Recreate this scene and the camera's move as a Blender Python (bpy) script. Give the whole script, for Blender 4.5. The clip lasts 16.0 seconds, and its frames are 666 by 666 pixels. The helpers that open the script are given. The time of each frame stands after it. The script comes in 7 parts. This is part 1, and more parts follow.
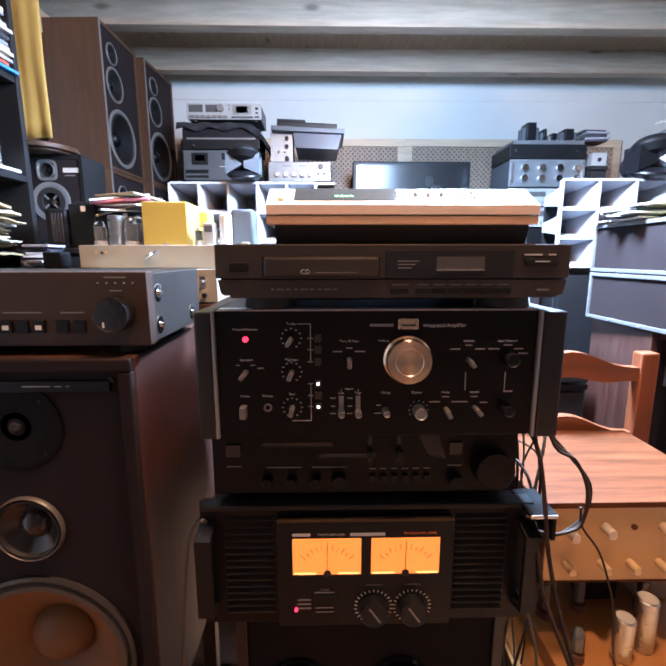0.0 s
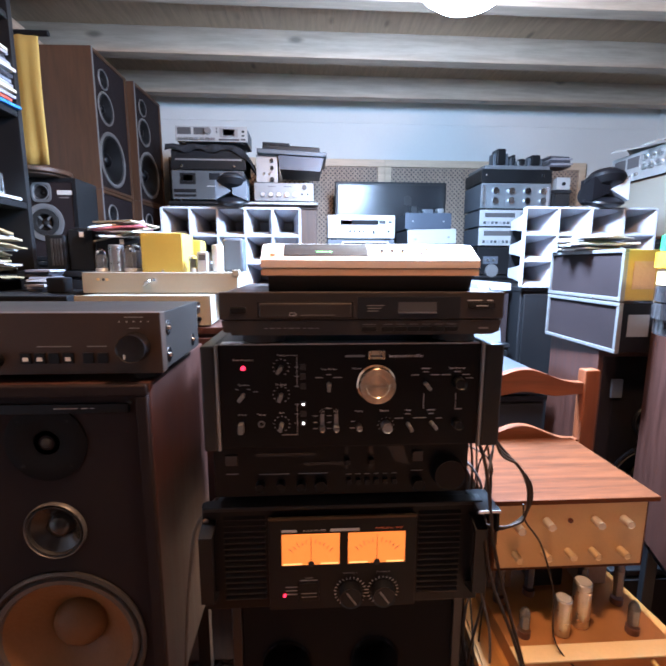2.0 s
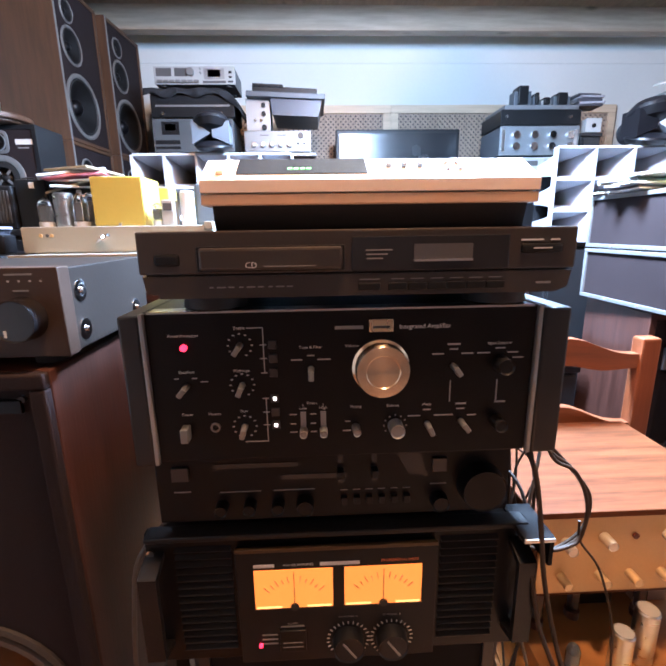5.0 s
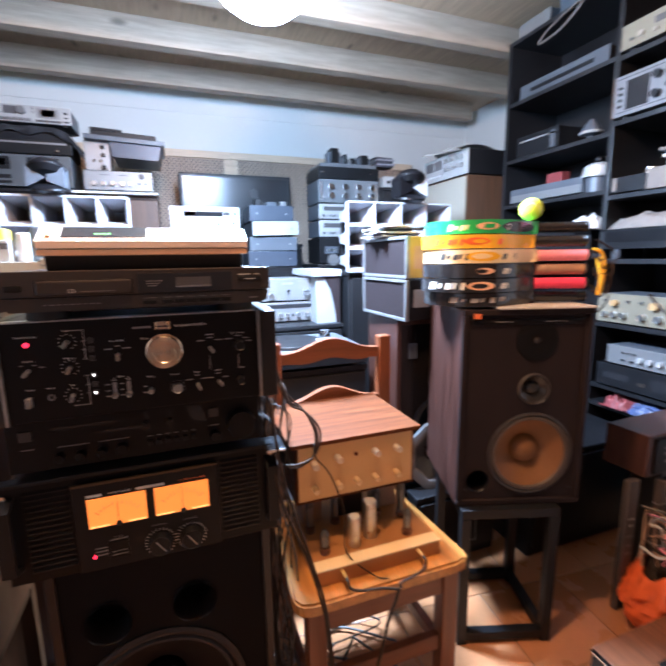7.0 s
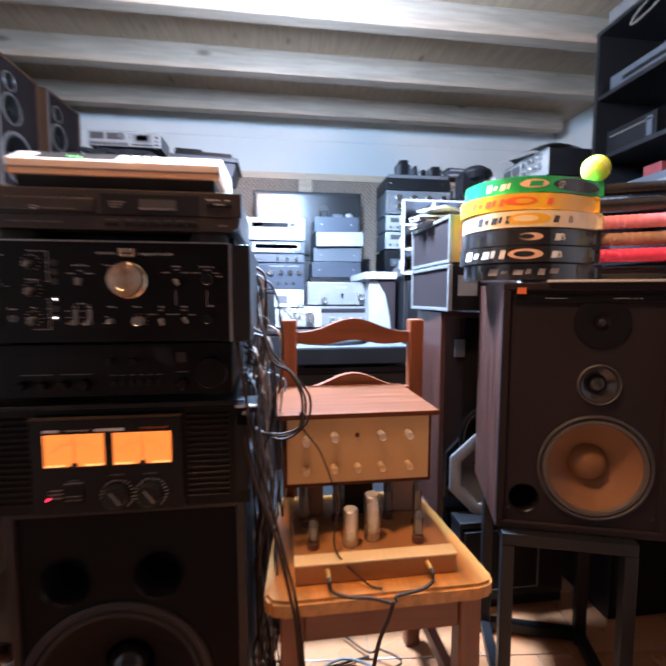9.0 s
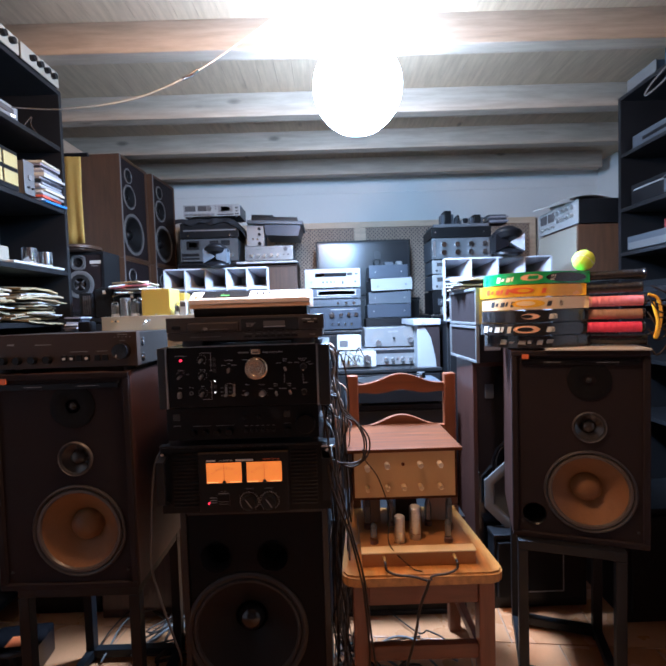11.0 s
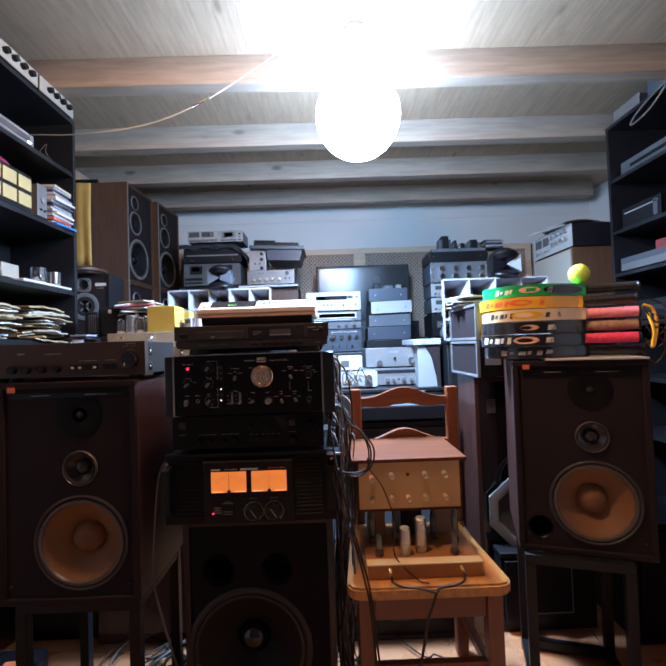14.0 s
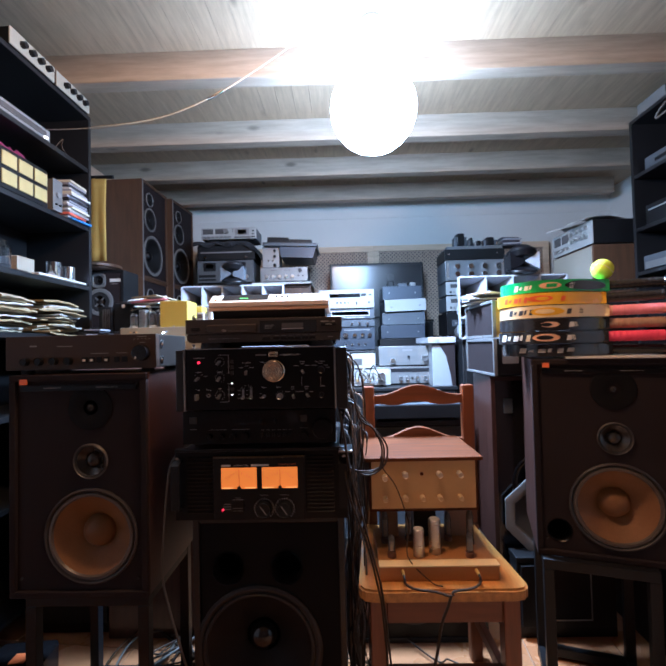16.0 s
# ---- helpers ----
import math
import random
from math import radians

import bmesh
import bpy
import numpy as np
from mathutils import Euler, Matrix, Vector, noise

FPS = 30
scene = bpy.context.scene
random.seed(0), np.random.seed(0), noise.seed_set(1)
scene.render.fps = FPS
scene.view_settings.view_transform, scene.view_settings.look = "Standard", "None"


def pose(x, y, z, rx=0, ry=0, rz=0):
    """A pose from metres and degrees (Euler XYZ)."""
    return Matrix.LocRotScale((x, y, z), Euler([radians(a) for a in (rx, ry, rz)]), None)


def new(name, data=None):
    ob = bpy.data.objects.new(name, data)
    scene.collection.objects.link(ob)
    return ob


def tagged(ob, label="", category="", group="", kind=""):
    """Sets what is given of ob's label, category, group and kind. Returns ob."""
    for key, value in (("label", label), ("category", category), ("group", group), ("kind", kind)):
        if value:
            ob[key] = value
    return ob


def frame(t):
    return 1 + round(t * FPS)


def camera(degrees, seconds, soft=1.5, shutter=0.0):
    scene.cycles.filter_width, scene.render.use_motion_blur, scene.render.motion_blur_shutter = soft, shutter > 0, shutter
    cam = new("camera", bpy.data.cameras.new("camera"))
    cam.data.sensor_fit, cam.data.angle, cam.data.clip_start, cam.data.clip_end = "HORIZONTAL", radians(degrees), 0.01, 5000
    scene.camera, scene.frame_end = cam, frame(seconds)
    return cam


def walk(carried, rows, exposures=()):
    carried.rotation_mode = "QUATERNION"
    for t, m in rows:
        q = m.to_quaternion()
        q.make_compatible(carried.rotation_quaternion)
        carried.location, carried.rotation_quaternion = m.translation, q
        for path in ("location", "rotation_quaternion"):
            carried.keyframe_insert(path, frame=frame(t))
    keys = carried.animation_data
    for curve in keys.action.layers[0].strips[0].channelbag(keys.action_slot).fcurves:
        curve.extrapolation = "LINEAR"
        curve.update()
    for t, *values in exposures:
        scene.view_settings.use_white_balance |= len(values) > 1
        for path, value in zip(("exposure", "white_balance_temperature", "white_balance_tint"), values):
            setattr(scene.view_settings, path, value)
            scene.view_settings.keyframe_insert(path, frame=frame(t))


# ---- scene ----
cam = camera(76.1, 16.0, soft=2.1, shutter=0.5)
METRES, EYE, TILT, LEAN, TURN = 2.2, 1.16, 0.0, 0.0, -1.1
ROWS = [
    (0.0, 0.0, 0.0, 0.0, -0.01, -10.14, 0.05),
    (0.5, -0.0069, -0.0008, 0.0005, 0.83, -10.18, 0.06),
    (1.0, -0.0181, -0.0068, 0.0024, 1.96, -10.14, 0.21),
    (1.5, -0.0174, -0.0411, 0.0097, -1.42, -9.94, -0.23),
    (2.0, 0.001, -0.0512, 0.0251, -2.2, -9.15, -0.17),
    (2.5, 0.0214, -0.0124, 0.0168, 0.21, -9.25, 0.23),
    (3.0, 0.0189, 0.0427, -0.0011, 0.13, -11.43, 0.14),
    (3.5, 0.0081, 0.0738, -0.0037, -2.74, -14.57, -0.95),
    (6.0, 0.0435, -0.0217, 0.0119, -0.81, -11.67, 1.82),
    (6.5, 0.0729, -0.0716, 0.011, -6.5, -10.62, 1.76),
    (7.0, 0.0641, -0.1217, 0.013, -18.97, -9.98, 0.84),
    (7.5, 0.0647, -0.1518, 0.0028, -24.47, -10.02, 0.96),
    (8.0, 0.1385, -0.1018, 0.0079, -18.31, -9.97, 1.3),
    (8.5, 0.1734, -0.0495, -0.0401, -15.2, -7.55, -0.11),
    (9.0, 0.1617, -0.1015, -0.0726, -6.66, -4.71, -0.06),
    (9.5, 0.1703, -0.1971, -0.0391, 0.46, -3.76, 0.4),
    (12.0, 0.1379, -0.2969, 0.0078, 0.48, -1.01, 2.25),
    (12.5, 0.1405, -0.3003, -0.0119, 0.38, -0.04, 2.36),
    (13.0, 0.1432, -0.3003, -0.0198, 0.36, 0.78, 2.41),
    (13.5, 0.1418, -0.3001, -0.0222, 0.52, 1.31, 2.25),
    (14.0, 0.1416, -0.3, -0.0227, 0.65, 1.65, 1.92),
    (14.5, 0.1408, -0.3001, -0.0233, 0.86, 1.85, 1.76),
    (15.0, 0.1421, -0.299, -0.0266, 0.94, 1.89, 1.68),
    (15.5, 0.1395, -0.2953, -0.0307, 1.37, 1.85, 1.6),
    (16.0, 0.1404, -0.2872, -0.029, 2.34, 1.67, 1.36),
]
walk(cam, [(t, pose(0, 0, EYE, TILT, LEAN, TURN) @ pose(METRES * x, METRES * y, METRES * z, 90 + pitch, roll, yaw)) for t, x, y, z, yaw, pitch, roll in ROWS],
     exposures=[(0.0, 1.64, 5600, 13), (1.5, 1.74, 5600, 13), (2.1, 1.38, 5600, 13), (2.6, 1.42, 5600, 13), (3.7, 1.88, 5650, 13), (6.0, 1.66, 5600, 13), (7.5, 1.52, 5700, 13), (9.0, 1.46, 5650, 13), (9.7, 1.24, 5550, 12), (12.0, 0.76, 5350, 11), (16.0, 0.72, 5350, 11)])

# ---- light ----
world = bpy.data.worlds.new("world")
scene.world = world
world.use_nodes = True
world.node_tree.nodes["Background"].inputs[0].default_value = (0.6, 0.7, 1.0, 1)
world.node_tree.nodes["Background"].inputs[1].default_value = 0.02


def lamp(name, kind, m, energy, color, size):
    data = bpy.data.lights.new(name, kind)
    data.energy, data.color = energy, color
    if kind == "AREA":
        data.size = size
    else:
        data.shadow_soft_size = size
    ob = new(name, data)
    ob.matrix_world = m
    return ob


# the cold ceiling lamp's downward light (its globe gives the rest), and the warm room lamp overhead, above the edge of the view
lamp("ceiling_lamp_light", "AREA", pose(0.46, 1.22, 1.938), 64, (0.58, 0.77, 1.0), 0.24).data.shape = "DISK"
lamp("warm_room_lamp_light", "POINT", pose(0.22, 0.40, 2.33), 42, (1.0, 0.56, 0.28), 0.07)

# ---- materials ----
def material(name, color, rough=0.5, metal=0.0, var=0.14, scale=6.0, bump=0.04, fine=140.0, stretch=(1, 1, 1), coat=0.0, spec=0.5):
    m = bpy.data.materials.new(name)
    m.use_nodes = True
    nt = m.node_tree
    bs = nt.nodes["Principled BSDF"]
    bs.inputs["Roughness"].default_value = rough
    bs.inputs["Metallic"].default_value = metal
    bs.inputs["Coat Weight"].default_value = coat
    bs.inputs["Specular IOR Level"].default_value = spec
    tc = nt.nodes.new("ShaderNodeTexCoord")
    mp = nt.nodes.new("ShaderNodeMapping")
    mp.inputs["Scale"].default_value = stretch
    oi = nt.nodes.new("ShaderNodeObjectInfo")
    add = nt.nodes.new("ShaderNodeVectorMath")
    sc = nt.nodes.new("ShaderNodeVectorMath")
    sc.operation = "SCALE"
    sc.inputs[0].default_value = (3.1, 5.3, 7.7)
    nt.links.new(oi.outputs["Random"], sc.inputs["Scale"])
    nt.links.new(tc.outputs["Object"], add.inputs[0])
    nt.links.new(sc.outputs[0], add.inputs[1])
    nt.links.new(add.outputs[0], mp.inputs["Vector"])
    n1 = nt.nodes.new("ShaderNodeTexNoise")
    n1.inputs["Scale"].default_value, n1.inputs["Detail"].default_value = scale, 4
    n2 = nt.nodes.new("ShaderNodeTexNoise")
    n2.inputs["Scale"].default_value, n2.inputs["Detail"].default_value = fine, 2
    nt.links.new(mp.outputs[0], n1.inputs["Vector"])
    nt.links.new(mp.outputs[0], n2.inputs["Vector"])
    mix = nt.nodes.new("ShaderNodeMix")
    mix.data_type = "RGBA"
    mix.inputs["A"].default_value = [max(0, c * (1 - 1.6 * var)) for c in color] + [1]
    mix.inputs["B"].default_value = [min(1, c * (1 + 1.6 * var)) for c in color] + [1]
    half = nt.nodes.new("ShaderNodeMath")
    half.operation = "MULTIPLY_ADD"
    half.inputs[1].default_value = 0.25
    nt.links.new(n2.outputs["Fac"], half.inputs[0])
    s = nt.nodes.new("ShaderNodeMath")
    s.operation = "MULTIPLY"
    s.inputs[1].default_value = 0.78
    nt.links.new(n1.outputs["Fac"], s.inputs[0])
    nt.links.new(s.outputs[0], half.inputs[2])
    nt.links.new(half.outputs[0], mix.inputs["Factor"])
    nt.links.new(mix.outputs["Result"], bs.inputs["Base Color"])
    mr = nt.nodes.new("ShaderNodeMapRange")
    mr.inputs["To Min"].default_value, mr.inputs["To Max"].default_value = max(0.02, rough - 0.1), min(1, rough + 0.1)
    nt.links.new(n1.outputs["Fac"], mr.inputs["Value"])
    nt.links.new(mr.outputs[0], bs.inputs["Roughness"])
    if bump:
        bp = nt.nodes.new("ShaderNodeBump")
        bp.inputs["Strength"].default_value, bp.inputs["Distance"].default_value = bump * 4, 0.001
        nt.links.new(n2.outputs["Fac"], bp.inputs["Height"])
        nt.links.new(bp.outputs[0], bs.inputs["Normal"])
    return m


def wood(name, color, grain="x", rough=0.45, var=0.3, knots=0.0, coat=0.0):
    """Wood with its grain along one axis of the object; knots: how dark the knots are."""
    st = {"x": (1.2, 14, 14), "y": (14, 1.2, 14), "z": (14, 14, 1.2)}[grain]
    m = material(name, color, rough, 0, var, 3.4, 0.05, 18, st, coat)
    for n in [n for n in m.node_tree.nodes if n.type == "MIX"]:
        k = n.inputs["Factor"].links[0].from_socket
        rg = m.node_tree.nodes.new("ShaderNodeMapRange")
        rg.inputs["From Min"].default_value, rg.inputs["From Max"].default_value = 0.38, 0.64
        m.node_tree.links.new(k, rg.inputs["Value"])
        m.node_tree.links.new(rg.outputs[0], n.inputs["Factor"])
    if knots:
        nt = m.node_tree
        bs = nt.nodes["Principled BSDF"]
        src = bs.inputs["Base Color"].links[0].from_socket
        tc = nt.nodes.new("ShaderNodeTexCoord")
        mp = nt.nodes.new("ShaderNodeMapping")
        mp.inputs["Scale"].default_value = {"x": (2.4, 6, 6), "y": (6, 2.4, 6), "z": (6, 6, 2.4)}[grain]
        vo = nt.nodes.new("ShaderNodeTexVoronoi")
        vo.inputs["Scale"].default_value = 1.0
        nt.links.new(tc.outputs["Object"], mp.inputs[0])
        nt.links.new(mp.outputs[0], vo.inputs["Vector"])
        rp = nt.nodes.new("ShaderNodeMapRange")
        rp.inputs["From Min"].default_value, rp.inputs["From Max"].default_value = 0.05, 0.14
        rp.inputs["To Min"].default_value, rp.inputs["To Max"].default_value = knots, 0.0
        nt.links.new(vo.outputs["Distance"], rp.inputs["Value"])
        mx = nt.nodes.new("ShaderNodeMix")
        mx.data_type = "RGBA"
        mx.inputs["B"].default_value = [c * 0.3 for c in color] + [1]
        nt.links.new(rp.outputs[0], mx.inputs["Factor"])
        nt.links.new(src, mx.inputs["A"])
        nt.links.new(mx.outputs["Result"], bs.inputs["Base Color"])
    return m


def glow(name, color, strength):
    m = bpy.data.materials.new(name)
    m.use_nodes = True
    bs = m.node_tree.nodes["Principled BSDF"]
    bs.inputs["Base Color"].default_value = (*color, 1)
    bs.inputs["Emission Color"].default_value = (*color, 1)
    bs.inputs["Emission Strength"].default_value = strength
    return m


def glass(name, color=(1, 1, 1), rough=0.02):
    m = bpy.data.materials.new(name)
    m.use_nodes = True
    bs = m.node_tree.nodes["Principled BSDF"]
    bs.inputs["Base Color"].default_value = (*color, 1)
    bs.inputs["Transmission Weight"].default_value = 1.0
    bs.inputs["Roughness"].default_value = rough
    return m


WALL = material("painted_wall", (0.66, 0.68, 0.66), 0.75, var=0.06, scale=2.0, bump=0.06, fine=60)
PINE = wood("pine_planks", (0.37, 0.262, 0.17), "y", 0.5, 0.09, 0.7)
BEAM = wood("pine_beam", (0.35, 0.27, 0.2), "x", 0.55, 0.09, 0.8)
TILE = material("terracotta_tile", (0.42, 0.185, 0.08), 0.28, var=0.2, scale=5, bump=0.03, fine=90)
GROUT = material("grout", (0.30, 0.18, 0.11), 0.9)
BLACK = material("black_metal", (0.008, 0.008, 0.009), 0.42, var=0.25, scale=9, fine=300, spec=0.28)
PANEL = material("black_anodised", (0.004, 0.0036, 0.0044), 0.38, spec=0.22, var=0.2, scale=20, fine=500)
BLACKWOOD = material("black_laminate", (0.010, 0.010, 0.011), 0.38, var=0.3, scale=4, fine=90)
AMPFACE = material("brown_black_front", (0.046, 0.029, 0.021), 0.5, spec=0.25, var=0.14, scale=14, fine=400)
CHARCOAL = material("charcoal_plastic", (0.036, 0.029, 0.025), 0.36, var=0.12, scale=14, fine=400)
DARKPANEL = material("dark_panel", (0.0062, 0.0056, 0.0062), 0.5, var=0.15, scale=14, fine=400, spec=0.25)
SURROUND = material("rubber_roll", (0.075, 0.058, 0.048), 0.42, var=0.15)
DARKRIM = material("dark_basket_rim", (0.030, 0.025, 0.023), 0.5, 0.0, var=0.12)
GREYMETAL = material("brown_grey_sheet", (0.020, 0.016, 0.0135), 0.58, 0.0, spec=0.16, var=0.15, scale=7, fine=200)
BAFFLE = material("baffle_cloth_black", (0.0178, 0.0118, 0.0122), 0.75, spec=0.18, var=0.25, scale=6, bump=0.12, fine=500)
TWEETER = material("matt_black_plate", (0.0055, 0.005, 0.0055), 0.62, var=0.2, spec=0.12)
RUBBER = material("rubber", (0.016, 0.015, 0.015), 0.6, var=0.2)
CABLE = material("cable_black", (0.036, 0.023, 0.015), 0.5, spec=0.2)
CABLEGREY = material("cable_grey", (0.105, 0.092, 0.082), 0.45)
CHROME = material("chrome", (0.75, 0.75, 0.76), 0.14, 1.0, var=0.04, bump=0)
ALU = material("brushed_aluminium", (0.60, 0.60, 0.60), 0.30, 1.0, var=0.08, scale=3, fine=60, stretch=(1, 30, 30))
SILVER = material("silver_faceplate", (0.21, 0.21, 0.21), 0.42, 0.5, var=0.06, scale=3, fine=60, stretch=(1, 30, 30))
WHITEMETAL = material("white_faceplate", (0.40, 0.40, 0.39), 0.38, 0.2, var=0.05, scale=5)
DIMSILVER = material("dull_silver", (0.30, 0.30, 0.30), 0.4, 0.6, var=0.1)
GOLD = material("champagne_knob", (0.85, 0.71, 0.50), 0.27, 1.0, var=0.05, bump=0)
TURNED = material("turned_champagne", (0.86, 0.70, 0.52), 0.24, 1.0, var=0.05, bump=0)
tg = TURNED.node_tree.nodes.new("ShaderNodeTangent")
tg.direction_type, tg.axis = "RADIAL", "Y"
TURNED.node_tree.nodes["Principled BSDF"].inputs["Anisotropic"].default_value = 0.9
TURNED.node_tree.nodes["Principled BSDF"].inputs["Anisotropic Rotation"].default_value = 0.25
TURNED.node_tree.links.new(tg.outputs[0], TURNED.node_tree.nodes["Principled BSDF"].inputs["Tangent"])
BRASS = material("champagne_faceplate", (0.60, 0.38, 0.17), 0.40, 0.45, var=0.1, scale=4, fine=200)
LETTER = material("pale_print", (0.62, 0.60, 0.56), 0.6, var=0.05, bump=0)
MIDLETTER = material("grey_print", (0.38, 0.36, 0.34), 0.6, var=0.05, bump=0)
DIMLETTER = material("dim_print", (0.22, 0.21, 0.20), 0.6, var=0.05, bump=0)
DARKLETTER = material("dark_print", (0.04, 0.04, 0.045), 0.6, var=0.05, bump=0)
ORANGE = material("orange_paint", (0.75, 0.17, 0.05), 0.45, var=0.08)
CONE = material("brown_paper_cone", (0.18, 0.074, 0.018), 0.62, var=0.26, scale=10, bump=0.15, fine=160)
DARKCONE = material("black_paper_cone", (0.0075, 0.0068, 0.007), 0.6, spec=0.2, var=0.2, scale=12, bump=0.12)
RIM = material("grey_rim", (0.22, 0.21, 0.20), 0.42, 0.4, var=0.1)
WALNUT = wood("dark_walnut_veneer", (0.050, 0.019, 0.013), "z", 0.4, 0.16)
BROWNWOOD = wood("brown_veneer", (0.076, 0.037, 0.019), "z", 0.5, 0.11)
CHAIRWOOD = wood("orange_stained_pine", (0.155, 0.047, 0.0165), "x", 0.42, 0.12, coat=0.1)
CHAIRWOODZ = wood("orange_stained_pine_upright", (0.175, 0.052, 0.018), "z", 0.42, 0.12, coat=0.1)
SEATWOOD = wood("worn_seat_wood", (0.46, 0.195, 0.040), "y", 0.36, 0.13, coat=0.2)
CHERRY = wood("cherry_veneer", (0.098, 0.031, 0.0105), "x", 0.6, 0.2)
CHERRY.node_tree.nodes["Principled BSDF"].inputs["Specular IOR Level"].default_value = 0.1
LATTICE = wood("tan_lattice", (0.36, 0.27, 0.20), "z", 0.6, 0.1)
FRAMEWOOD = wood("pale_wood_frame", (0.60, 0.47, 0.33), "x", 0.55, 0.06)
HORNWHITE = material("white_horn_plastic", (0.33, 0.335, 0.36), 0.5, var=0.06, scale=4)
CREAM = material("cream_plastic", (0.80, 0.74, 0.66), 0.36, var=0.04, scale=5)
ORANGECREAM = material("salmon_plastic_edge", (0.85, 0.52, 0.30), 0.36, var=0.05)
PEACHCREAM = material("peach_plastic_edge", (0.86, 0.68, 0.54), 0.36, var=0.05)
LABELYELLOW = material("yellowed_label", (0.42, 0.35, 0.15), 0.6, var=0.12)
OLDGOLD = material("old_gold_panel", (0.38, 0.25, 0.055), 0.4, 0.2, var=0.15)
GLOSSBLACK = material("gloss_black_plastic", (0.010, 0.009, 0.010), 0.16, var=0.1, spec=0.6)
BRONZE = material("dark_bronze_strip", (0.07, 0.045, 0.022), 0.4, 0.5)
DULLFACE = material("dull_grey_face", (0.15, 0.15, 0.155), 0.5, 0.2, var=0.08, scale=5)
AGEDCREAM = material("aged_cream_enamel", (0.17, 0.15, 0.105), 0.42, var=0.12, scale=6)
BEIGE = material("beige_enamel", (0.30, 0.275, 0.22), 0.4, var=0.08, scale=6)
YELLOW = material("mustard_enamel", (0.42, 0.32, 0.06), 0.38, var=0.08, scale=8)
CURTAIN = material("yellow_cloth", (0.36, 0.25, 0.06), 0.85, var=0.1, scale=10, bump=0.2, fine=300)
PAPER = material("paper", (0.34, 0.285, 0.19), 0.8, var=0.12, scale=12)
OLDPAPER = material("yellowed_paper", (0.29, 0.225, 0.12), 0.85, var=0.2, scale=10)
WHITEPAPER = material("white_paper", (0.50, 0.49, 0.465), 0.7, var=0.06)
PINK = material("pink_tape", (0.85, 0.27, 0.32), 0.55, var=0.12, bump=0.2, fine=120)
RED = material("red_tape", (0.80, 0.05, 0.12), 0.5, var=0.12, bump=0.2, fine=120)
BROWNTAPE = material("brown_tape", (0.36, 0.22, 0.14), 0.7, var=0.2, bump=0.2, fine=120)
GREEN = material("green_lacquer", (0.03, 0.36, 0.10), 0.25, var=0.2, scale=9, coat=0.5)
RKYELLOW = material("yellow_lacquer", (0.90, 0.48, 0.02), 0.25, var=0.1, scale=9, coat=0.5)
RKCREAM = material("cream_lacquer", (0.85, 0.66, 0.36), 0.25, var=0.1, scale=9, coat=0.5)
RKBLACK = material("black_lacquer", (0.02, 0.018, 0.018), 0.2, var=0.2, scale=9, coat=0.5)
BALLFELT = material("tennis_felt", (0.66, 0.80, 0.06), 0.9, var=0.15, scale=40, bump=0.5, fine=250)
BAGORANGE = material("orange_plastic_bag", (0.70, 0.12, 0.025), 0.35, var=0.2, scale=14, bump=0.4, fine=30)
LCD = material("grey_lcd", (0.09, 0.085, 0.085), 0.15, var=0.05, bump=0)
SMOKE = material("smoked_window", (0.02, 0.02, 0.022), 0.08, var=0.05, bump=0)
SCREEN = material("tv_screen", (0.016, 0.018, 0.021), 0.24, var=0.02, bump=0)
BLUEBOX = material("slate_blue_enamel", (0.045, 0.055, 0.075), 0.4, 0.2, var=0.1)
SLATE = material("slate_grey_box", (0.085, 0.095, 0.11), 0.45, 0.2, var=0.1)
BLACKCLOTH = material("black_cloth", (0.02, 0.02, 0.023), 0.95, var=0.3, scale=20, bump=0.4, fine=250)
PINKCLOTH = material("pink_cloth", (0.75, 0.33, 0.42), 0.9, var=0.12, scale=20, bump=0.4, fine=200)
GREYCLOTH = material("grey_beige_cloth", (0.17, 0.145, 0.125), 0.9, var=0.15, scale=14, bump=0.4, fine=200)
BLUECLOTH = material("blue_packaging", (0.05, 0.07, 0.15), 0.4, var=0.4, scale=20)
CLEAR = glass("clear_glass")
METERGLOW = glow("amber_meter", (1.0, 0.26, 0.036), 0.37)
METERGLOW2 = glow("amber_meter_lower_edge", (1.0, 0.40, 0.11), 0.75)
LEDRED = glow("red_led", (1.0, 0.02, 0.05), 1.5)
LEDWHITE = glow("white_led", (1.0, 0.93, 0.85), 2.0)
LEDGREEN = glow("green_led", (0.2, 0.95, 0.15), 1.2)
GLOBEGLOW = glow("lamp_glare_glow", (0.58, 0.77, 1.0), 54.0)
CASES = [material("case_" + n, c, 0.3, var=0.1) for n, c in (("white", (0.5, 0.5, 0.5)), ("grey", (0.3, 0.3, 0.33)), ("blue", (0.05, 0.2, 0.5)), ("red", (0.6, 0.1, 0.06)), ("cream", (0.6, 0.55, 0.42)), ("dark", (0.05, 0.05, 0.06)))]


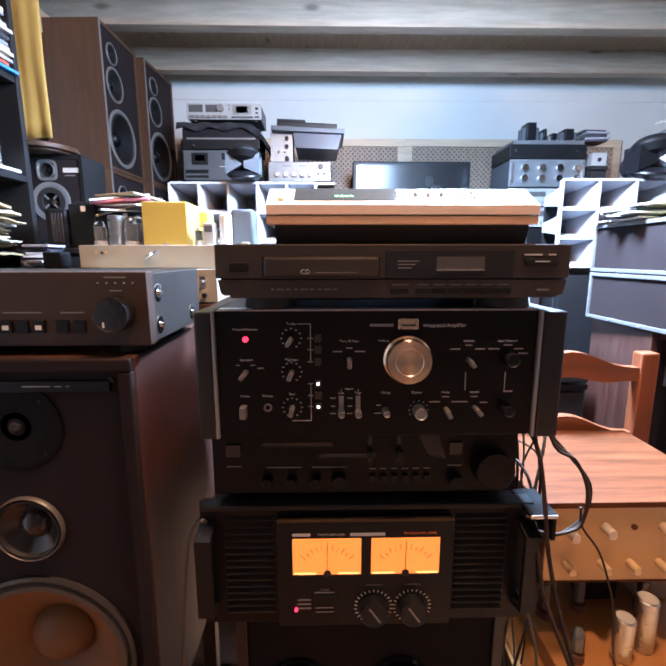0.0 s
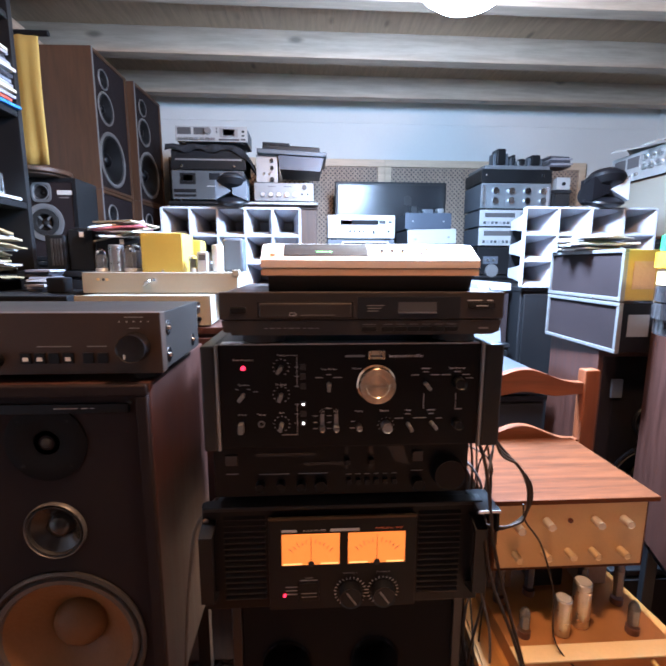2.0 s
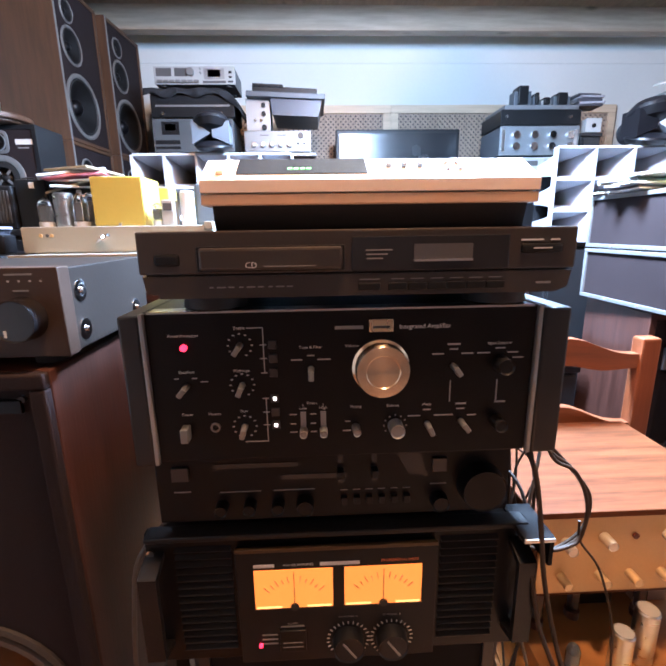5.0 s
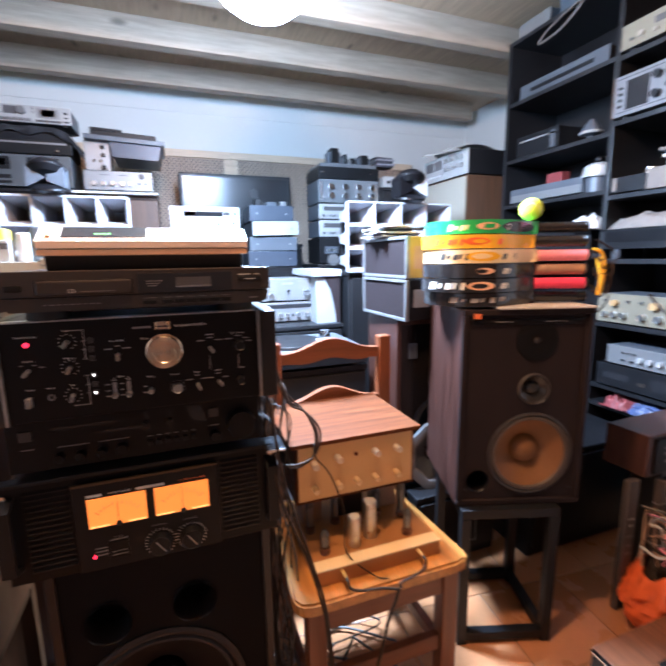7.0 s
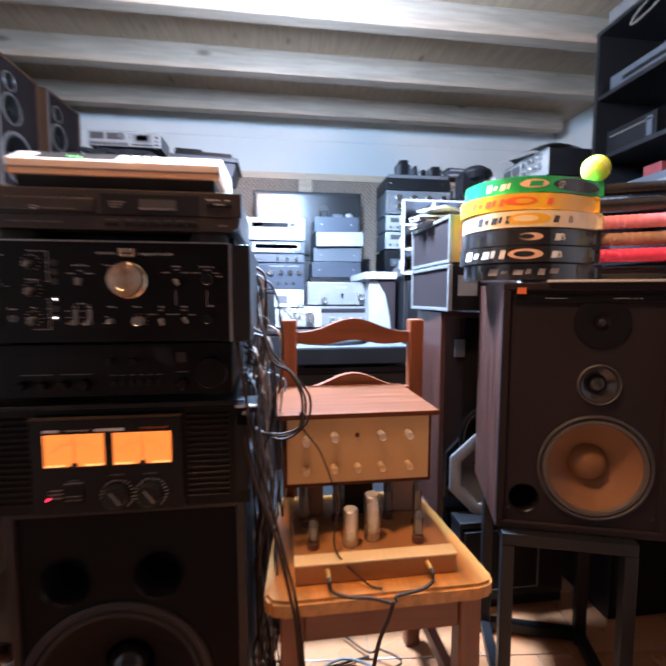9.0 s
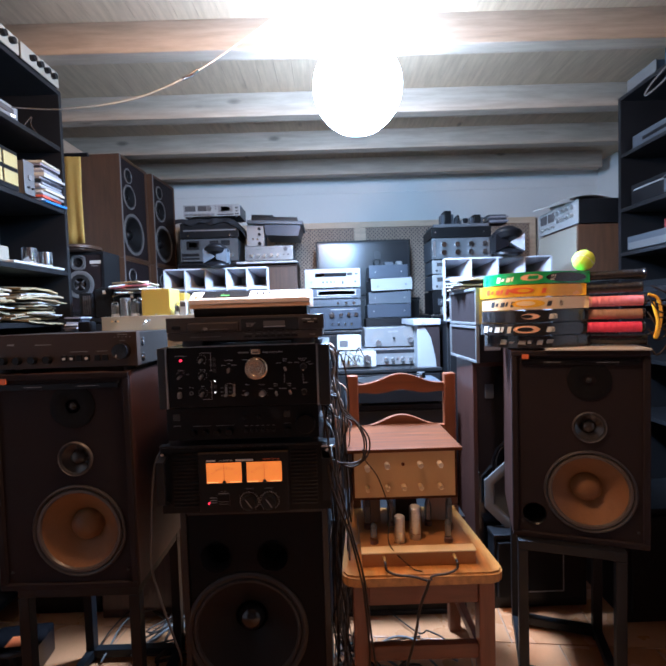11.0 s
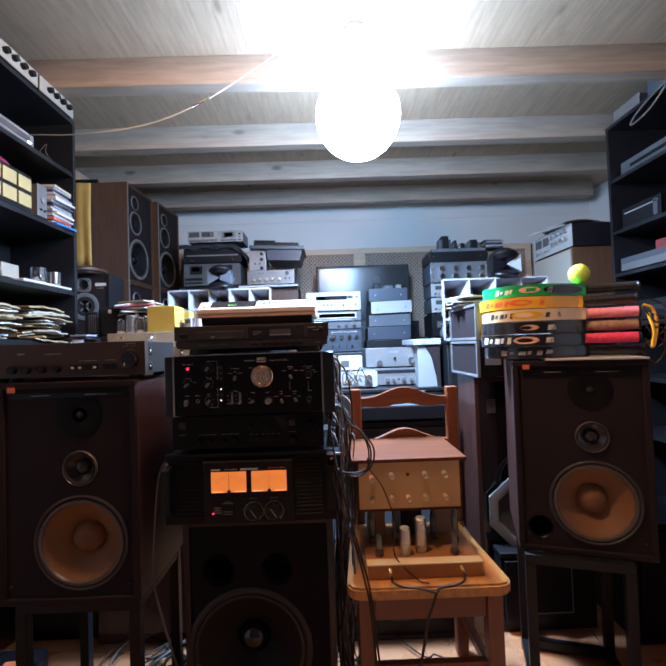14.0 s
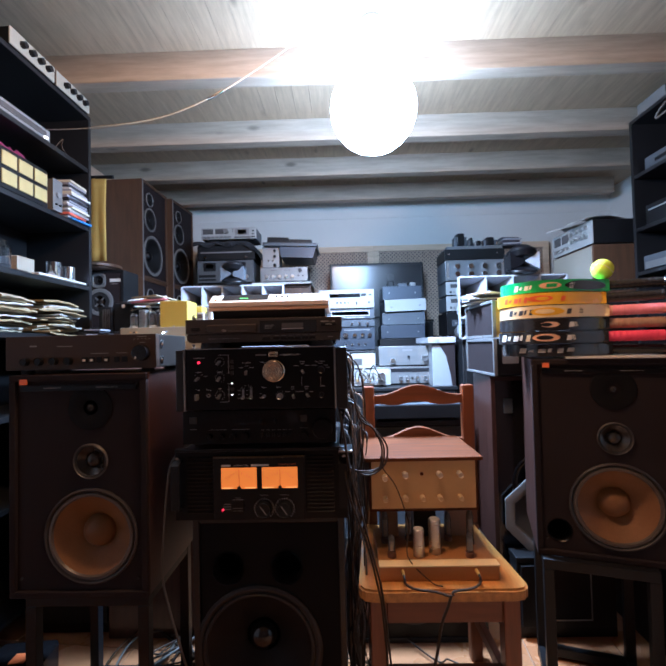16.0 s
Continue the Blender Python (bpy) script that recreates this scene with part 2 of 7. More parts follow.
# ---- mesh helpers ----
class Mesh:
    """A bmesh with a few shapes."""

    def __init__(self):
        self.bm = bmesh.new()
        self.angle = 34

    def box(self, x0, x1, y0, y1, z0, z1, bevel=0.0):
        m = Matrix.Translation(((x0 + x1) / 2, (y0 + y1) / 2, (z0 + z1) / 2)) @ Matrix.Diagonal((abs(x1 - x0), abs(y1 - y0), abs(z1 - z0), 1))
        vs = bmesh.ops.create_cube(self.bm, size=1, matrix=m)["verts"]
        if bevel:
            self.angle = 20
            es = {e for v in vs for e in v.link_edges}
            bmesh.ops.bevel(self.bm, geom=list(es), offset=bevel, segments=2, profile=0.5, affect="EDGES")
        return self

    def lathe(self, profile, c, axis="y", seg=28):
        """profile: (radius, height along the axis) from c."""
        rings = []
        for r, h in profile:
            ring = []
            for i in range(seg if r > 1e-6 else 1):
                a = 2 * math.pi * i / seg
                u, v = r * math.cos(a), r * math.sin(a)
                p = {"y": (u, h, v), "z": (u, v, h), "x": (h, u, v)}[axis]
                ring.append(self.bm.verts.new(Vector(c) + Vector(p)))
            rings.append(ring)
        for a, b in zip(rings, rings[1:]):
            for i in range(seg):
                q = [a[i % len(a)], a[(i + 1) % len(a)], b[(i + 1) % len(b)], b[i % len(b)]]
                q = [v for k, v in enumerate(q) if v not in q[:k]]
                if len(q) > 2:
                    self.bm.faces.new(q)
        return self

    def cyl(self, c, r, h, axis="z", seg=20, r2=None, bev=0.0):
        r2 = r if r2 is None else r2
        prof = [(0, 0), (r - bev, 0), (r, bev), (r2, h - bev), (r2 - bev, h), (0, h)] if bev else [(0, 0), (r, 0), (r2, h), (0, h)]
        return self.lathe(prof, c, axis, seg)

    def ball(self, c, r, seg=20, squash=1.0):
        prof = [(r * math.sin(math.pi * i / 12), -squash * r * math.cos(math.pi * i / 12)) for i in range(13)]
        prof[0], prof[-1] = (0, prof[0][1]), (0, prof[-1][1])
        return self.lathe(prof, c, "z", seg)

    def prism(self, pts, a0, a1, axis="x"):
        """A polygon in the two other axes, drawn out from a0 to a1."""
        def at(p, a):
            return {"x": (a, p[0], p[1]), "y": (p[0], a, p[1]), "z": (p[0], p[1], a)}[axis]
        lo = [self.bm.verts.new(at(p, a0)) for p in pts]
        hi = [self.bm.verts.new(at(p, a1)) for p in pts]
        self.bm.faces.new(lo[::-1]), self.bm.faces.new(hi)
        for i in range(len(pts)):
            j = (i + 1) % len(pts)
            self.bm.faces.new((lo[i], lo[j], hi[j], hi[i]))
        return self

    def tube(self, pts, r, seg=7, steps=6):
        """A round cable along a smooth curve through the points."""
        self.angle = 70
        P = [Vector(p) for p in pts]
        P = [2 * P[0] - P[1]] + P + [2 * P[-1] - P[-2]]
        line = []
        for i in range(1, len(P) - 2):
            a, b, c, d = P[i - 1:i + 3]
            for k in range(steps):
                t = k / steps
                line.append(0.5 * ((2 * b) + (c - a) * t + (2 * a - 5 * b + 4 * c - d) * t * t + (3 * b - a - 3 * c + d) * t ** 3))
        line.append(P[-2])
        old = None
        side = Vector((0.3, 0.2, 0.93))
        for i, p in enumerate(line):
            d = (line[min(i + 1, len(line) - 1)] - line[max(i - 1, 0)]).normalized()
            side = (side - d * side.dot(d))
            side = side.normalized() if side.length > 1e-4 else d.orthogonal().normalized()
            up = d.cross(side)
            ring = [self.bm.verts.new(p + r * (side * math.cos(2 * math.pi * k / seg) + up * math.sin(2 * math.pi * k / seg))) for k in range(seg)]
            if old:
                for k in range(seg):
                    self.bm.faces.new((old[k], old[(k + 1) % seg], ring[(k + 1) % seg], ring[k]))
            else:
                self.bm.faces.new(ring[::-1])
            old = ring
        self.bm.faces.new(old)
        return self

    def board(self, w, h, holes, seg=36, x0=0.0, z0=0.0, y=0.0):
        """A flat front in the xz plane with round holes (x, z, r)."""
        loops = [[(x0, z0), (x0 + w, z0), (x0 + w, z0 + h), (x0, z0 + h)]]
        loops += [[(cx + r * math.cos(2 * math.pi * i / seg), cz + r * math.sin(2 * math.pi * i / seg)) for i in range(seg)] for cx, cz, r in holes]
        es = []
        for lp in loops:
            vs = [self.bm.verts.new((px, y, pz)) for px, pz in lp]
            es += [self.bm.edges.new((vs[i], vs[(i + 1) % len(vs)])) for i in range(len(vs))]
        bmesh.ops.triangle_fill(self.bm, use_beauty=True, use_dissolve=False, edges=es, normal=(0, -1, 0))
        return self

    def turned(self, m):
        bmesh.ops.transform(self.bm, matrix=m, verts=self.bm.verts)
        return self


def mesh_object(name, me, mat):
    bm, angle = me.bm, me.angle
    bmesh.ops.recalc_face_normals(bm, faces=bm.faces)
    data = bpy.data.meshes.new(name)
    for f in bm.faces:
        f.smooth = True
    bm.to_mesh(data)
    bm.free()
    data.set_sharp_from_angle(angle=radians(angle))
    data.materials.append(mat)
    return new(name, data)


def part(name, me, mat, parent, label=""):
    ob = mesh_object(name, me, mat)
    ob.parent = parent
    return tagged(ob, label)


def thing(name, label, category, m=None, group="", kind=""):
    ob = new(name)
    ob.empty_display_size = 0.05
    ob.matrix_basis = m or Matrix()
    return tagged(ob, label, category, group, kind)


def solid(name, me, mat, label, category, m=None, group="", kind=""):
    """A thing of one mesh."""
    ob = mesh_object(name, me, mat)
    ob.matrix_basis = m or Matrix()
    return tagged(ob, label, category, group, kind)


def write(text, x, y, z, size, mat, parent, align="CENTER", name="lettering", flip=False):
    """Raised lettering on a front that faces -y."""
    cu = bpy.data.curves.new(name, "FONT")
    cu.body, cu.size, cu.align_x, cu.align_y, cu.extrude, cu.resolution_u = text, size, align, "CENTER", 0.0001, 2
    tmp = bpy.data.objects.new(name, cu)
    scene.collection.objects.link(tmp)
    me = bpy.data.meshes.new_from_object(tmp.evaluated_get(bpy.context.evaluated_depsgraph_get()))
    bpy.data.objects.remove(tmp)
    bpy.data.curves.remove(cu)
    me.transform(pose(x, y, z, 90, 180 if flip else 0, 0))
    me.materials.clear()
    me.materials.append(mat)
    ob = new(name, me)
    ob.parent = parent
    return ob


def knob(parent, x, z, r, length, mat, y=0.0, name="knob", pointer=None):
    k = part(name, Mesh().cyl((x, y, z), r, -length, "y", 24, r * 0.93, min(0.0015, r * 0.2)), mat, parent)
    if pointer:
        part("pointer", Mesh().box(x - r * 0.07, x + r * 0.07, y - length - 0.0006, y - length + 0.0004, z + r * 0.25, z + r * 0.85), pointer, k)
    return k


def plate(parent, x, z, w, h, mat, y=0.0, out=0.0012, name="display", bevel=0.0):
    return part(name, Mesh().box(x - w / 2, x + w / 2, y - out, y + 0.002, z - h / 2, z + h / 2, bevel), mat, parent)


def bar(parent, x, z, w, h, mat=None, y=0.0, name="lettering"):
    return plate(parent, x, z, w, h, mat or LETTER, y, 0.0005, name)


def unit(name, label, category, w, d, h, m, body, face, items=(), feet=0.008, group="", lip=0.006, sides=None):
    """A piece of hi-fi gear: its front faces -y, its lower left front corner is at the origin of m."""
    t = thing(name, label, category, m, group)
    z0 = feet
    part("body", Mesh().box(0.004, w - 0.004, lip, d, z0, h - 0.002, 0.002), body, t)
    part("faceplate", Mesh().box(0, w, 0, lip, z0, h, 0.0015), face, t)
    if feet:
        for fx in (0.04, w - 0.04):
            for fy in (0.035, d - 0.04):
                part("foot", Mesh().cyl((fx, fy, 0), min(0.018, d * 0.2), feet + 0.001, "z", 16), RUBBER, t)
    if sides:
        for sx in (-0.012, w):
            part("side_panel", Mesh().box(sx, sx + 0.012, 0.004, d, z0, h, 0.002), sides, t)
    for kind, x, z, a, b, mat in items:
        if kind == "k":
            knob(t, x, z, a, b, mat)
        elif kind == "d":
            plate(t, x, z, a, b, mat)
        elif kind == "b":
            plate(t, x, z, a, b, mat, out=0.004, name="button", bevel=0.0008)
        elif kind == "l":
            bar(t, x, z, a, b, mat)
        elif kind == "s":
            part("switch", Mesh().cyl((x, 0, z), a, -b, "y", 12, a * 0.8), mat, t)
    return t


def driver(parent, x, z, r, y=0.0, cone=None, rim=None, cap=None, depth=0.35, rim_w=0.1, name="woofer", dome=0.34, roll=0.895, roll_mat=None):
    """A loudspeaker drive unit set into a front that faces -y: frame, surround, cone and dust cap."""
    d = part(name, Mesh().lathe([(r * (1 + rim_w), y + 0.001), (r * (1 + rim_w), y - 0.004), (r * (1 + rim_w * 0.5), y - 0.007), (r, y - 0.004), (r * 0.97, y + 0.004)], (x, 0, z), "y", 40), rim or RIM, parent)
    part("surround", Mesh().lathe([(r * 0.985, y), (r * 0.96, y - 0.006), (r * (roll + 0.03), y - 0.006), (r * roll, y + 0.002)], (x, 0, z), "y", 40), roll_mat or RUBBER, d)
    part("cone", Mesh().lathe([(r * (roll + 0.005), y), (r * 0.72, y + r * depth * 0.3), (r * 0.5, y + r * depth * 0.68), (r * 0.3, y + r * depth)], (x, 0, z), "y", 40), cone or CONE, d)
    c = r * dome
    part("dust_cap", Mesh().lathe([(c, y + r * depth * 0.95), (c * 0.9, y + r * depth * 0.95 - c * 0.34), (c * 0.6, y + r * depth * 0.95 - c * 0.62), (c * 0.25, y + r * depth * 0.95 - c * 0.74), (0, y + r * depth * 0.95 - c * 0.76)], (x, 0, z), "y", 32), cap or cone or CONE, d)
    return d


def cabinet(parent, w, d, h, holes, side, front, inset=0.012, y=0.0):
    """A loudspeaker box: side, top, bottom and back boards, and a front board with holes."""
    s = 0.018
    part("side_panel", Mesh().box(0, s, y, d, 0, h, 0.002), side, parent)
    part("side_panel", Mesh().box(w - s, w, y, d, 0, h, 0.002), side, parent)
    part("top_panel", Mesh().box(s, w - s, y, d, h - s, h, 0.002), side, parent)
    part("bottom_panel", Mesh().box(s, w - s, y, d, 0, s, 0.002), side, parent)
    part("back_panel", Mesh().box(s, w - s, d - s, d - 0.003, s, h - s), side, parent)
    part("baffle", Mesh().board(w - 2 * s, h - 2 * s, holes, x0=s, z0=s, y=y + inset), front, parent)


# ---- the room ----
X0, X1, Y0, Y1, ZC, FLOOR = -1.68, 2.9, -2.3, 3.47, 2.54, -0.05
solid("wall_north", Mesh().box(X0 - 0.15, X1 + 0.15, Y1, Y1 + 0.15, FLOOR - 0.1, ZC + 0.1), WALL, "pale blue-white painted back wall", "wall", kind="structure")
# the south wall is never in view; its brown dims and warms the bounced light
solid("wall_south", Mesh().box(X0 - 0.15, X1 + 0.15, Y0 - 0.15, Y0, FLOOR - 0.1, ZC + 0.1), BROWNWOOD, "unseen wall behind the camera, brown to cut bounced light", "wall", kind="structure")
solid("wall_west", Mesh().box(X0 - 0.15, X0, Y0, Y1, FLOOR - 0.1, ZC + 0.1), WALL, "pale painted side wall behind the black shelf", "wall", kind="structure")
solid("wall_east", Mesh().box(X1, X1 + 0.15, Y0, Y1, FLOOR - 0.1, ZC + 0.1), WALL, "pale painted side wall beside the tall shelves", "wall", kind="structure")
# a slightly proud upper strip of plaster on the back wall
solid("trim", Mesh().box(X0, X1, Y1 - 0.006, Y1 + 0.002, 2.32, ZC, 0.002), WALL, "raised strip of plaster along the top of the wall", "wall trim", kind="structure")

# ceiling of pine planks over four beams
pl = Mesh()
x = X0
while x < X1:
    w = 0.096
    pl.box(x, min(x + w, X1) - 0.0012, Y0, Y1, ZC + 0.0004 * math.sin(x * 71), ZC + 0.016)
    x += w
pl.box(X0, X1, Y0, Y1, ZC + 0.012, ZC + 0.03)
solid("ceiling", pl, PINE, "knotty pine plank ceiling", "ceiling", kind="structure")
for by in (-1.75, -1.15, -0.53, 0.10, 0.73, 1.37, 2.02, 2.58, 3.15):
    end = 2.745 if by > 3 else X1
    solid("ceiling_beam", Mesh().box(X0, end, by, by + 0.085, 2.40, ZC + 0.004, 0.006), BEAM, "pale knotty pine beam across the ceiling", "beam", group="ceiling beams", kind="structure")

solid("wall_plate", Mesh().box(X0, -1.43, 1.60, Y1, 2.285, 2.398, 0.006), wood("pine_wall_plate", (0.33, 0.25, 0.18), "y", 0.55, 0.09, 0.8), "pale pine beam along the top of the side wall", "beam", kind="structure")

# floor: bed and tiles, laid a little askew to the walls
solid("floor", Mesh().box(X0, X1, Y0, Y1, FLOOR - 0.1, FLOOR - 0.004), GROUT, "grout bed under terracotta floor tiles", "floor", kind="structure")
floor_ob = bpy.data.objects["floor"]
tile_me = None
ts = 0.33
laid = pose(1.076, 0.526, FLOOR, 0, 0, -5.6)
for i in range(-12, 9):
    for j in range(-12, 13):
        at = laid @ pose((i + 0.5 * (j % 2)) * ts, (j - 0.5) * ts, 0)
        if not (X0 + 0.13 < at.translation.x < X1 - 0.13 and Y0 + 0.13 < at.translation.y < Y1 - 0.13):
            continue
        if tile_me is None:
            ob = part("tile", Mesh().box(-ts / 2 + 0.0025, ts / 2 - 0.0025, -ts / 2 + 0.0025, ts / 2 - 0.0025, -0.008, 0, 0.0015), TILE, floor_ob)
            tile_me = ob.data
        else:
            ob = new("tile", tile_me)
            ob.parent = floor_ob
        ob.matrix_basis = at


# wall panelling with lattice, framed in pale wood
def lattice_panel(x0, x1, z0, z1, y):
    t = thing("lattice_panel", "pale wooden frame with a tan diamond lattice on the wall", "lattice panel", group="lattice panels")
    f = 0.055
    part("frame_rail", Mesh().box(x0, x1, y - 0.022, y, z1 - f, z1, 0.003), FRAMEWOOD, t)
    part("frame_rail", Mesh().box(x0, x1, y - 0.022, y, z0, z0 + f, 0.003), FRAMEWOOD, t)
    part("frame_stile", Mesh().box(x0, x0 + f, y - 0.022, y, z0 + f, z1 - f, 0.003), FRAMEWOOD, t)
    part("frame_stile", Mesh().box(x1 - f, x1, y - 0.022, y, z0 + f, z1 - f, 0.003), FRAMEWOOD, t)
    for s, yy in ((1, y - 0.012), (-1, y - 0.006)):
        me = Mesh()
        w, h, p = x1 - x0 - 2 * f, z1 - z0 - 2 * f, 0.036
        n = int((w + h) / p) + 1
        for k in range(1, n):
            a = k * p
            u0, v0 = (a, 0) if a < w else (w, a - w)
            u1, v1 = (0, a) if a < h else (a - h, h)
            if s < 0:
                u0, u1 = w - u0, w - u1
            d = Vector((u1 - u0, 0, v1 - v0))
            if d.length < 0.02:
                continue
            nrm = Vector((d.z, 0, -d.x)).normalized() * 0.0065
            q = [Vector((x0 + f + u, yy, z0 + f + v)) for u, v in ((u0, v0), (u1, v1))]
            a4 = [me.bm.verts.new(q[0] + nrm), me.bm.verts.new(q[1] + nrm), me.bm.verts.new(q[1] - nrm), me.bm.verts.new(q[0] - nrm)]
            b4 = [me.bm.verts.new(v.co + Vector((0, 0.005, 0))) for v in a4]
            me.bm.faces.new(a4)
            for i2 in range(4):
                me.bm.faces.new((a4[i2], a4[(i2 + 1) % 4], b4[(i2 + 1) % 4], b4[i2]))
        part("lattice_slats", me, LATTICE, t)["kind"] = "stuff"
    return t


for a, b in ((-1.05, -0.25), (-0.25, 0.615), (0.615, 1.45), (1.45, 2.28)):
    lattice_panel(a, b, 1.05, 2.04, Y1 - 0.03)
solid("wall_board", Mesh().box(X0 + 0.6, 2.3, Y1 - 0.03, Y1 - 0.004, 1.0, 2.036), material("dark_board", (0.10, 0.085, 0.075), 0.8), "dark backing board behind the lattice", "wall board", kind="structure")

# ceiling lamp on a short rod: the glowing globe is enlarged to imitate glare
cl = thing("ceiling_lamp", "hanging ceiling lamp with a globe as wide as its glare", "lamp", pose(0.46, 1.22, 2.135))
part("socket", Mesh().cyl((0, 0, 0.165), 0.045, 0.09, "z", 24, 0.03, 0.004), WHITEMETAL, cl)
part("rod", Mesh().cyl((0, 0, 0.255), 0.010, 0.135, "z", 14, 0.010), WHITEMETAL, cl)
part("ceiling_rose", Mesh().cyl((0, 0, 0.385), 0.05, 0.02, "z", 28, 0.05, 0.004), WHITEMETAL, cl)
part("globe", Mesh().ball((0, 0, 0), 0.19, 40), GLOBEGLOW, cl, "white globe sized to the lamp glare")
# loose wire strung across to the lamp
solid("wire", Mesh().tube([(-1.0, 1.2, 2.085), (-0.6, 0.9, 1.925), (-0.35, 0.9, 1.955), (-0.152, 0.9, 2.03), (0.02, 0.95, 2.17), (0.25, 1.05, 2.40), (0.434, 1.1, 2.53)], 0.0022), WHITEPAPER, "thin pale wire slung from shelf to ceiling", "wire")
part("tape", Mesh().tube([(-0.18, 0.9, 2.018), (-0.152, 0.9, 2.03), (-0.125, 0.905, 2.05)], 0.0065), CHROME, bpy.data.objects["wire"], "shiny tape round a joint")


# ---- the stack of hi-fi gear ----
# floor loudspeaker with two ports under the stack
sb = thing("bass_loudspeaker", "large black floor loudspeaker with two ports under the amplifier stack", "loudspeaker", pose(-0.145, 0.59, FLOOR))
W, H = 0.435, 0.612 - FLOOR
cabinet(sb, W, 0.42, H, [(0.10, 0.515, 0.043), (0.268, 0.512, 0.043), (0.185, 0.285, 0.172)], BLACKWOOD, TWEETER, 0.006)
for px in (0.10, 0.268):
    part("port", Mesh().lathe([(0.048, 0.004), (0.045, -0.002), (0.041, 0.004), (0.038, 0.1)], (px, 0, 0.5135), "y", 32), GLOSSBLACK, sb)
driver(sb, 0.185, 0.285, 0.165, 0.006, DARKCONE, RUBBER, GLOSSBLACK, 0.4, dome=0.25)

# rack power amplifier with amber meters
pa = thing("power_amplifier", "black rack power amplifier with two glowing amber meters", "amplifier", pose(-0.182, 0.56, 0.613))
W, H = 0.484, 0.204
part("body", Mesh().box(0.02, W - 0.02, 0.012, 0.40, 0.004, H - 0.006, 0.003), BLACK, pa)
part("faceplate", Mesh().box(0, W, 0, 0.012, 0.002, H - 0.004, 0.002), PANEL, pa)
part("top_rail", Mesh().box(0.004, W - 0.004, -0.012, 0.012, H - 0.010, H - 0.002, 0.002), BLACK, pa)
part("rack_bracket", Mesh().box(W - 0.022, W + 0.016, -0.036, 0.03, H - 0.011, H - 0.004, 0.001).box(W + 0.010, W + 0.016, -0.036, 0.03, H - 0.045, H - 0.011, 0.001), TWEETER, pa, "black metal corner bracket")
part("bracket_edge", Mesh().box(W - 0.022, W + 0.016, -0.0385, -0.036, H - 0.010, H - 0.005, 0.0006), ALU, pa, "bare bright edge")
for z in (0.05, 0.11):
    part("screw", Mesh().cyl((W - 0.02, 0.03, z), 0.005, 0.006, "x", 12), CHROME, pa)
part("centre_panel", Mesh().box(0.112, 0.366, -0.012, 0.001, 0.006, 0.176, 0.0015), DARKPANEL, pa)
part("trim_strip", Mesh().box(0.112, 0.366, -0.0135, -0.008, 0.176, 0.181, 0.001), BRONZE, pa)
for x0, x1 in ((0.036, 0.106), (0.372, 0.446)):
    for k in range(15):
        z = 0.022 + k * 0.0108
        part("vent_slat", Mesh().prism([(-0.004, z), (-0.0052, z + 0.002), (0.001, z + 0.007), (0.001, z)], x0, x1, "x"), DARKPANEL, pa)
for s, hx in ((1, 0.012), (-1, W - 0.012)):
    part("handle", Mesh().prism([(0, 0.03), (-0.034, 0.042), (-0.034, 0.162), (0, 0.174), (0, 0.166), (-0.026, 0.156), (-0.026, 0.048), (0, 0.038)], hx - 0.011, hx + 0.011, "x"), BLACK, pa)
    for z in (0.03, 0.16):
        part("screw", Mesh().cyl((hx - s * 0.004, 0, z + 0.015), 0.005, -0.006, "y", 12), CHROME, pa)
for x0 in (0.134, 0.2475):
    m = part("meter", Mesh().box(x0, x0 + 0.099, -0.0135, -0.011, 0.0925, 0.150, 0.0008), METERGLOW, pa, "glowing amber level meter")
    part("meter_frame", Mesh().box(x0 - 0.0015, x0 + 0.1005, -0.0145, -0.0125, 0.0905, 0.0925), BLACK, m)
    for s0, s1 in ((0.002, 0.034), (0.066, 0.097)):
        part("light_strip", Mesh().box(x0 + s0, x0 + s1, -0.0142, -0.0135, 0.0938, 0.0962), METERGLOW2, m)
    part("pivot_cover", Mesh().cyl((x0 + 0.05, -0.0135, 0.0945), 0.0055, -0.0012, "y", 20), RUBBER, m)
    part("needle", Mesh().box(x0 + 0.0495, x0 + 0.0503, -0.0148, -0.014, 0.097, 0.146), DARKLETTER, m)
    for k in range(11):
        a = math.radians(-46 + k * 9.2)
        cx, cz, r = x0 + 0.05, 0.086, 0.046
        tick = Mesh().box(-0.0004, 0.0004, -0.0142, -0.0134, 0, 0.006 if k % 2 else 0.009)
        tick.turned(Matrix.Translation((cx + r * math.sin(a) * 0.95, 0, cz + r * math.cos(a))) @ Matrix.Rotation(a, 4, "Y"))
        part("scale_mark", tick, BROWNTAPE, m)
bar(pa, 0.147, 0.156, 0.026, 0.0045, LETTER, -0.012)
write("POWER AMPLIFIER", 0.190, -0.0123, 0.156, 0.0046, LETTER, pa)
bar(pa, 0.242, 0.156, 0.05, 0.005, LETTER, -0.012)
write("PROFESSIONAL SERIES", 0.318, -0.0123, 0.157, 0.0048, ORANGE, pa)
plate(pa, 0.18, 0.042, 0.034, 0.034, PANEL, -0.012, 0.004, "power_switch", 0.001)
write("POWER", 0.18, -0.0123, 0.0665, 0.004, DIMLETTER, pa)
bar(pa, 0.18, 0.062, 0.03, 0.0018, DIMLETTER, -0.012)
for z in (0.033, 0.040):
    bar(pa, 0.18, z, 0.026, 0.0009, DIMLETTER, -0.016)
for k in range(3):
    bar(pa, 0.15, 0.036 + 0.007 * k, 0.02, 0.002, DIMLETTER, -0.012)
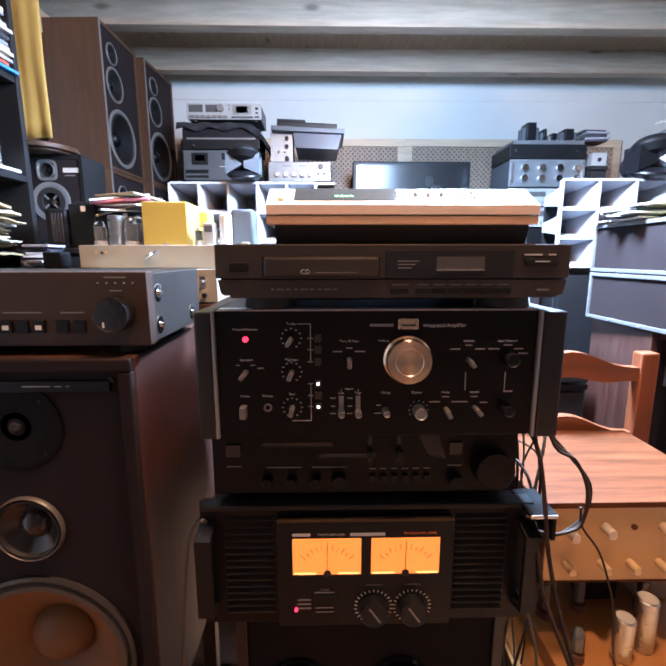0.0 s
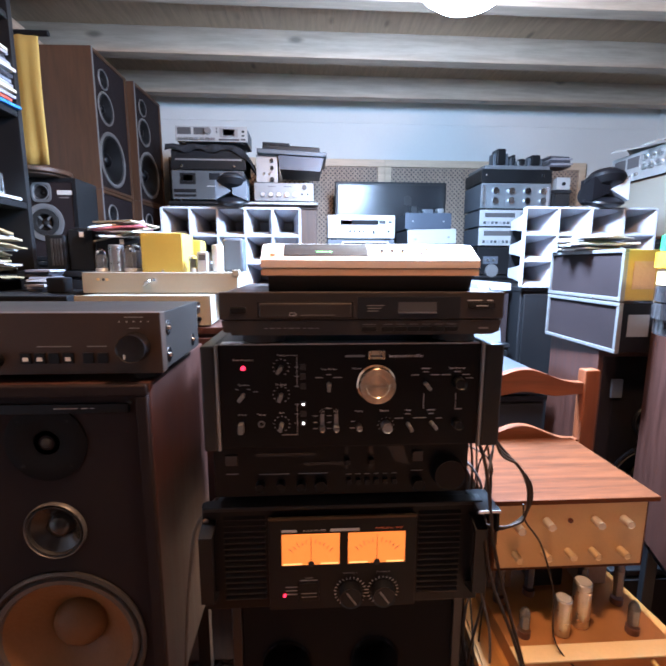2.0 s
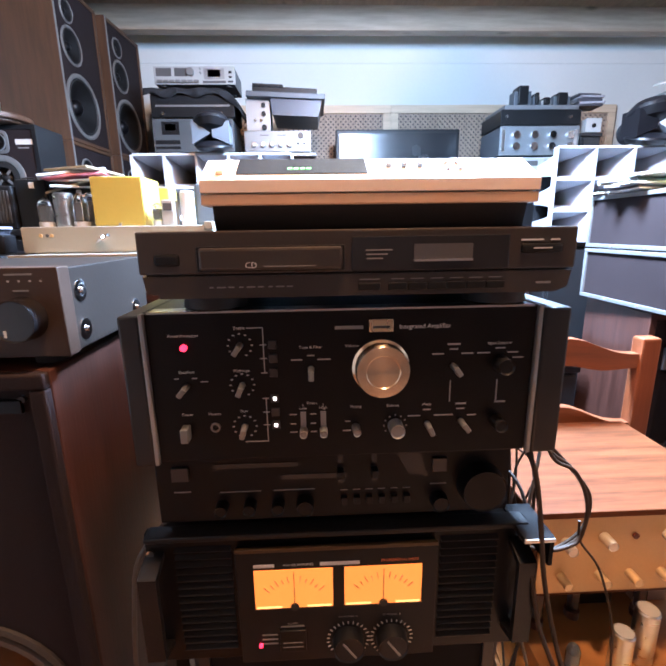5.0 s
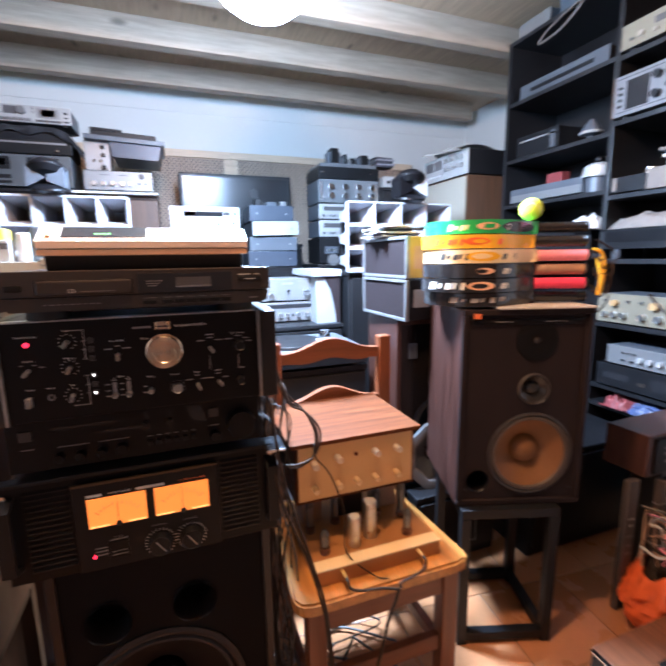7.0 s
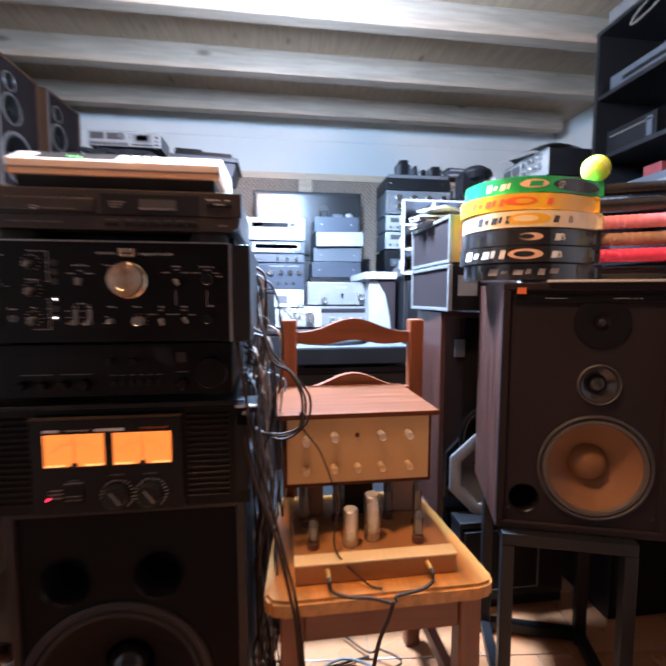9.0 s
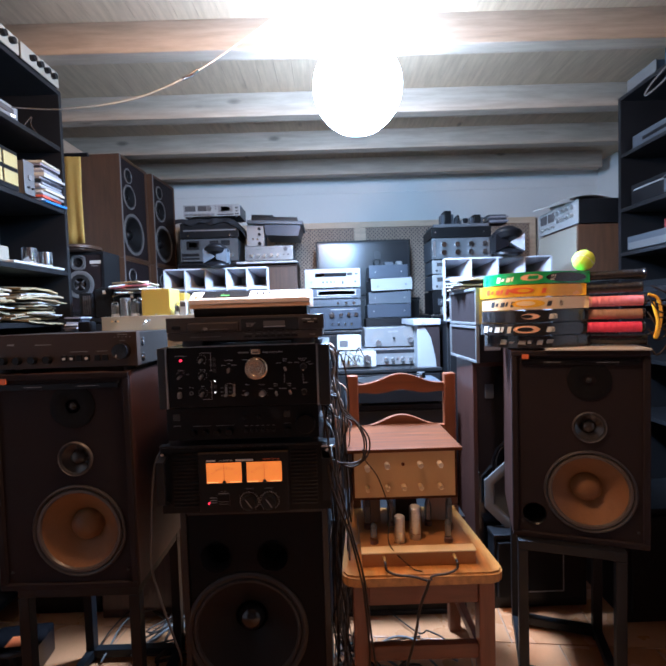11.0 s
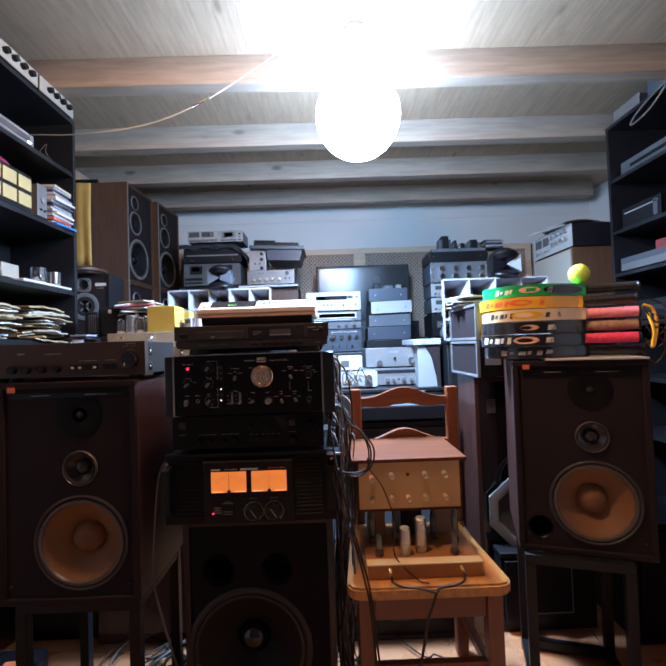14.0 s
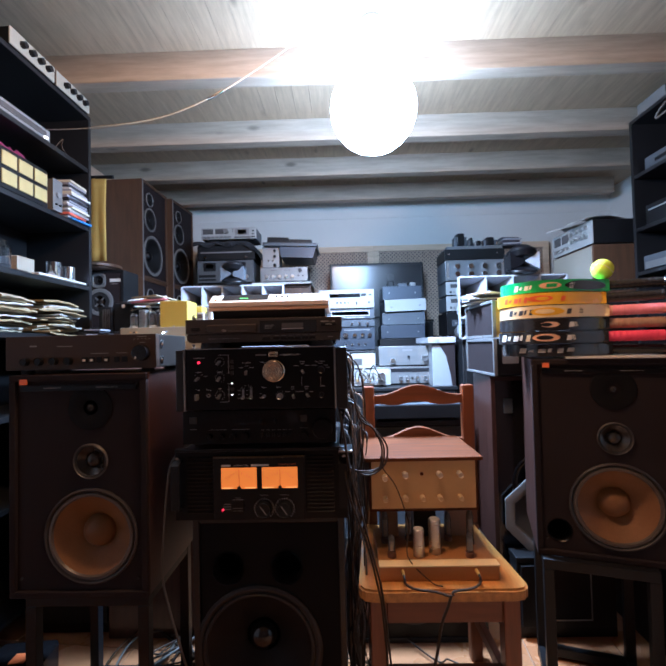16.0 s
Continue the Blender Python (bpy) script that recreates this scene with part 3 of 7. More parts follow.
part("power_light", Mesh().cyl((0.138, -0.012, 0.035), 0.0025, -0.003, "y", 12), LEDRED, pa, "small red power light")
for kx in (0.252, 0.309):
    kb = knob(pa, kx, 0.037, 0.021, 0.016, BLACK, -0.012)
    part("pointer", Mesh().box(kx - 0.0012, kx + 0.0012, -0.0292, -0.0278, 0.022, 0.05).turned(Matrix.Translation((kx, 0, 0.037)) @ Matrix.Rotation(radians(-35), 4, "Y") @ Matrix.Translation((-kx, 0, -0.037))), DIMLETTER, kb)
    for k in range(21):
        a = radians(-140 + 14 * k)
        part("scale_mark", Mesh().box(-0.0006, 0.0006, -0.0126, -0.0118, 0.0245, 0.0285).turned(Matrix.Translation((kx, 0, 0.037)) @ Matrix.Rotation(a, 4, "Y")), LETTER, pa)
    write("CHANNEL A" if kx < 0.28 else "CHANNEL B", kx, -0.0123, 0.0735, 0.0044, DIMLETTER, pa)

# black receiver between the two amplifiers
rc = unit("receiver", "black stereo receiver with sliders and small knobs, under the big amplifier", "receiver", 0.432, 0.34, 0.101, pose(-0.159, 0.562, 0.818), BLACK, PANEL,
          [("k", 0.077, 0.03, 0.008, 0.014, PANEL), ("k", 0.111, 0.03, 0.008, 0.014, PANEL), ("k", 0.145, 0.03, 0.008, 0.014, PANEL), ("k", 0.178, 0.03, 0.011, 0.014, PANEL),
           ("k", 0.344, 0.028, 0.011, 0.014, PANEL), ("k", 0.395, 0.048, 0.029, 0.02, PANEL), ("b", 0.03, 0.075, 0.02, 0.018, CHARCOAL), ("b", 0.343, 0.076, 0.018, 0.018, CHARCOAL),
           ("d", 0.12, 0.083, 0.1, 0.006, SMOKE), ("d", 0.19, 0.066, 0.08, 0.006, SMOKE), ("l", 0.1, 0.048, 0.05, 0.0012, DIMLETTER), ("l", 0.165, 0.048, 0.05, 0.0012, DIMLETTER), ("l", 0.03, 0.05, 0.02, 0.0015, DIMLETTER), ("l", 0.343, 0.049, 0.02, 0.0015, DIMLETTER)])
for sx in (0.222, 0.263):
    part("slider_slot", Mesh().box(sx - 0.003, sx + 0.003, -0.001, 0.002, 0.055, 0.095), SMOKE, rc)
    part("slider", Mesh().box(sx - 0.004, sx + 0.004, -0.012, 0, 0.066, 0.076, 0.001), BLACK, rc)
part("badge", Mesh().prism([(0.29, 0.095), (0.318, 0.095), (0.33, 0.06), (0.305, 0.066)], -0.001, 0.001, "y"), SMOKE, rc)
for k in range(6):
    plate(rc, 0.226 + 0.0155 * k, 0.032, 0.008, 0.01, BLACK, 0, 0.006, "button", 0.001)
    bar(rc, 0.226 + 0.0155 * k, 0.045, 0.009, 0.0012, DIMLETTER)

# the big integrated amplifier
am = thing("integrated_amplifier", "black integrated amplifier with a large champagne volume knob", "amplifier", pose(-0.165, 0.535, 0.919))
W, H = 0.474, 0.175
ax, az = 0.165, 0.919
part("body", Mesh().box(0.012, W - 0.012, 0.012, 0.36, 0.008, H - 0.003, 0.002), BLACK, am)
part("front_panel", Mesh().box(0.0265, W - 0.0365, -0.002, 0.012, 0.007, H - 0.001, 0.0012), PANEL, am)
part("side_cheek", Mesh().box(0, 0.022, -0.006, 0.35, 0.004, H - 0.002, 0.003), BLACKWOOD, am)
part("side_cheek", Mesh().box(W - 0.030, W, -0.006, 0.35, 0.004, H - 0.002, 0.003), BLACKWOOD, am)
for x0 in (0.022, W - 0.036):
    part("chrome_strip", Mesh().box(x0, x0 + 0.0045, -0.007, 0.0, 0.005, H, 0.001), DIMSILVER, am)
part("top_trim", Mesh().box(0.03, W - 0.04, -0.0025, 0.02, H - 0.001, H + 0.001), ALU, am)
for fx in (0.05, W - 0.05):
    for fy in (0.05, 0.3):
        part("foot", Mesh().cyl((fx, fy, -0.002), 0.018, 0.012, "z", 16), RUBBER, am)


def on(x, z):
    return x + ax, z - az


lx, lz = on(-0.101, 1.057)
part("power_light", Mesh().cyl((lx, -0.002, lz), 0.0036, -0.003, "y", 16), LEDRED, am, "glowing red power light")


def lever(x, z, turn, mat=SILVER, long=0.014, r=0.0035):
    g = Mesh().cyl((0, -0.002, 0), r, -long, "y", 14, r * 0.85, 0.0008)
    g.box(-r * 0.8, r * 0.8, -long - 0.004, -0.006, -0.009, 0.002, 0.0012)
    g.turned(Matrix.Translation((x, 0, z)) @ Matrix.Rotation(radians(turn), 4, "Y"))
    return part("lever_switch", g, mat, am, "small silver lever")


def ring_marks(x, z, r, n, a0, a1, w=0.0024):
    for k in range(n):
        a = radians(a0 + (a1 - a0) * k / (n - 1))
        part("scale_mark", Mesh().box(x + r * math.sin(a) - w / 2, x + r * math.sin(a) + w / 2, -0.0026, -0.0018, z + r * math.cos(a) - 0.0007, z + r * math.cos(a) + 0.0007), MIDLETTER, am)


def lines(*segs):
    for x0, z0, x1, z1 in segs:
        a, b = on(x0, z0), on(x1, z1)
        part("printed_line", Mesh().box(min(a[0], b[0]) - 0.0005, max(a[0], b[0]) + 0.0005, -0.0026, -0.0018, min(a[1], b[1]) - 0.0005, max(a[1], b[1]) + 0.0005), MIDLETTER, am)


for x, z, s in ((-0.101, 1.0695, "Power/Protector"), (-0.101, 1.03, "Speakers"), (-0.104, 0.9815, "Power"), (-0.075, 0.9815, "Phones"), (-0.043, 1.0765, "Treble"), (-0.043, 1.030, "Midrange"), (-0.043, 0.984, "Bass"),
                (0.031, 1.054, "Tone & Filter"), (0.075, 1.0545, "Volume"), (0.031, 0.9905, "Filters"), (0.021, 0.985, "Low"), (0.043, 0.985, "High"), (0.079, 0.985, "Muting"), (0.120, 0.985, "Balance"), (0.158, 0.985, "Mode")):
    tx, tz = on(x, z)
    write(s, tx, -0.0021, tz, 0.0046, LETTER, am)
tx, tz = on(0.153, 1.074)
write("Integrated Amplifier", tx, -0.0021, tz, 0.0068, LETTER, am)
for x, z, w, h in ((0.072, 1.0745, 0.03, 0.005), (0.185, 1.0535, 0.014, 0.0025), (0.235, 1.0535, 0.026, 0.0025), (0.196, 0.985, 0.012, 0.0025), (0.240, 0.986, 0.012, 0.0025), (0.168, 1.043, 0.013, 0.0014), (0.200, 1.043, 0.013, 0.0014), (0.185, 1.048, 0.009, 0.0014),
                   (0.218, 1.043, 0.014, 0.0014), (0.250, 1.043, 0.012, 0.0014), (0.236, 1.048, 0.011, 0.0014), (0.256, 1.037, 0.012, 0.0014), (0.016, 1.0405, 0.012, 0.0014), (0.045, 1.0405, 0.014, 0.0014), (0.031, 1.045, 0.008, 0.0014),
                   (0.144, 0.972, 0.014, 0.0014), (0.158, 0.979, 0.009, 0.0014), (0.171, 0.972, 0.009, 0.0014), (0.182, 0.972, 0.012, 0.0014), (0.196, 0.979, 0.009, 0.0014), (0.209, 0.971, 0.010, 0.0014), (0.069, 0.957, 0.009, 0.0014), (0.070, 0.968, 0.006, 0.0014),
                   (0.010, 0.978, 0.008, 0.0012), (0.010, 0.967, 0.006, 0.0012), (0.010, 0.957, 0.008, 0.0012), (0.032, 0.978, 0.007, 0.0012), (0.032, 0.967, 0.006, 0.0012), (0.032, 0.957, 0.007, 0.0012), (-0.112, 1.023, 0.005, 0.001), (-0.093, 1.023, 0.006, 0.001), (-0.083, 1.019, 0.008, 0.001)):
    bx, bz = on(x, z)
    if (x, z) == (0.235, 1.0535):
        write("Input Selector", bx, -0.0021, bz, 0.0046, LETTER, am)
        continue
    bar(am, bx, bz, w, min(h, 0.0019) if w != 0.03 else 0.0035, DIMLETTER if w == 0.03 else MIDLETTER, -0.002)
lines((-0.035, 1.0765, -0.0185, 1.0765), (-0.0185, 1.0765, -0.0185, 1.027), (-0.022, 1.058, -0.016, 1.058), (-0.022, 1.043, -0.016, 1.043), (-0.022, 1.027, -0.016, 1.027), (-0.0185, 0.998, -0.0185, 0.9475), (-0.043, 0.9475, -0.0185, 0.9475),
      (-0.022, 0.998, -0.016, 0.998), (-0.022, 0.982, -0.016, 0.982), (-0.022, 0.967, -0.016, 0.967), (0.183, 1.012, 0.183, 0.988), (0.235, 1.012, 0.235, 0.988), (0.021, 0.9875, 0.021, 0.9895), (0.043, 0.9875, 0.043, 0.9895))
for x, z, t in ((-0.102, 1.014, 40), (-0.043, 1.058, 35), (-0.043, 1.014, 25), (-0.043, 0.966, 15), (0.031, 1.03, 0), (0.185, 1.029, -35), (0.159, 0.962, -25), (0.197, 0.964, -40)):
    kx, kz = on(x, z)
    lever(kx, kz, t)
    if x == -0.043:
        ring_marks(kx, kz, 0.0125, 11, -150, 150)
kx, kz = on(-0.106, 0.966)
part("power_switch", Mesh().box(kx - 0.004, kx + 0.004, -0.016, 0, kz - 0.012, kz + 0.004, 0.001), SILVER, am, "silver power lever")
kx, kz = on(-0.075, 0.966)
part("headphone_socket", Mesh().lathe([(0.0055, -0.001), (0.0055, -0.004), (0.0035, -0.004), (0.003, 0.003)], (kx, 0, kz), "y", 20), SILVER, am)
for z, lit in ((1.058, 0), (1.043, 0), (1.027, 0), (0.998, 1), (0.982, 0), (0.967, 1)):
    kx, kz = on(-0.009, z)
    q = plate(am, kx, kz, 0.0085, 0.0095, CHARCOAL, -0.002, 0.002, "push_button", 0.0006)
    if lit:
        plate(q, kx, kz, 0.0033, 0.0033, LEDWHITE, -0.004, 0.0006, "button_light")
for x in (0.021, 0.043):
    kx, kz = on(x, 0.968)
    part("slot", Mesh().box(kx - 0.003, kx + 0.003, -0.003, 0, kz - 0.012, kz + 0.013), DIMSILVER, am)
    knob(am, kx, kz - 0.009, 0.0045, 0.012, SILVER, -0.002, "slide_knob")
for x, z, r in ((0.079, 0.961, 0.0045), (0.123, 0.961, 0.0085), (0.237, 1.031, 0.0095), (0.237, 0.963, 0.0075)):
    kx, kz = on(x, z)
    knob(am, kx, kz, r, 0.016, DIMSILVER if r < 0.009 and x < 0.2 else BLACK, -0.002)
kx, kz = on(0.123, 0.961)
ring_marks(kx, kz, 0.0125, 9, -120, 120, 0.0015)
kx, kz = on(0.106, 1.03)
vk = part("volume_knob", Mesh().lathe([(0.031, -0.002), (0.031, -0.004), (0.0285, -0.006), (0.0285, -0.020), (0.0275, -0.0215), (0.018, -0.0215), (0.0172, -0.0205), (0, -0.0205)], (kx, 0, kz), "y", 64), TURNED, am, "large champagne volume knob")
kx, kz = on(0.106, 1.076)
plate(am, kx, kz, 0.026, 0.0135, GOLD, -0.002, 0.0016, "badge", 0.0006)
bar(am, kx, kz - 0.0015, 0.018, 0.0025, DARKLETTER, -0.0036)

# compact disc player on round feet
cd = thing("compact_disc_player", "charcoal compact disc player with a wide disc drawer", "disc player", pose(-0.131, 0.515, 1.094))
W = 0.428
part("body", Mesh().box(0.004, W - 0.004, 0.012, 0.30, 0.019, 0.080, 0.002), CHARCOAL, cd)
# added black block that keeps the gap below the player dark
part("underside", Mesh().box(0.02, W - 0.02, 0.09, 0.28, 0.006, 0.0195, 0.002), BLACK, cd)
part("upper_front", Mesh().box(0, W, 0, 0.014, 0.0405, 0.081, 0.002), CHARCOAL, cd)
part("lower_front", Mesh().prism([(0.016, 0.022), (0.018, 0.017), (W - 0.018, 0.017), (W - 0.006, 0.022), (W - 0.003, 0.0385), (0.003, 0.0385), (0.006, 0.022)], 0, 0.014, "y"), CHARCOAL, cd)
part("groove", Mesh().box(0.006, W - 0.006, 0.003, 0.014, 0.0383, 0.0407), BLACK, cd)
for fx in (0.06, W - 0.06):
    for fy in (0.05, 0.25):
        part("foot", Mesh().cyl((fx, fy, 0), 0.034, 0.019, "z", 28, 0.032, 0.003), RUBBER, cd)
dr = plate(cd, 0.127, 0.0545, 0.142, 0.0245, BLACK, 0, 0.001, "drawer_surround", 0.001)
part("drawer", Mesh().box(0.0585, 0.1955, -0.005, 0.001, 0.0437, 0.0653, 0.003), CHARCOAL, dr, "disc drawer")
write("CD", 0.108, -0.0052, 0.0485, 0.008, LETTER, dr)
bar(dr, 0.145, 0.0475, 0.05, 0.0008, DIMLETTER, -0.005)
plate(cd, 0.282, 0.0575, 0.155, 0.033, SMOKE, 0, 0.0015, "display_window", 0.0008)
plate(cd, 0.294, 0.0585, 0.058, 0.0155, LCD, -0.0015, 0.0005, "display")
part("display_sill", Mesh().box(0.265, 0.323, -0.0035, -0.001, 0.0495, 0.0515), ALU, cd)
for k in range(3):
    bar(cd, 0.231 - 0.002 * k, 0.061 - 0.004 * k, 0.026 - 0.005 * k, 0.0012, DIMLETTER, -0.0015)
plate(cd, 0.028, 0.0545, 0.024, 0.0115, BLACK, 0, 0.003, "power_button", 0.003)
plate(cd, 0.392, 0.0605, 0.042, 0.0095, BLACK, 0, 0.003, "eject_button", 0.003)
bar(cd, 0.382, 0.0685, 0.022, 0.0016), bar(cd, 0.405, 0.0685, 0.009, 0.0016), bar(cd, 0.392, 0.0605, 0.018, 0.0012, LETTER, -0.003)
plate(cd, 0.222, 0.0255, 0.022, 0.0075, BLACK, 0, 0.002, "button", 0.0015)
for k in range(6):
    plate(cd, 0.250 + 0.0195 * k, 0.0255, 0.0185, 0.0075, BLACK, 0, 0.0025, "button", 0.001)
    bar(cd, 0.250 + 0.0195 * k, 0.0328, 0.013, 0.0009, DIMLETTER)
bar(cd, 0.222, 0.0328, 0.02, 0.0009, DIMLETTER), bar(cd, 0.397, 0.0265, 0.015, 0.0022, DIMLETTER)
for k in range(9):
    bar(cd, 0.068 + 0.0095 * k, 0.0275, (0.004, 0.0085, 0.006)[k % 3], 0.0013, DIMLETTER)

# cream console with a sloped control panel on a dark base
cs = thing("desktop_console", "cream desktop console with salmon edge on a black tapered base", "console", pose(-0.070, 0.528, 1.1745))
W = 0.331
part("base", Mesh().prism([(0.012, 0.0), (0.19, 0.0), (0.205, 0.024), (0.004, 0.024)], 0.010, W - 0.010, "x"), BLACK, cs)
part("lower_edge", Mesh().box(0, W, 0, 0.215, 0.024, 0.0345, 0.002), ORANGECREAM, cs)
part("upper_shell", Mesh().prism([(0.0, 0.0355), (0.215, 0.0355), (0.215, 0.078), (0.16, 0.078), (0.045, 0.0715), (0.001, 0.0475)], 0.0, W, "x"), CREAM, cs)
sl = math.degrees(math.atan2(0.024, 0.044))


def slope(me):
    return me.turned(Matrix.Translation((0, 0.001, 0.0475)) @ Matrix.Rotation(radians(sl), 4, "X"))


w = part("dial_window", slope(Mesh().box(0.033, 0.162, 0.012, 0.05, -0.001, 0.001)), SMOKE, cs)
for k in range(4):
    part("green_light", slope(Mesh().box(0.083 + 0.0062 * k, 0.0875 + 0.0062 * k, 0.022, 0.0245, 0.0008, 0.0016)), LEDGREEN, w)
for k in range(3):
    part("small_knob", slope(Mesh().cyl((0.185 + 0.016 * k, 0.03, 0), 0.0032, 0.005, "z", 12)), SILVER, cs)
for k in range(4):
    part("small_knob", slope(Mesh().cyl((0.245 + 0.012 * (k % 2), 0.022 + 0.016 * (k // 2), 0), 0.0028, 0.003, "z", 12)), WHITEMETAL, cs)
part("pointer_dial", slope(Mesh().prism([(0.014, 0.012), (0.021, 0.012), (0.0185, 0.034), (0.0165, 0.034)], 0, 0.004, "z")), ORANGECREAM, cs)
part("front_strip", Mesh().box(0.0, W, -0.001, 0.002, 0.0355, 0.0475, 0.0008), PEACHCREAM, cs)


# ---- loudspeakers on stands ----
def stand(m, w, d, h, label):
    t = thing("speaker_stand", label, "speaker stand", m, group="speaker stands")
    s = 0.03
    for x in (0, w - s):
        for y in (0, d - s):
            part("leg", Mesh().box(x, x + s, y, y + s, 0, h - s, 0.002), BLACK, t)
    for z in (0.012, h - s):
        part("cross_bar", Mesh().box(s if z < 0.1 else 0, w - s if z < 0.1 else w, 0.001, s - 0.001, z, z + s, 0.002), BLACK, t)
        part("cross_bar", Mesh().box(s if z < 0.1 else 0, w - s if z < 0.1 else w, d - s + 0.001, d - 0.001, z, z + s, 0.002), BLACK, t)
        part("cross_bar", Mesh().box(0.001, s - 0.001, s, d - s, z, z + s, 0.002), BLACK, t)
        part("cross_bar", Mesh().box(w - s + 0.001, w - 0.001, s, d - s, z, z + s, 0.002), BLACK, t)
    return t


MIDRIM = material("dull_grey_ring", (0.11, 0.10, 0.095), 0.45, 0.3, var=0.1)
MIDCONE = material("glossy_dark_cone", (0.035, 0.031, 0.029), 0.2, 0.3, var=0.1)


def monitor(m, port, label):
    """A three-way loudspeaker, dark walnut with a black front."""
    t = thing("bookshelf_loudspeaker", label, "loudspeaker", m, group="three-way loudspeakers")
    W, D, H = 0.386, 0.35, 0.612
    cx = 0.225
    holes = [(cx, 0.165, 0.128), (cx, 0.370, 0.047)] + ([(0.066, 0.078, 0.034)] if port else [])
    cabinet(t, W, D, H, holes, WALNUT, BAFFLE, 0.010 - 0.014, 0.014)
    for a, b, c, d in ((0, W, 0, 0.018), (0, W, H - 0.018, H), (0, 0.018, 0.018, H - 0.018), (W - 0.018, W, 0.018, H - 0.018)):
        part("front_edge", Mesh().box(a, b, 0.0, 0.013, c, d, 0.003), BAFFLE, t)
    part("top_strip", Mesh().box(0.03, W - 0.03, 0.004, 0.0095, H - 0.045, H - 0.03, 0.001), PANEL, t)
    for k, w in ((0.12, 0.05), (0.262, 0.036), (0.290, 0.009), (0.302, 0.005)):
        bar(t, k, H - 0.037, w, 0.0010, LETTER, 0.004)
    plate(t, 0.042, H - 0.019, 0.020, 0.015, ORANGE, -0.0005, 0.002, "badge")
    driver(t, cx, 0.165, 0.122, 0.010, CONE, DARKRIM, CONE, 0.40, 0.075, "woofer", 0.38, 0.87, SURROUND)
    mid = driver(t, cx, 0.370, 0.0445, 0.010, MIDCONE, MIDRIM, MIDCONE, 0.35, 0.09, "midrange_driver", 0.5)
    tw = part("tweeter_plate", Mesh().lathe([(0.062, 0.012), (0.062, 0.007), (0.058, 0.006), (0.03, 0.006), (0.02, 0.010), (0.012, 0.010)], (cx, 0, 0.518), "y", 36), TWEETER, t, "round black tweeter plate")
    part("tweeter_dome", Mesh().lathe([(0.008, 0.010), (0.0065, 0.006), (0.003, 0.0045), (0, 0.0042)], (cx, 0, 0.518), "y", 20), RUBBER, tw)
    for k in range(4):
        a = radians(45 + 90 * k)
        part("screw", Mesh().cyl((cx + 0.052 * math.cos(a), 0.006, 0.518 + 0.052 * math.sin(a)), 0.002, -0.001, "y", 10), MIDCONE, tw)
    if port:
        part("port", Mesh().lathe([(0.037, 0.012), (0.036, 0.007), (0.033, 0.011), (0.031, 0.10)], (0.066, 0, 0.078), "y", 28), PANEL, t)
    for z in (0.02, H - 0.06):
        for x in (0.03, W - 0.03):
            part("grille_peg", Mesh().cyl((x, 0.010, z + 0.03), 0.004, -0.004, "y", 10), RUBBER, t)
    return t


stand(pose(-0.60, 0.545, FLOOR), 0.345, 0.33, 0.420 - FLOOR, "black metal stand under the loudspeaker with the amplifier on top")
monitor(pose(-0.634, 0.53, 0.421), False, "dark walnut loudspeaker with brown woofer, amplifier on top")
R = pose(0.897, 0.735, 0.0, 0, 0, -18)
stand(R @ pose(0.012, -0.026, FLOOR), 0.305, 0.29, 0.424 - FLOOR, "black metal stand on tiles under the loudspeaker with rackets")
monitor(R @ pose(0.0, 0.0, 0.425), True, "dark walnut loudspeaker with brown woofer, padel rackets on top")
solid("white_sheet", Mesh().box(0.10, 0.384, -0.012, 0.30, 0, 0.006, 0.001), WHITEPAPER, "thin pale folder lying on the loudspeaker", "folder", R @ pose(0, 0, 1.0375))

# black amplifier on the loudspeaker
la = unit("amplifier", "charcoal stereo amplifier with row of push buttons on the loudspeaker", "amplifier", 0.432, 0.235, 0.108, pose(-0.660, 0.552, 1.0335, 0, 0, 0), GREYMETAL, AMPFACE,
          [("k", 0.392, 0.055, 0.0235, 0.020, GLOSSBLACK)] + [("b", x, 0.038, 0.0155, 0.0165, PANEL) for x in (0.343, 0.321, 0.291, 0.270, 0.249, 0.228)]
          + [("k", x, 0.036, 0.011, 0.013, PANEL) for x in (0.06, 0.10, 0.142, 0.184)] + [("l", 0.17, 0.078, 0.045, 0.002, DIMLETTER), ("l", 0.08, 0.080, 0.02, 0.004, DIMLETTER), ("l", 0.392, 0.101, 0.028, 0.0018, DIMLETTER), ("l", 0.392, 0.084, 0.016, 0.0015, DIMLETTER), ("l", 0.334, 0.056, 0.03, 0.0014, DIMLETTER), ("l", 0.27, 0.056, 0.05, 0.0014, DIMLETTER)]
          + [("l", 0.370 + 0.011 * k, 0.094, 0.002, 0.002, MIDLETTER) for k in range(5)], feet=0.012, lip=0.022)
for bx in (0.249, 0.291, 0.228):
    plate(la, bx, 0.037, 0.008, 0.006, CREAM, -0.004, 0.0006, "button_cap")
part("knob_mark", Mesh().box(0.381, 0.3835, -0.0206, -0.0196, 0.039, 0.046), LETTER, la)
for y, z in ((0.045, 0.078), (0.045, 0.033), (0.19, 0.033)):
    part("side_boss", Mesh().lathe([(0.0125, 0.0), (0.0125, 0.002), (0.009, 0.003), (0.004, 0.002), (0.003, 0.006), (0, 0.006)], (0.427, y, z), "x", 20), CHROME, la)


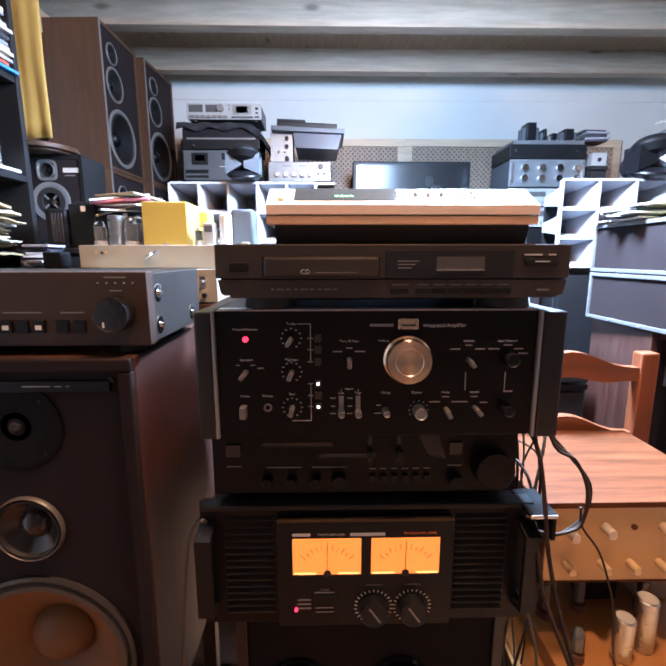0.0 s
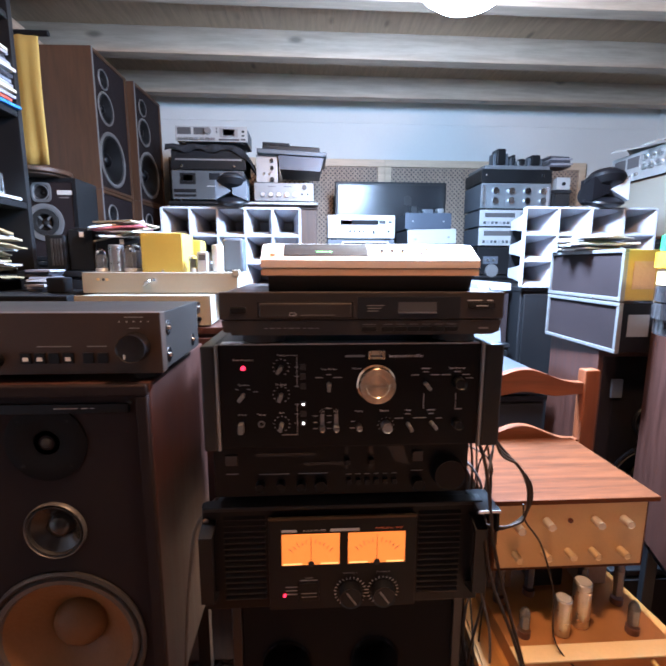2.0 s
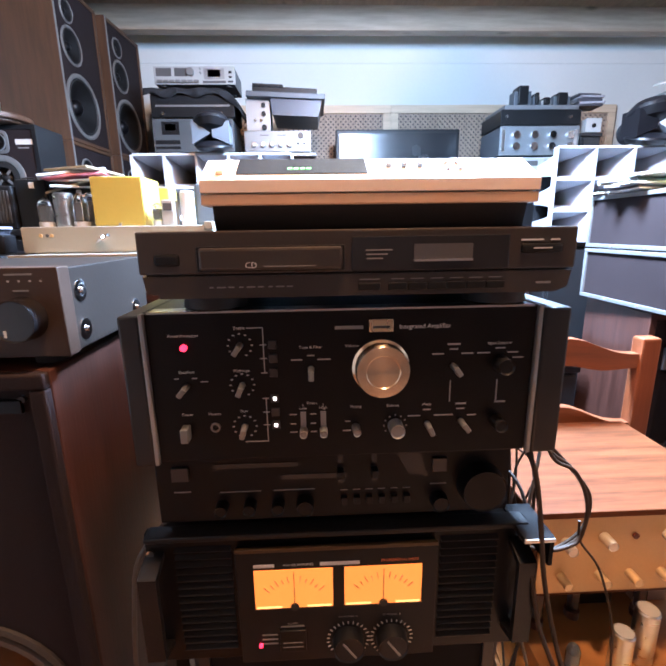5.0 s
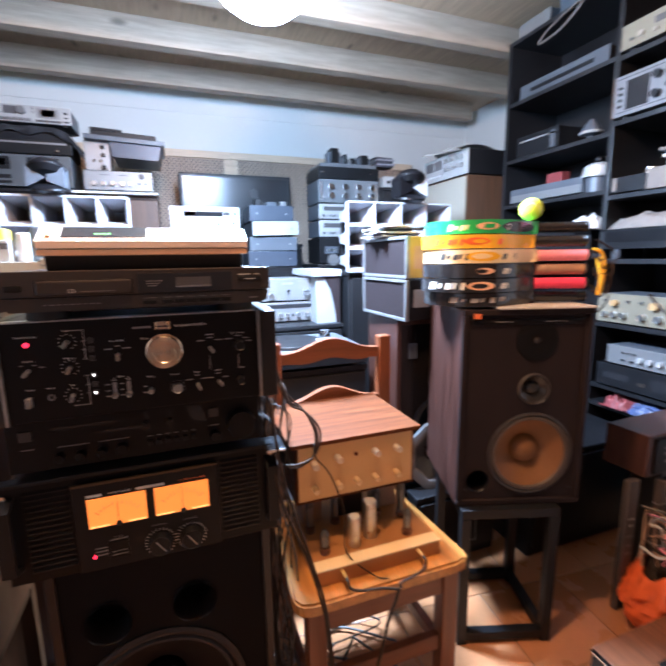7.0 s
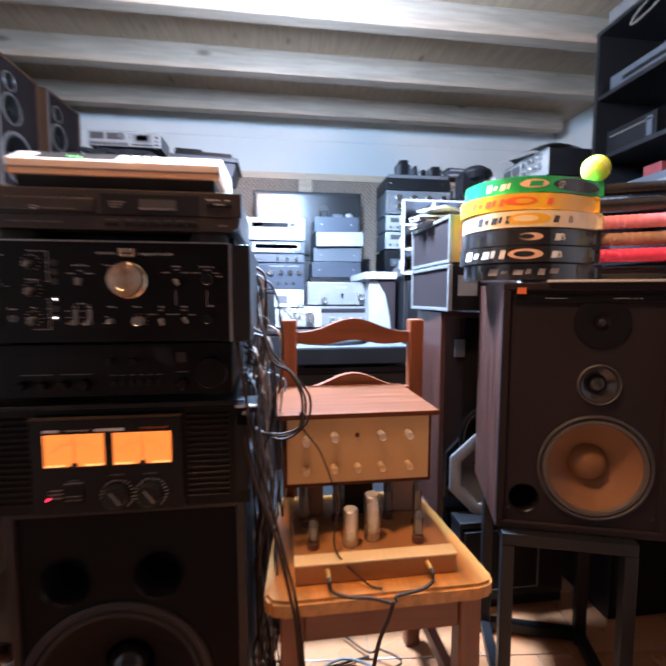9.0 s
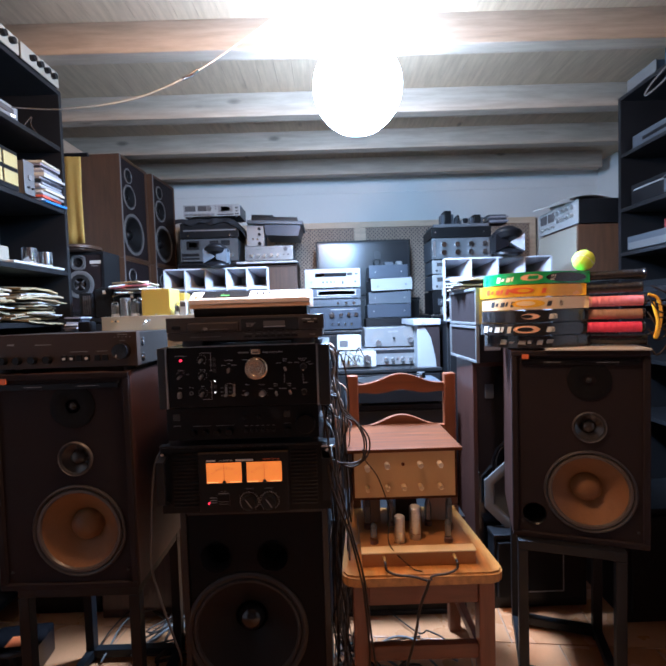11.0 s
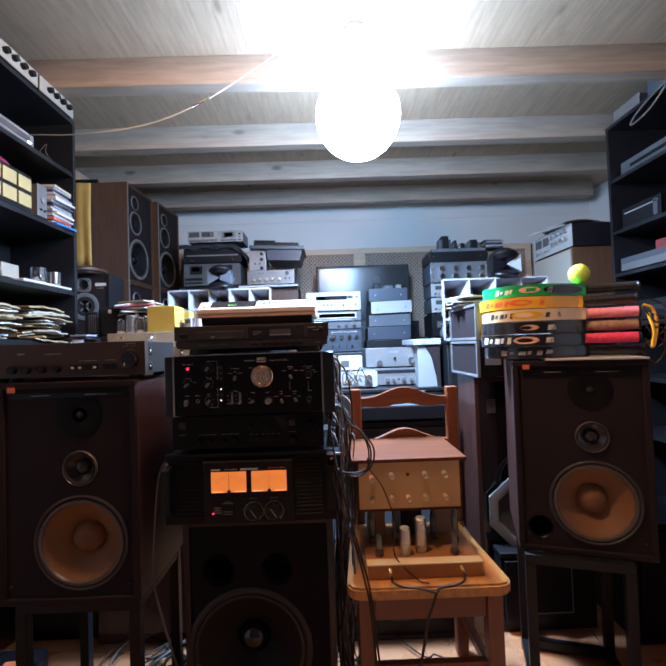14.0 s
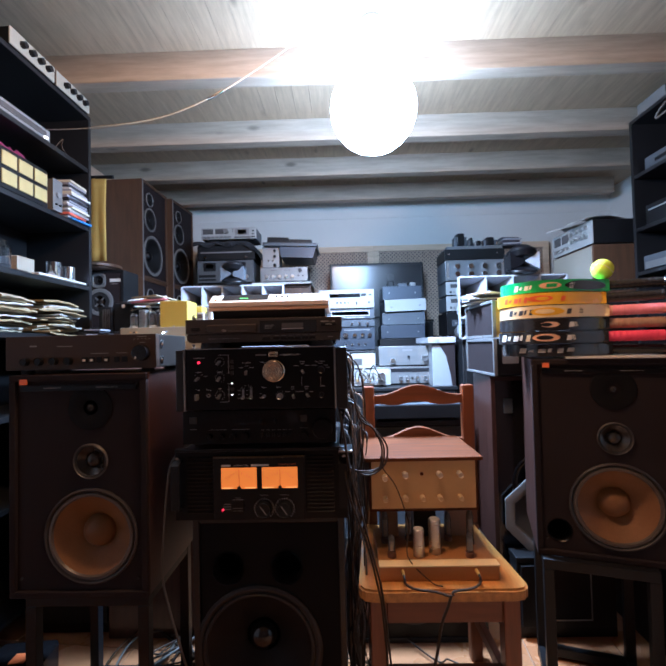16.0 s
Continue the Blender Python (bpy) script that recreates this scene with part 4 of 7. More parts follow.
# ---- chair with the valve amplifier ----
ch = thing("chair", "orange-stained wooden chair with scalloped back, used as a stand", "chair", pose(0.325, 0.505, 0.0))
seat = Mesh().prism([(0.0, 0.03), (0.012, 0.008), (0.04, 0.0), (0.415, 0.0), (0.443, 0.008), (0.455, 0.03), (0.43, 0.42), (0.03, 0.42)], 0.412, 0.446, "z")
bmesh.ops.bevel(seat.bm, geom=list(seat.bm.edges), offset=0.006, segments=2, affect="EDGES")
part("seat", seat, SEATWOOD, ch)
for x in (0.03, 0.385):
    part("front_leg", Mesh().box(x, x + 0.045, 0.02, 0.062, FLOOR, 0.413, 0.004), CHAIRWOODZ, ch)
for x in (0.043, 0.408):
    part("back_post", Mesh().box(x, x + 0.043, 0.425, 0.462, FLOOR, 0.437, 0.004), CHAIRWOODZ, ch)
    part("back_post", Mesh().box(x, x + 0.043, 0.438, 0.472, 0.437, 0.940, 0.005), CHAIRWOODZ, ch)
part("front_rail", Mesh().box(0.075, 0.385, 0.026, 0.046, 0.345, 0.411, 0.003), CHAIRWOOD, ch)
for x in (0.036, 0.402):
    part("side_rail", Mesh().box(x, x + 0.02, 0.062, 0.425, 0.345, 0.411, 0.003), CHAIRWOODZ, ch)
    part("stretcher", Mesh().box(x, x + 0.022, 0.062, 0.425, 0.13, 0.165, 0.003), CHAIRWOODZ, ch)
part("stretcher", Mesh().box(0.075, 0.385, 0.03, 0.052, 0.178, 0.222, 0.003), CHAIRWOOD, ch)


def slat(z0, z1, rise):
    n = 16
    top = [(0.086 + 0.322 * i / n, z1 + rise * (0.5 - 0.5 * math.cos(2 * math.pi * i / n)) ** 1.3) for i in range(n + 1)]
    bot = [(0.086 + 0.322 * i / n, z0 + 0.010 * math.sin(math.pi * i / n) + 0.005 * math.cos(4 * math.pi * i / n)) for i in range(n, -1, -1)]
    return Mesh().prism(top + bot, 0.443, 0.466, "y")


part("back_slat", slat(0.868, 0.905, 0.038), CHAIRWOOD, ch)
part("back_slat", slat(0.700, 0.745, 0.042), CHAIRWOOD, ch)

# valve amplifier chassis on the seat
PLUGGOLD = material("polished_gold_plug", (0.80, 0.52, 0.16), 0.28, 0.5, var=0.05, bump=0)
va = thing("valve_amplifier", "copper-brown valve amplifier chassis with two silver capacitors on chair seat", "valve amplifier", pose(0.385, 0.548, 0.447))
part("chassis", Mesh().box(0, 0.325, 0, 0.25, 0, 0.038, 0.002), material("copper_brown_plate", (0.40, 0.18, 0.055), 0.36, 0.3, var=0.15), va)
part("front_strip", Mesh().box(-0.002, 0.327, -0.003, 0.032, 0.0385, 0.0425, 0.001), material("cream_strip", (0.70, 0.53, 0.28), 0.45), va, "cream strip along the chassis front")
for x, y, r, h in ((0.118, 0.062, 0.016, 0.078), (0.168, 0.080, 0.0175, 0.098)):
    c = part("capacitor", Mesh().cyl((x, y, 0.038), r, h, "z", 32, r, 0.002), ALU, va, "tall silver capacitor can")
    part("capacitor_top", Mesh().cyl((x, y, 0.038 + h), r * 0.86, 0.001, "z", 28), WHITEMETAL, c)
for x, y, h in ((0.04, 0.06, 0.05), (0.262, 0.055, 0.058), (0.03, 0.15, 0.085), (0.105, 0.165, 0.085), (0.285, 0.13, 0.095), (0.225, 0.16, 0.075)):
    v = part("valve", Mesh().lathe([(0.010, 0), (0.0105, h * 0.75), (0.007, h * 0.92), (0.003, h), (0, h)], (x, y, 0.050), "z", 20), CLEAR, va, "clear glass valve")
    part("valve_base", Mesh().cyl((x, y, 0.038), 0.0125, 0.014, "z", 20), material("brown_base", (0.12, 0.05, 0.03), 0.4), v)
    part("getter", Mesh().lathe([(0.0092, h * 0.70), (0.0095, h * 0.76), (0.0062, h * 0.90), (0.0026, h * 0.975), (0, h * 0.975)], (x, y, 0.050), "z", 20), RIM, v, "dark silvered valve tip")
    part("valve_plates", Mesh().box(x - 0.005, x + 0.005, y - 0.004, y + 0.004, 0.056, 0.05 + h * 0.68, 0.001), DIMSILVER, v)
for x0, x1, mt in ((0.02, 0.075, BROWNTAPE), (0.125, 0.195, BLACK), (0.235, 0.30, BROWNTAPE)):
    part("transformer", Mesh().box(x0, x1, 0.185, 0.245, 0.038, 0.148, 0.003), mt, va)
for x in (0.062, 0.262):
    j = part("plug", Mesh().cyl((x, 0.0, 0.028), 0.005, -0.026, "y", 14, 0.004), PLUGGOLD, va, "gold phono plug")
    part("plug_tip", Mesh().cyl((x, -0.026, 0.028), 0.0035, -0.012, "y", 12, 0.0025), RUBBER, j)
for x, d in ((0.062, 1), (0.262, -1)):
    part("signal_lead", Mesh().tube([(x, -0.036, 0.028), (x + d * 0.004, -0.042, 0.014), (x + d * 0.03, -0.048, 0.005), (x + d * 0.075, -0.054, 0.002), (0.178 - d * 0.006, -0.060, -0.006)], 0.0032), CABLE, va)
part("signal_lead", Mesh().tube([(0.178, -0.060, -0.004), (0.168, -0.064, -0.03), (0.150, -0.062, -0.08), (0.135, -0.055, -0.17), (0.10, -0.05, -0.30)], 0.004), CABLE, va, "joined pair of leads hanging over the seat edge")

KNOBGOLD = material("satin_gold_knob", (0.72, 0.54, 0.30), 0.32, 0.55, var=0.06)
KNOBSILVER = material("satin_silver_knob", (0.72, 0.62, 0.48), 0.3, 0.55, var=0.06)
# wooden-cased preamplifier standing on the transformers
pr = thing("preamplifier", "cherry-cased preamplifier with champagne front and nine knobs", "preamplifier", pose(0.368, 0.645, 0.597))
part("case", Mesh().box(0.0, 0.322, 0.003, 0.285, 0, 0.15, 0.002), CHERRY, pr)
part("top_board", Mesh().box(-0.014, 0.336, -0.008, 0.288, 0.15, 0.161, 0.002), CHERRY, pr, "cherry veneer top board")
part("faceplate", Mesh().box(0.006, 0.314, -0.002, 0.004, 0.010, 0.150, 0.001), BRASS, pr, "champagne metal front")
for x, z in ((0.045, 0.105), (0.105, 0.112), (0.206, 0.112), (0.266, 0.112), (0.045, 0.042), (0.105, 0.044), (0.155, 0.044), (0.206, 0.044), (0.266, 0.044)):
    kk = part("knob", Mesh().cyl((x, -0.002, z), 0.0085 if z > 0.1 else 0.0075, -0.022, "y", 24, 0.0078 if z > 0.1 else 0.0068, 0.0012), KNOBGOLD if z < 0.1 else KNOBSILVER, pr)
part("indicator", Mesh().cyl((0.155, -0.002, 0.112), 0.005, -0.003, "y", 16), material("dark_red_jewel", (0.10, 0.02, 0.01), 0.2), pr)


# ---- the far side of the room ----
def block(name, label, category, x0, x1, y0, y1, z0, z1, mat, bevel=0.004, door=None):
    """A plain closed cabinet with a plinth, and a door line where it has one."""
    z0 = FLOOR if z0 == 0 else z0
    t = thing(name, label, category, pose(x0, y0, z0))
    w, d, h = x1 - x0, y1 - y0, z1 - z0
    part("body", Mesh().box(0, w, 0.018, d, 0, h - 0.02, bevel), mat, t)
    part("top", Mesh().box(-0.003, w + 0.003, 0.006, d, h - 0.02, h, 0.003), mat, t)
    part("door", Mesh().box(0.012, w - 0.012, 0.0, 0.017, min(0.05, h * 0.2), h - 0.03, 0.002), door or mat, t)
    return t


block("cabinet", "dark wooden cabinet under the beige valve amplifier", "cabinet", -0.66, -0.20, 1.05, 1.37, 0, 1.045, WALNUT)
block("cabinet", "dark cabinet behind the valve amplifier", "cabinet", -1.0, -0.30, 1.42, 1.70, 0, 1.19, BLACKWOOD)
block("cabinet", "dark cabinet under the small shelf loudspeaker", "cabinet", -1.36, -1.02, 2.0, 2.38, 0, 1.228, BLACKWOOD)
block("bass_bin", "dark bass cabinet under the white multicell horn", "bass cabinet", -0.66, 0.02, 1.80, 2.25, 0, 1.098, BLACKWOOD)
block("bass_bin", "dark bass cabinet under the second white horn", "bass cabinet", 0.985, 1.58, 1.80, 2.2, 0, 1.113, BLACKWOOD)
block("cabinet", "black cabinet under the stacked tape decks", "cabinet", -0.90, -0.37, 2.80, 3.2, 0, 1.62, BLACKWOOD)
block("cabinet", "brown cabinet under the silver amplifier", "cabinet", -0.35, 0.06, 2.74, 3.1, 0, 1.588, BROWNWOOD)
block("tv_cabinet", "dark low cabinet under the television", "cabinet", 0.08, 1.08, 3.0, 3.4, 0, 1.30, BLACKWOOD)
block("bench", "dark bench under the middle stack of gear", "bench", 0.08, 0.97, 2.5, 2.95, 0, 1.05, BLACKWOOD)
block("desk", "dark desk with silver receivers on it", "desk", 0.28, 0.955, 1.82, 2.35, 0, 0.845, BLACKWOOD)
block("cabinet", "black cabinet under the turntable behind the chair", "cabinet", 0.38, 0.885, 1.36, 1.78, 0, 0.735, BLACKWOOD)
block("rack_cabinet", "black cabinet under a rack of amplifiers", "cabinet", 1.10, 1.72, 2.66, 3.1, 0, 1.145, BLACKWOOD)

# beige equipment box and the beige valve power amplifier on it
bb = unit("equipment_box", "beige metal equipment box with toggle switch", "metal box", 0.36, 0.30, 0.086, pose(-0.625, 1.06, 1.045), BEIGE, BEIGE,
          [("s", 0.325, 0.055, 0.004, 0.012, DIMSILVER), ("d", 0.325, 0.055, 0.012, 0.03, ALU), ("k", 0.328, 0.022, 0.006, 0.008, BLACK)], feet=0.004)
vp = thing("valve_power_amplifier", "beige valve power amplifier with mustard-yellow transformer covers", "valve amplifier", pose(-0.645, 1.15, 1.131))
part("chassis", Mesh().box(0, 0.44, 0, 0.235, 0, 0.060, 0.002), BEIGE, vp)
part("flange", Mesh().box(0.425, 0.445, -0.004, 0.02, 0.050, 0.068, 0.002), BEIGE, vp)
y1 = part("transformer_cover", Mesh().box(0.158, 0.278, 0.03, 0.15, 0.060, 0.174, 0.003), YELLOW, vp, "mustard-yellow transformer cover")
part("screw", Mesh().cyl((0.218, 0.03, 0.064), 0.004, -0.002, "y", 10), DIMSILVER, y1)
part("transformer_cover", Mesh().box(0.215, 0.300, 0.155, 0.225, 0.060, 0.160, 0.003), YELLOW, vp, "mustard-yellow transformer cover")
for x, y, r, h in ((0.035, 0.05, 0.016, 0.06), (0.118, 0.05, 0.017, 0.07), (0.055, 0.12, 0.017, 0.07), (0.105, 0.13, 0.018, 0.08), (0.305, 0.04, 0.012, 0.045)):
    v = part("valve", Mesh().lathe([(r * 0.9, 0), (r, h * 0.3), (r, h * 0.75), (r * 0.7, h * 0.92), (r * 0.2, h), (0, h)], (x, y, 0.068), "z", 22), CLEAR, vp, "clear glass valve")
    part("valve_base", Mesh().cyl((x, y, 0.060), r * 1.05, 0.012, "z", 20), WHITEMETAL, v)
    part("valve_plates", Mesh().box(x - r * 0.5, x + r * 0.5, y - r * 0.4, y + r * 0.4, 0.074, 0.068 + h * 0.7, 0.002), DIMSILVER, v)
part("capacitor", Mesh().cyl((0.078, 0.055, 0.060), 0.021, 0.08, "z", 28, 0.021, 0.003), ALU, vp, "wide silver capacitor can")
part("capacitor", Mesh().cyl((0.373, 0.06, 0.060), 0.017, 0.082, "z", 28, 0.017, 0.003), WHITEPAPER, vp, "white capacitor can")
part("choke", Mesh().box(0.318, 0.348, 0.03, 0.075, 0.060, 0.120, 0.003), WHITEMETAL, vp, "small pale choke")
part("choke_window", Mesh().box(0.323, 0.343, 0.028, 0.031, 0.095, 0.112), LCD, vp)
part("rail", Mesh().box(0.28, 0.35, 0.09, 0.096, 0.105, 0.110), WHITEMETAL, vp)
part("rear_can", Mesh().box(0.375, 0.44, 0.12, 0.19, 0.060, 0.165, 0.008), SLATE, vp, "grey square can")
for k, x in enumerate((0.045, 0.06, 0.07)):
    part("socket", Mesh().cyl((x, 0, 0.04), 0.004, -0.002, "y", 12), DARKLETTER if k == 1 else BRASS, vp)
part("toggle", Mesh().tube([(0.175, 0.0, 0.03), (0.195, -0.012, 0.036), (0.208, -0.02, 0.04)], 0.004), CHROME, vp)
part("toggle", Mesh().tube([(0.17, 0.0, 0.022), (0.185, -0.012, 0.03), (0.196, -0.02, 0.036)], 0.003), CHROME, vp)

RIMDARK = material("worn_print", (0.05, 0.047, 0.045), 0.6, var=0.2)
# black boxes and magazines behind it
for x0, x1, y0, z1 in ((-0.912, -0.846, 1.45, 0.124), (-0.841, -0.752, 1.46, 0.142), (-0.742, -0.58, 1.45, 0.115)):
    t = thing("small_black_box", "small black metal box with a printed plate", "box", pose(x0, y0, 1.191), group="small black boxes")
    part("body", Mesh().box(0, x1 - x0, 0, 0.13, 0, z1, 0.006), BLACK, t)
    if x0 < -0.9:
        for j in range(4):
            part("rib", Mesh().box(0.020 + 0.010 * j, 0.0265 + 0.010 * j, -0.003, 0.001, 0.018, z1 - 0.014, 0.001), CHARCOAL, t)
    else:
        plate(t, (x1 - x0) * 0.56, z1 * 0.88, 0.014, 0.017, LETTER, 0.0, 0.002, "label_plate")
solid("cable", Mesh().tube([(-0.86, 1.50, 1.3178), (-0.845, 1.49, 1.330), (-0.82, 1.485, 1.3385), (-0.785, 1.485, 1.3368), (-0.76, 1.50, 1.3368)], 0.0028), RUBBER, "black cable lying in a loop over the small boxes", "cable")
solid("small_black_case", Mesh().box(0, 0.052, 0, 0.05, 0, 0.046, 0.005), BLACK, "small black plastic case beside the pile of discs", "case", pose(-0.778, 1.205, 1.1285))
random.seed(5)
for k in range(6):
    me = Mesh().box(-0.09, 0.09, -0.065, 0.065, 0, 0.006, 0.001)
    solid("magazine", me, (WHITEPAPER, PAPER, CASES[0], PINK, WHITEPAPER, PAPER)[k], "thin magazine lying loosely on a pile", "magazine", pose(-0.67 + random.uniform(-0.02, 0.03), 1.50, 1.309 + 0.0085 * k, random.uniform(-8, 8), random.uniform(-14, 4), random.uniform(-35, 35)), group="loose magazines")


# white multicell horns
def multicell_horn(m, label, cols=5, rows=3, cw=0.117, ch=0.1163):
    t = thing("multicell_horn", label, "horn loudspeaker", m, group="white multicell horns")
    W, H, e = cols * cw, rows * ch, 0.0045
    for i in range(cols + 1):
        part("vane", Mesh().box(i * cw - e, i * cw + e, 0, 0.02, 0, H, 0.001), HORNWHITE, t)
    for j in range(rows + 1):
        part("rim", Mesh().box(e, W - e, 0.001, 0.019, j * ch - e, j * ch + e, 0.001), HORNWHITE, t)
    shared = None
    for i in range(cols):
        for j in range(rows):
            if shared is None:
                me = Mesh()
                a, b, s, d = cw / 2 - e, ch / 2 - e, 0.4, 0.24
                f = None
                for u in (0, 0.12, 0.28, 0.5, 0.75, 1):
                    c, y = 1 - (1 - s) * u ** 0.6, 0.01 + (d - 0.01) * u
                    g = [me.bm.verts.new(p) for p in ((-a * c, y, -b * c), (a * c, y, -b * c), (a * c, y, b * c), (-a * c, y, b * c))]
                    for k in range(4 if f else 0):
                        me.bm.faces.new((f[k], f[(k + 1) % 4], g[(k + 1) % 4], g[k]))
                    f = g
                me.bm.faces.new(g)
                o = part("cell", me, HORNWHITE, t)
                shared = o.data
            else:
                o = new("cell", shared)
                o.parent = t
            o.location = ((i + 0.5) * cw, 0, (j + 0.5) * ch)
    part("back_box", Mesh().box(0.06, W - 0.06, 0.245, 0.26, 0.03, H - 0.03), BLACK, t)
    return t


multicell_horn(pose(-0.62, 1.785, 1.103), "white multicell horn with square cells on a dark cabinet")
multicell_horn(pose(0.967, 1.78, 1.118), "white multicell horn beside the framed grille loudspeakers", 4, 3, 0.152)


def radial_horn(m, side=-1, inner=None):
    t = thing("radial_horn", "black rounded horn flare with grey wedge on white horn", "horn", m, group="black horns")
    for z, s, tall in ((0.020, -1, 1.0), (0.092, 1, 1.75)):
        n = Mesh().lathe([(0.0, 0.022), (0.045, 0.018), (0.066, 0.006), (0.068, 0.0), (0.055, -0.012), (0.02, -0.02), (0, -0.021)], (0, 0, 0), "z", 32)
        part("flare_lip", n.turned(Matrix.Translation((0, 0.05, z)) @ Matrix.Rotation(radians(-14 * s), 4, "X") @ Matrix.Diagonal((1, 1, tall, 1))), PANEL, t)
    part("wedge", Mesh().prism([(side * 0.066, 0.02), (side * 0.066, 0.1), (0.0, 0.057)], 0.01, 0.09, "y"), inner or SLATE, t)
    part("throat", Mesh().prism([(-side * 0.064, 0.02), (-side * 0.064, 0.1), (-side * 0.004, 0.07), (-side * 0.004, 0.045)], 0.012, 0.088, "y"), PANEL if inner else SLATE, t)
    part("driver", Mesh().cyl((0, 0.08, 0.055), 0.035, 0.07, "y", 24), BLACK, t)
    return t


radial_horn(pose(-0.318, 1.74, 1.459))
radial_horn(pose(1.335, 1.75, 1.4735, 0, 0, 0) @ Matrix.Diagonal((1.25, 1.25, 1.25, 1)), 1, HORNWHITE)


# tall loudspeakers in the corner, two on two
def tall_speaker(m, h, label):
    t = thing("tall_loudspeaker", label, "loudspeaker", m, group="tall loudspeakers")
    W = 0.41
    zs = [(0.125, h - 0.121, 0.047), (0.135, h - 0.272, 0.078), (0.178, h - 0.541, 0.135)]
    cabinet(t, W, 0.32, h, [(x, z, r * 1.04) for x, z, r in zs], BROWNWOOD, BAFFLE, 0.008)
    for (x, z, r), n in zip(zs, ("tweeter", "midrange_driver", "woofer")):
        driver(t, x, z, r, 0.008, DARKCONE, RIM, PANEL, 0.35, 0.14, n, 0.3)
    part("edge_strip", Mesh().box(0.0, 0.012, -0.004, 0.0, 0.0, h, 0.001), RIM, t)
    return t


for k, (q, ztop) in enumerate(((pose(-1.143, 2.42, 0, 0, 0, 88), 2.357), (pose(-1.10, 2.87, 0, 0, 0, 86), 2.36))):
    tall_speaker(q @ pose(0, 0, 0.85), 0.776, "brown three-way loudspeaker carrying another one")
    tall_speaker(q @ pose(0, 0, 1.628), ztop - 1.628, "tall brown three-way loudspeaker with grey-ringed black drivers")
    block("plinth", "dark plinth under the tall loudspeakers", "plinth", -1.52, -1.20, 2.46 + 0.44 * k, 2.76 + 0.44 * k, 0, 0.848, BLACKWOOD)

# shelf loudspeaker with a board on it
sp = thing("shelf_loudspeaker", "black shelf loudspeaker with white-rimmed drivers under a board", "loudspeaker", pose(-1.335, 2.03, 1.23))
cabinet(sp, 0.25, 0.2, 0.38, [(0.09, 0.315, 0.033), (0.095, 0.178, 0.066)], BLACKWOOD, BAFFLE, 0.005)
tp = Mesh()
rings = []
for grow, y in ((1.0, 0.005), (1.0, 0.0), (0.80, -0.001), (0.72, 0.004)):
    ring = []
    for k in range(32):
        c, d = math.cos(k * math.pi / 16), math.sin(k * math.pi / 16)
        q = 0.045 * grow / (abs(c) ** 4 + abs(d) ** 4) ** 0.25
        ring.append(tp.bm.verts.new((0.09 + q * c, y, 0.315 + q * d)))
    rings.append(ring)
for f, g in zip(rings, rings[1:]):
    for k in range(32):
        tp.bm.faces.new((f[k], f[(k + 1) % 32], g[(k + 1) % 32], g[k]))
part("tweeter_plate", tp, DIMSILVER, sp, "pale rounded-square tweeter plate")
driver(sp, 0.09, 0.315, 0.031, 0.005, DARKCONE, DIMSILVER, PANEL, 0.3, 0.1, "tweeter")
driver(sp, 0.095, 0.178, 0.064, 0.005, DARKCONE, DIMSILVER, RUBBER, 0.32, 0.36, "woofer", 0.34, 0.60)
for k in range(4):
    a = radians(45 + 90 * k)
    part("basket_arm", Mesh().box(-0.004, 0.004, 0.001, 0.005, 0.016, 0.043).turned(Matrix.Translation((0.095, 0, 0.178)) @ Matrix.Rotation(a, 4, "Y")), DIMSILVER, sp)
bar(sp, 0.195, 0.315, 0.07, 0.020, LETTER, 0.005)
bar(sp, 0.19, 0.292, 0.045, 0.004, DIMLETTER, 0.005)
rb = thing("round_board", "dark round wooden board lying on the shelf loudspeaker", "board", pose(-1.27, 2.05, 1.611))
part("board", Mesh().cyl((0, 0, 0.010), 0.15, 0.022, "z", 40, 0.15, 0.004), BROWNWOOD, rb)
part("rim", Mesh().lathe([(0.0, 0.0), (0.125, 0.0), (0.130, 0.004), (0.130, 0.0098), (0.0, 0.0098)], (0, 0, 0), "z", 40), BROWNWOOD, rb)

# yellow curtain on a dark rod, beside the tall loudspeakers
cu = Mesh()
n = 60
rows_c = []
for j in range(9):
    z = 1.615 + (2.10 - 1.615) * j / 8
    rows_c.append([cu.bm.verts.new((-1.60 + 0.547 * i / n + 0.001 * math.sin(j), 1.78 + 0.0022 * math.sin(i * 1.05) * (1.15 - 0.06 * j) + 0.003 * math.sin(i * 0.37 + j * 0.5), z)) for i in range(n + 1)])
for a, b in zip(rows_c, rows_c[1:]):
    for i in range(n):
        cu.bm.faces.new((a[i], a[i + 1], b[i + 1], b[i]))
ct = solid("curtain", cu, CURTAIN, "mustard-yellow cloth curtain hanging in folds", "curtain")
ct.modifiers.new("thickness", "SOLIDIFY").thickness = 0.003
part("rod", Mesh().cyl((-1.63, 1.78, 2.105), 0.011, 0.62, "x", 14), BLACK, ct)

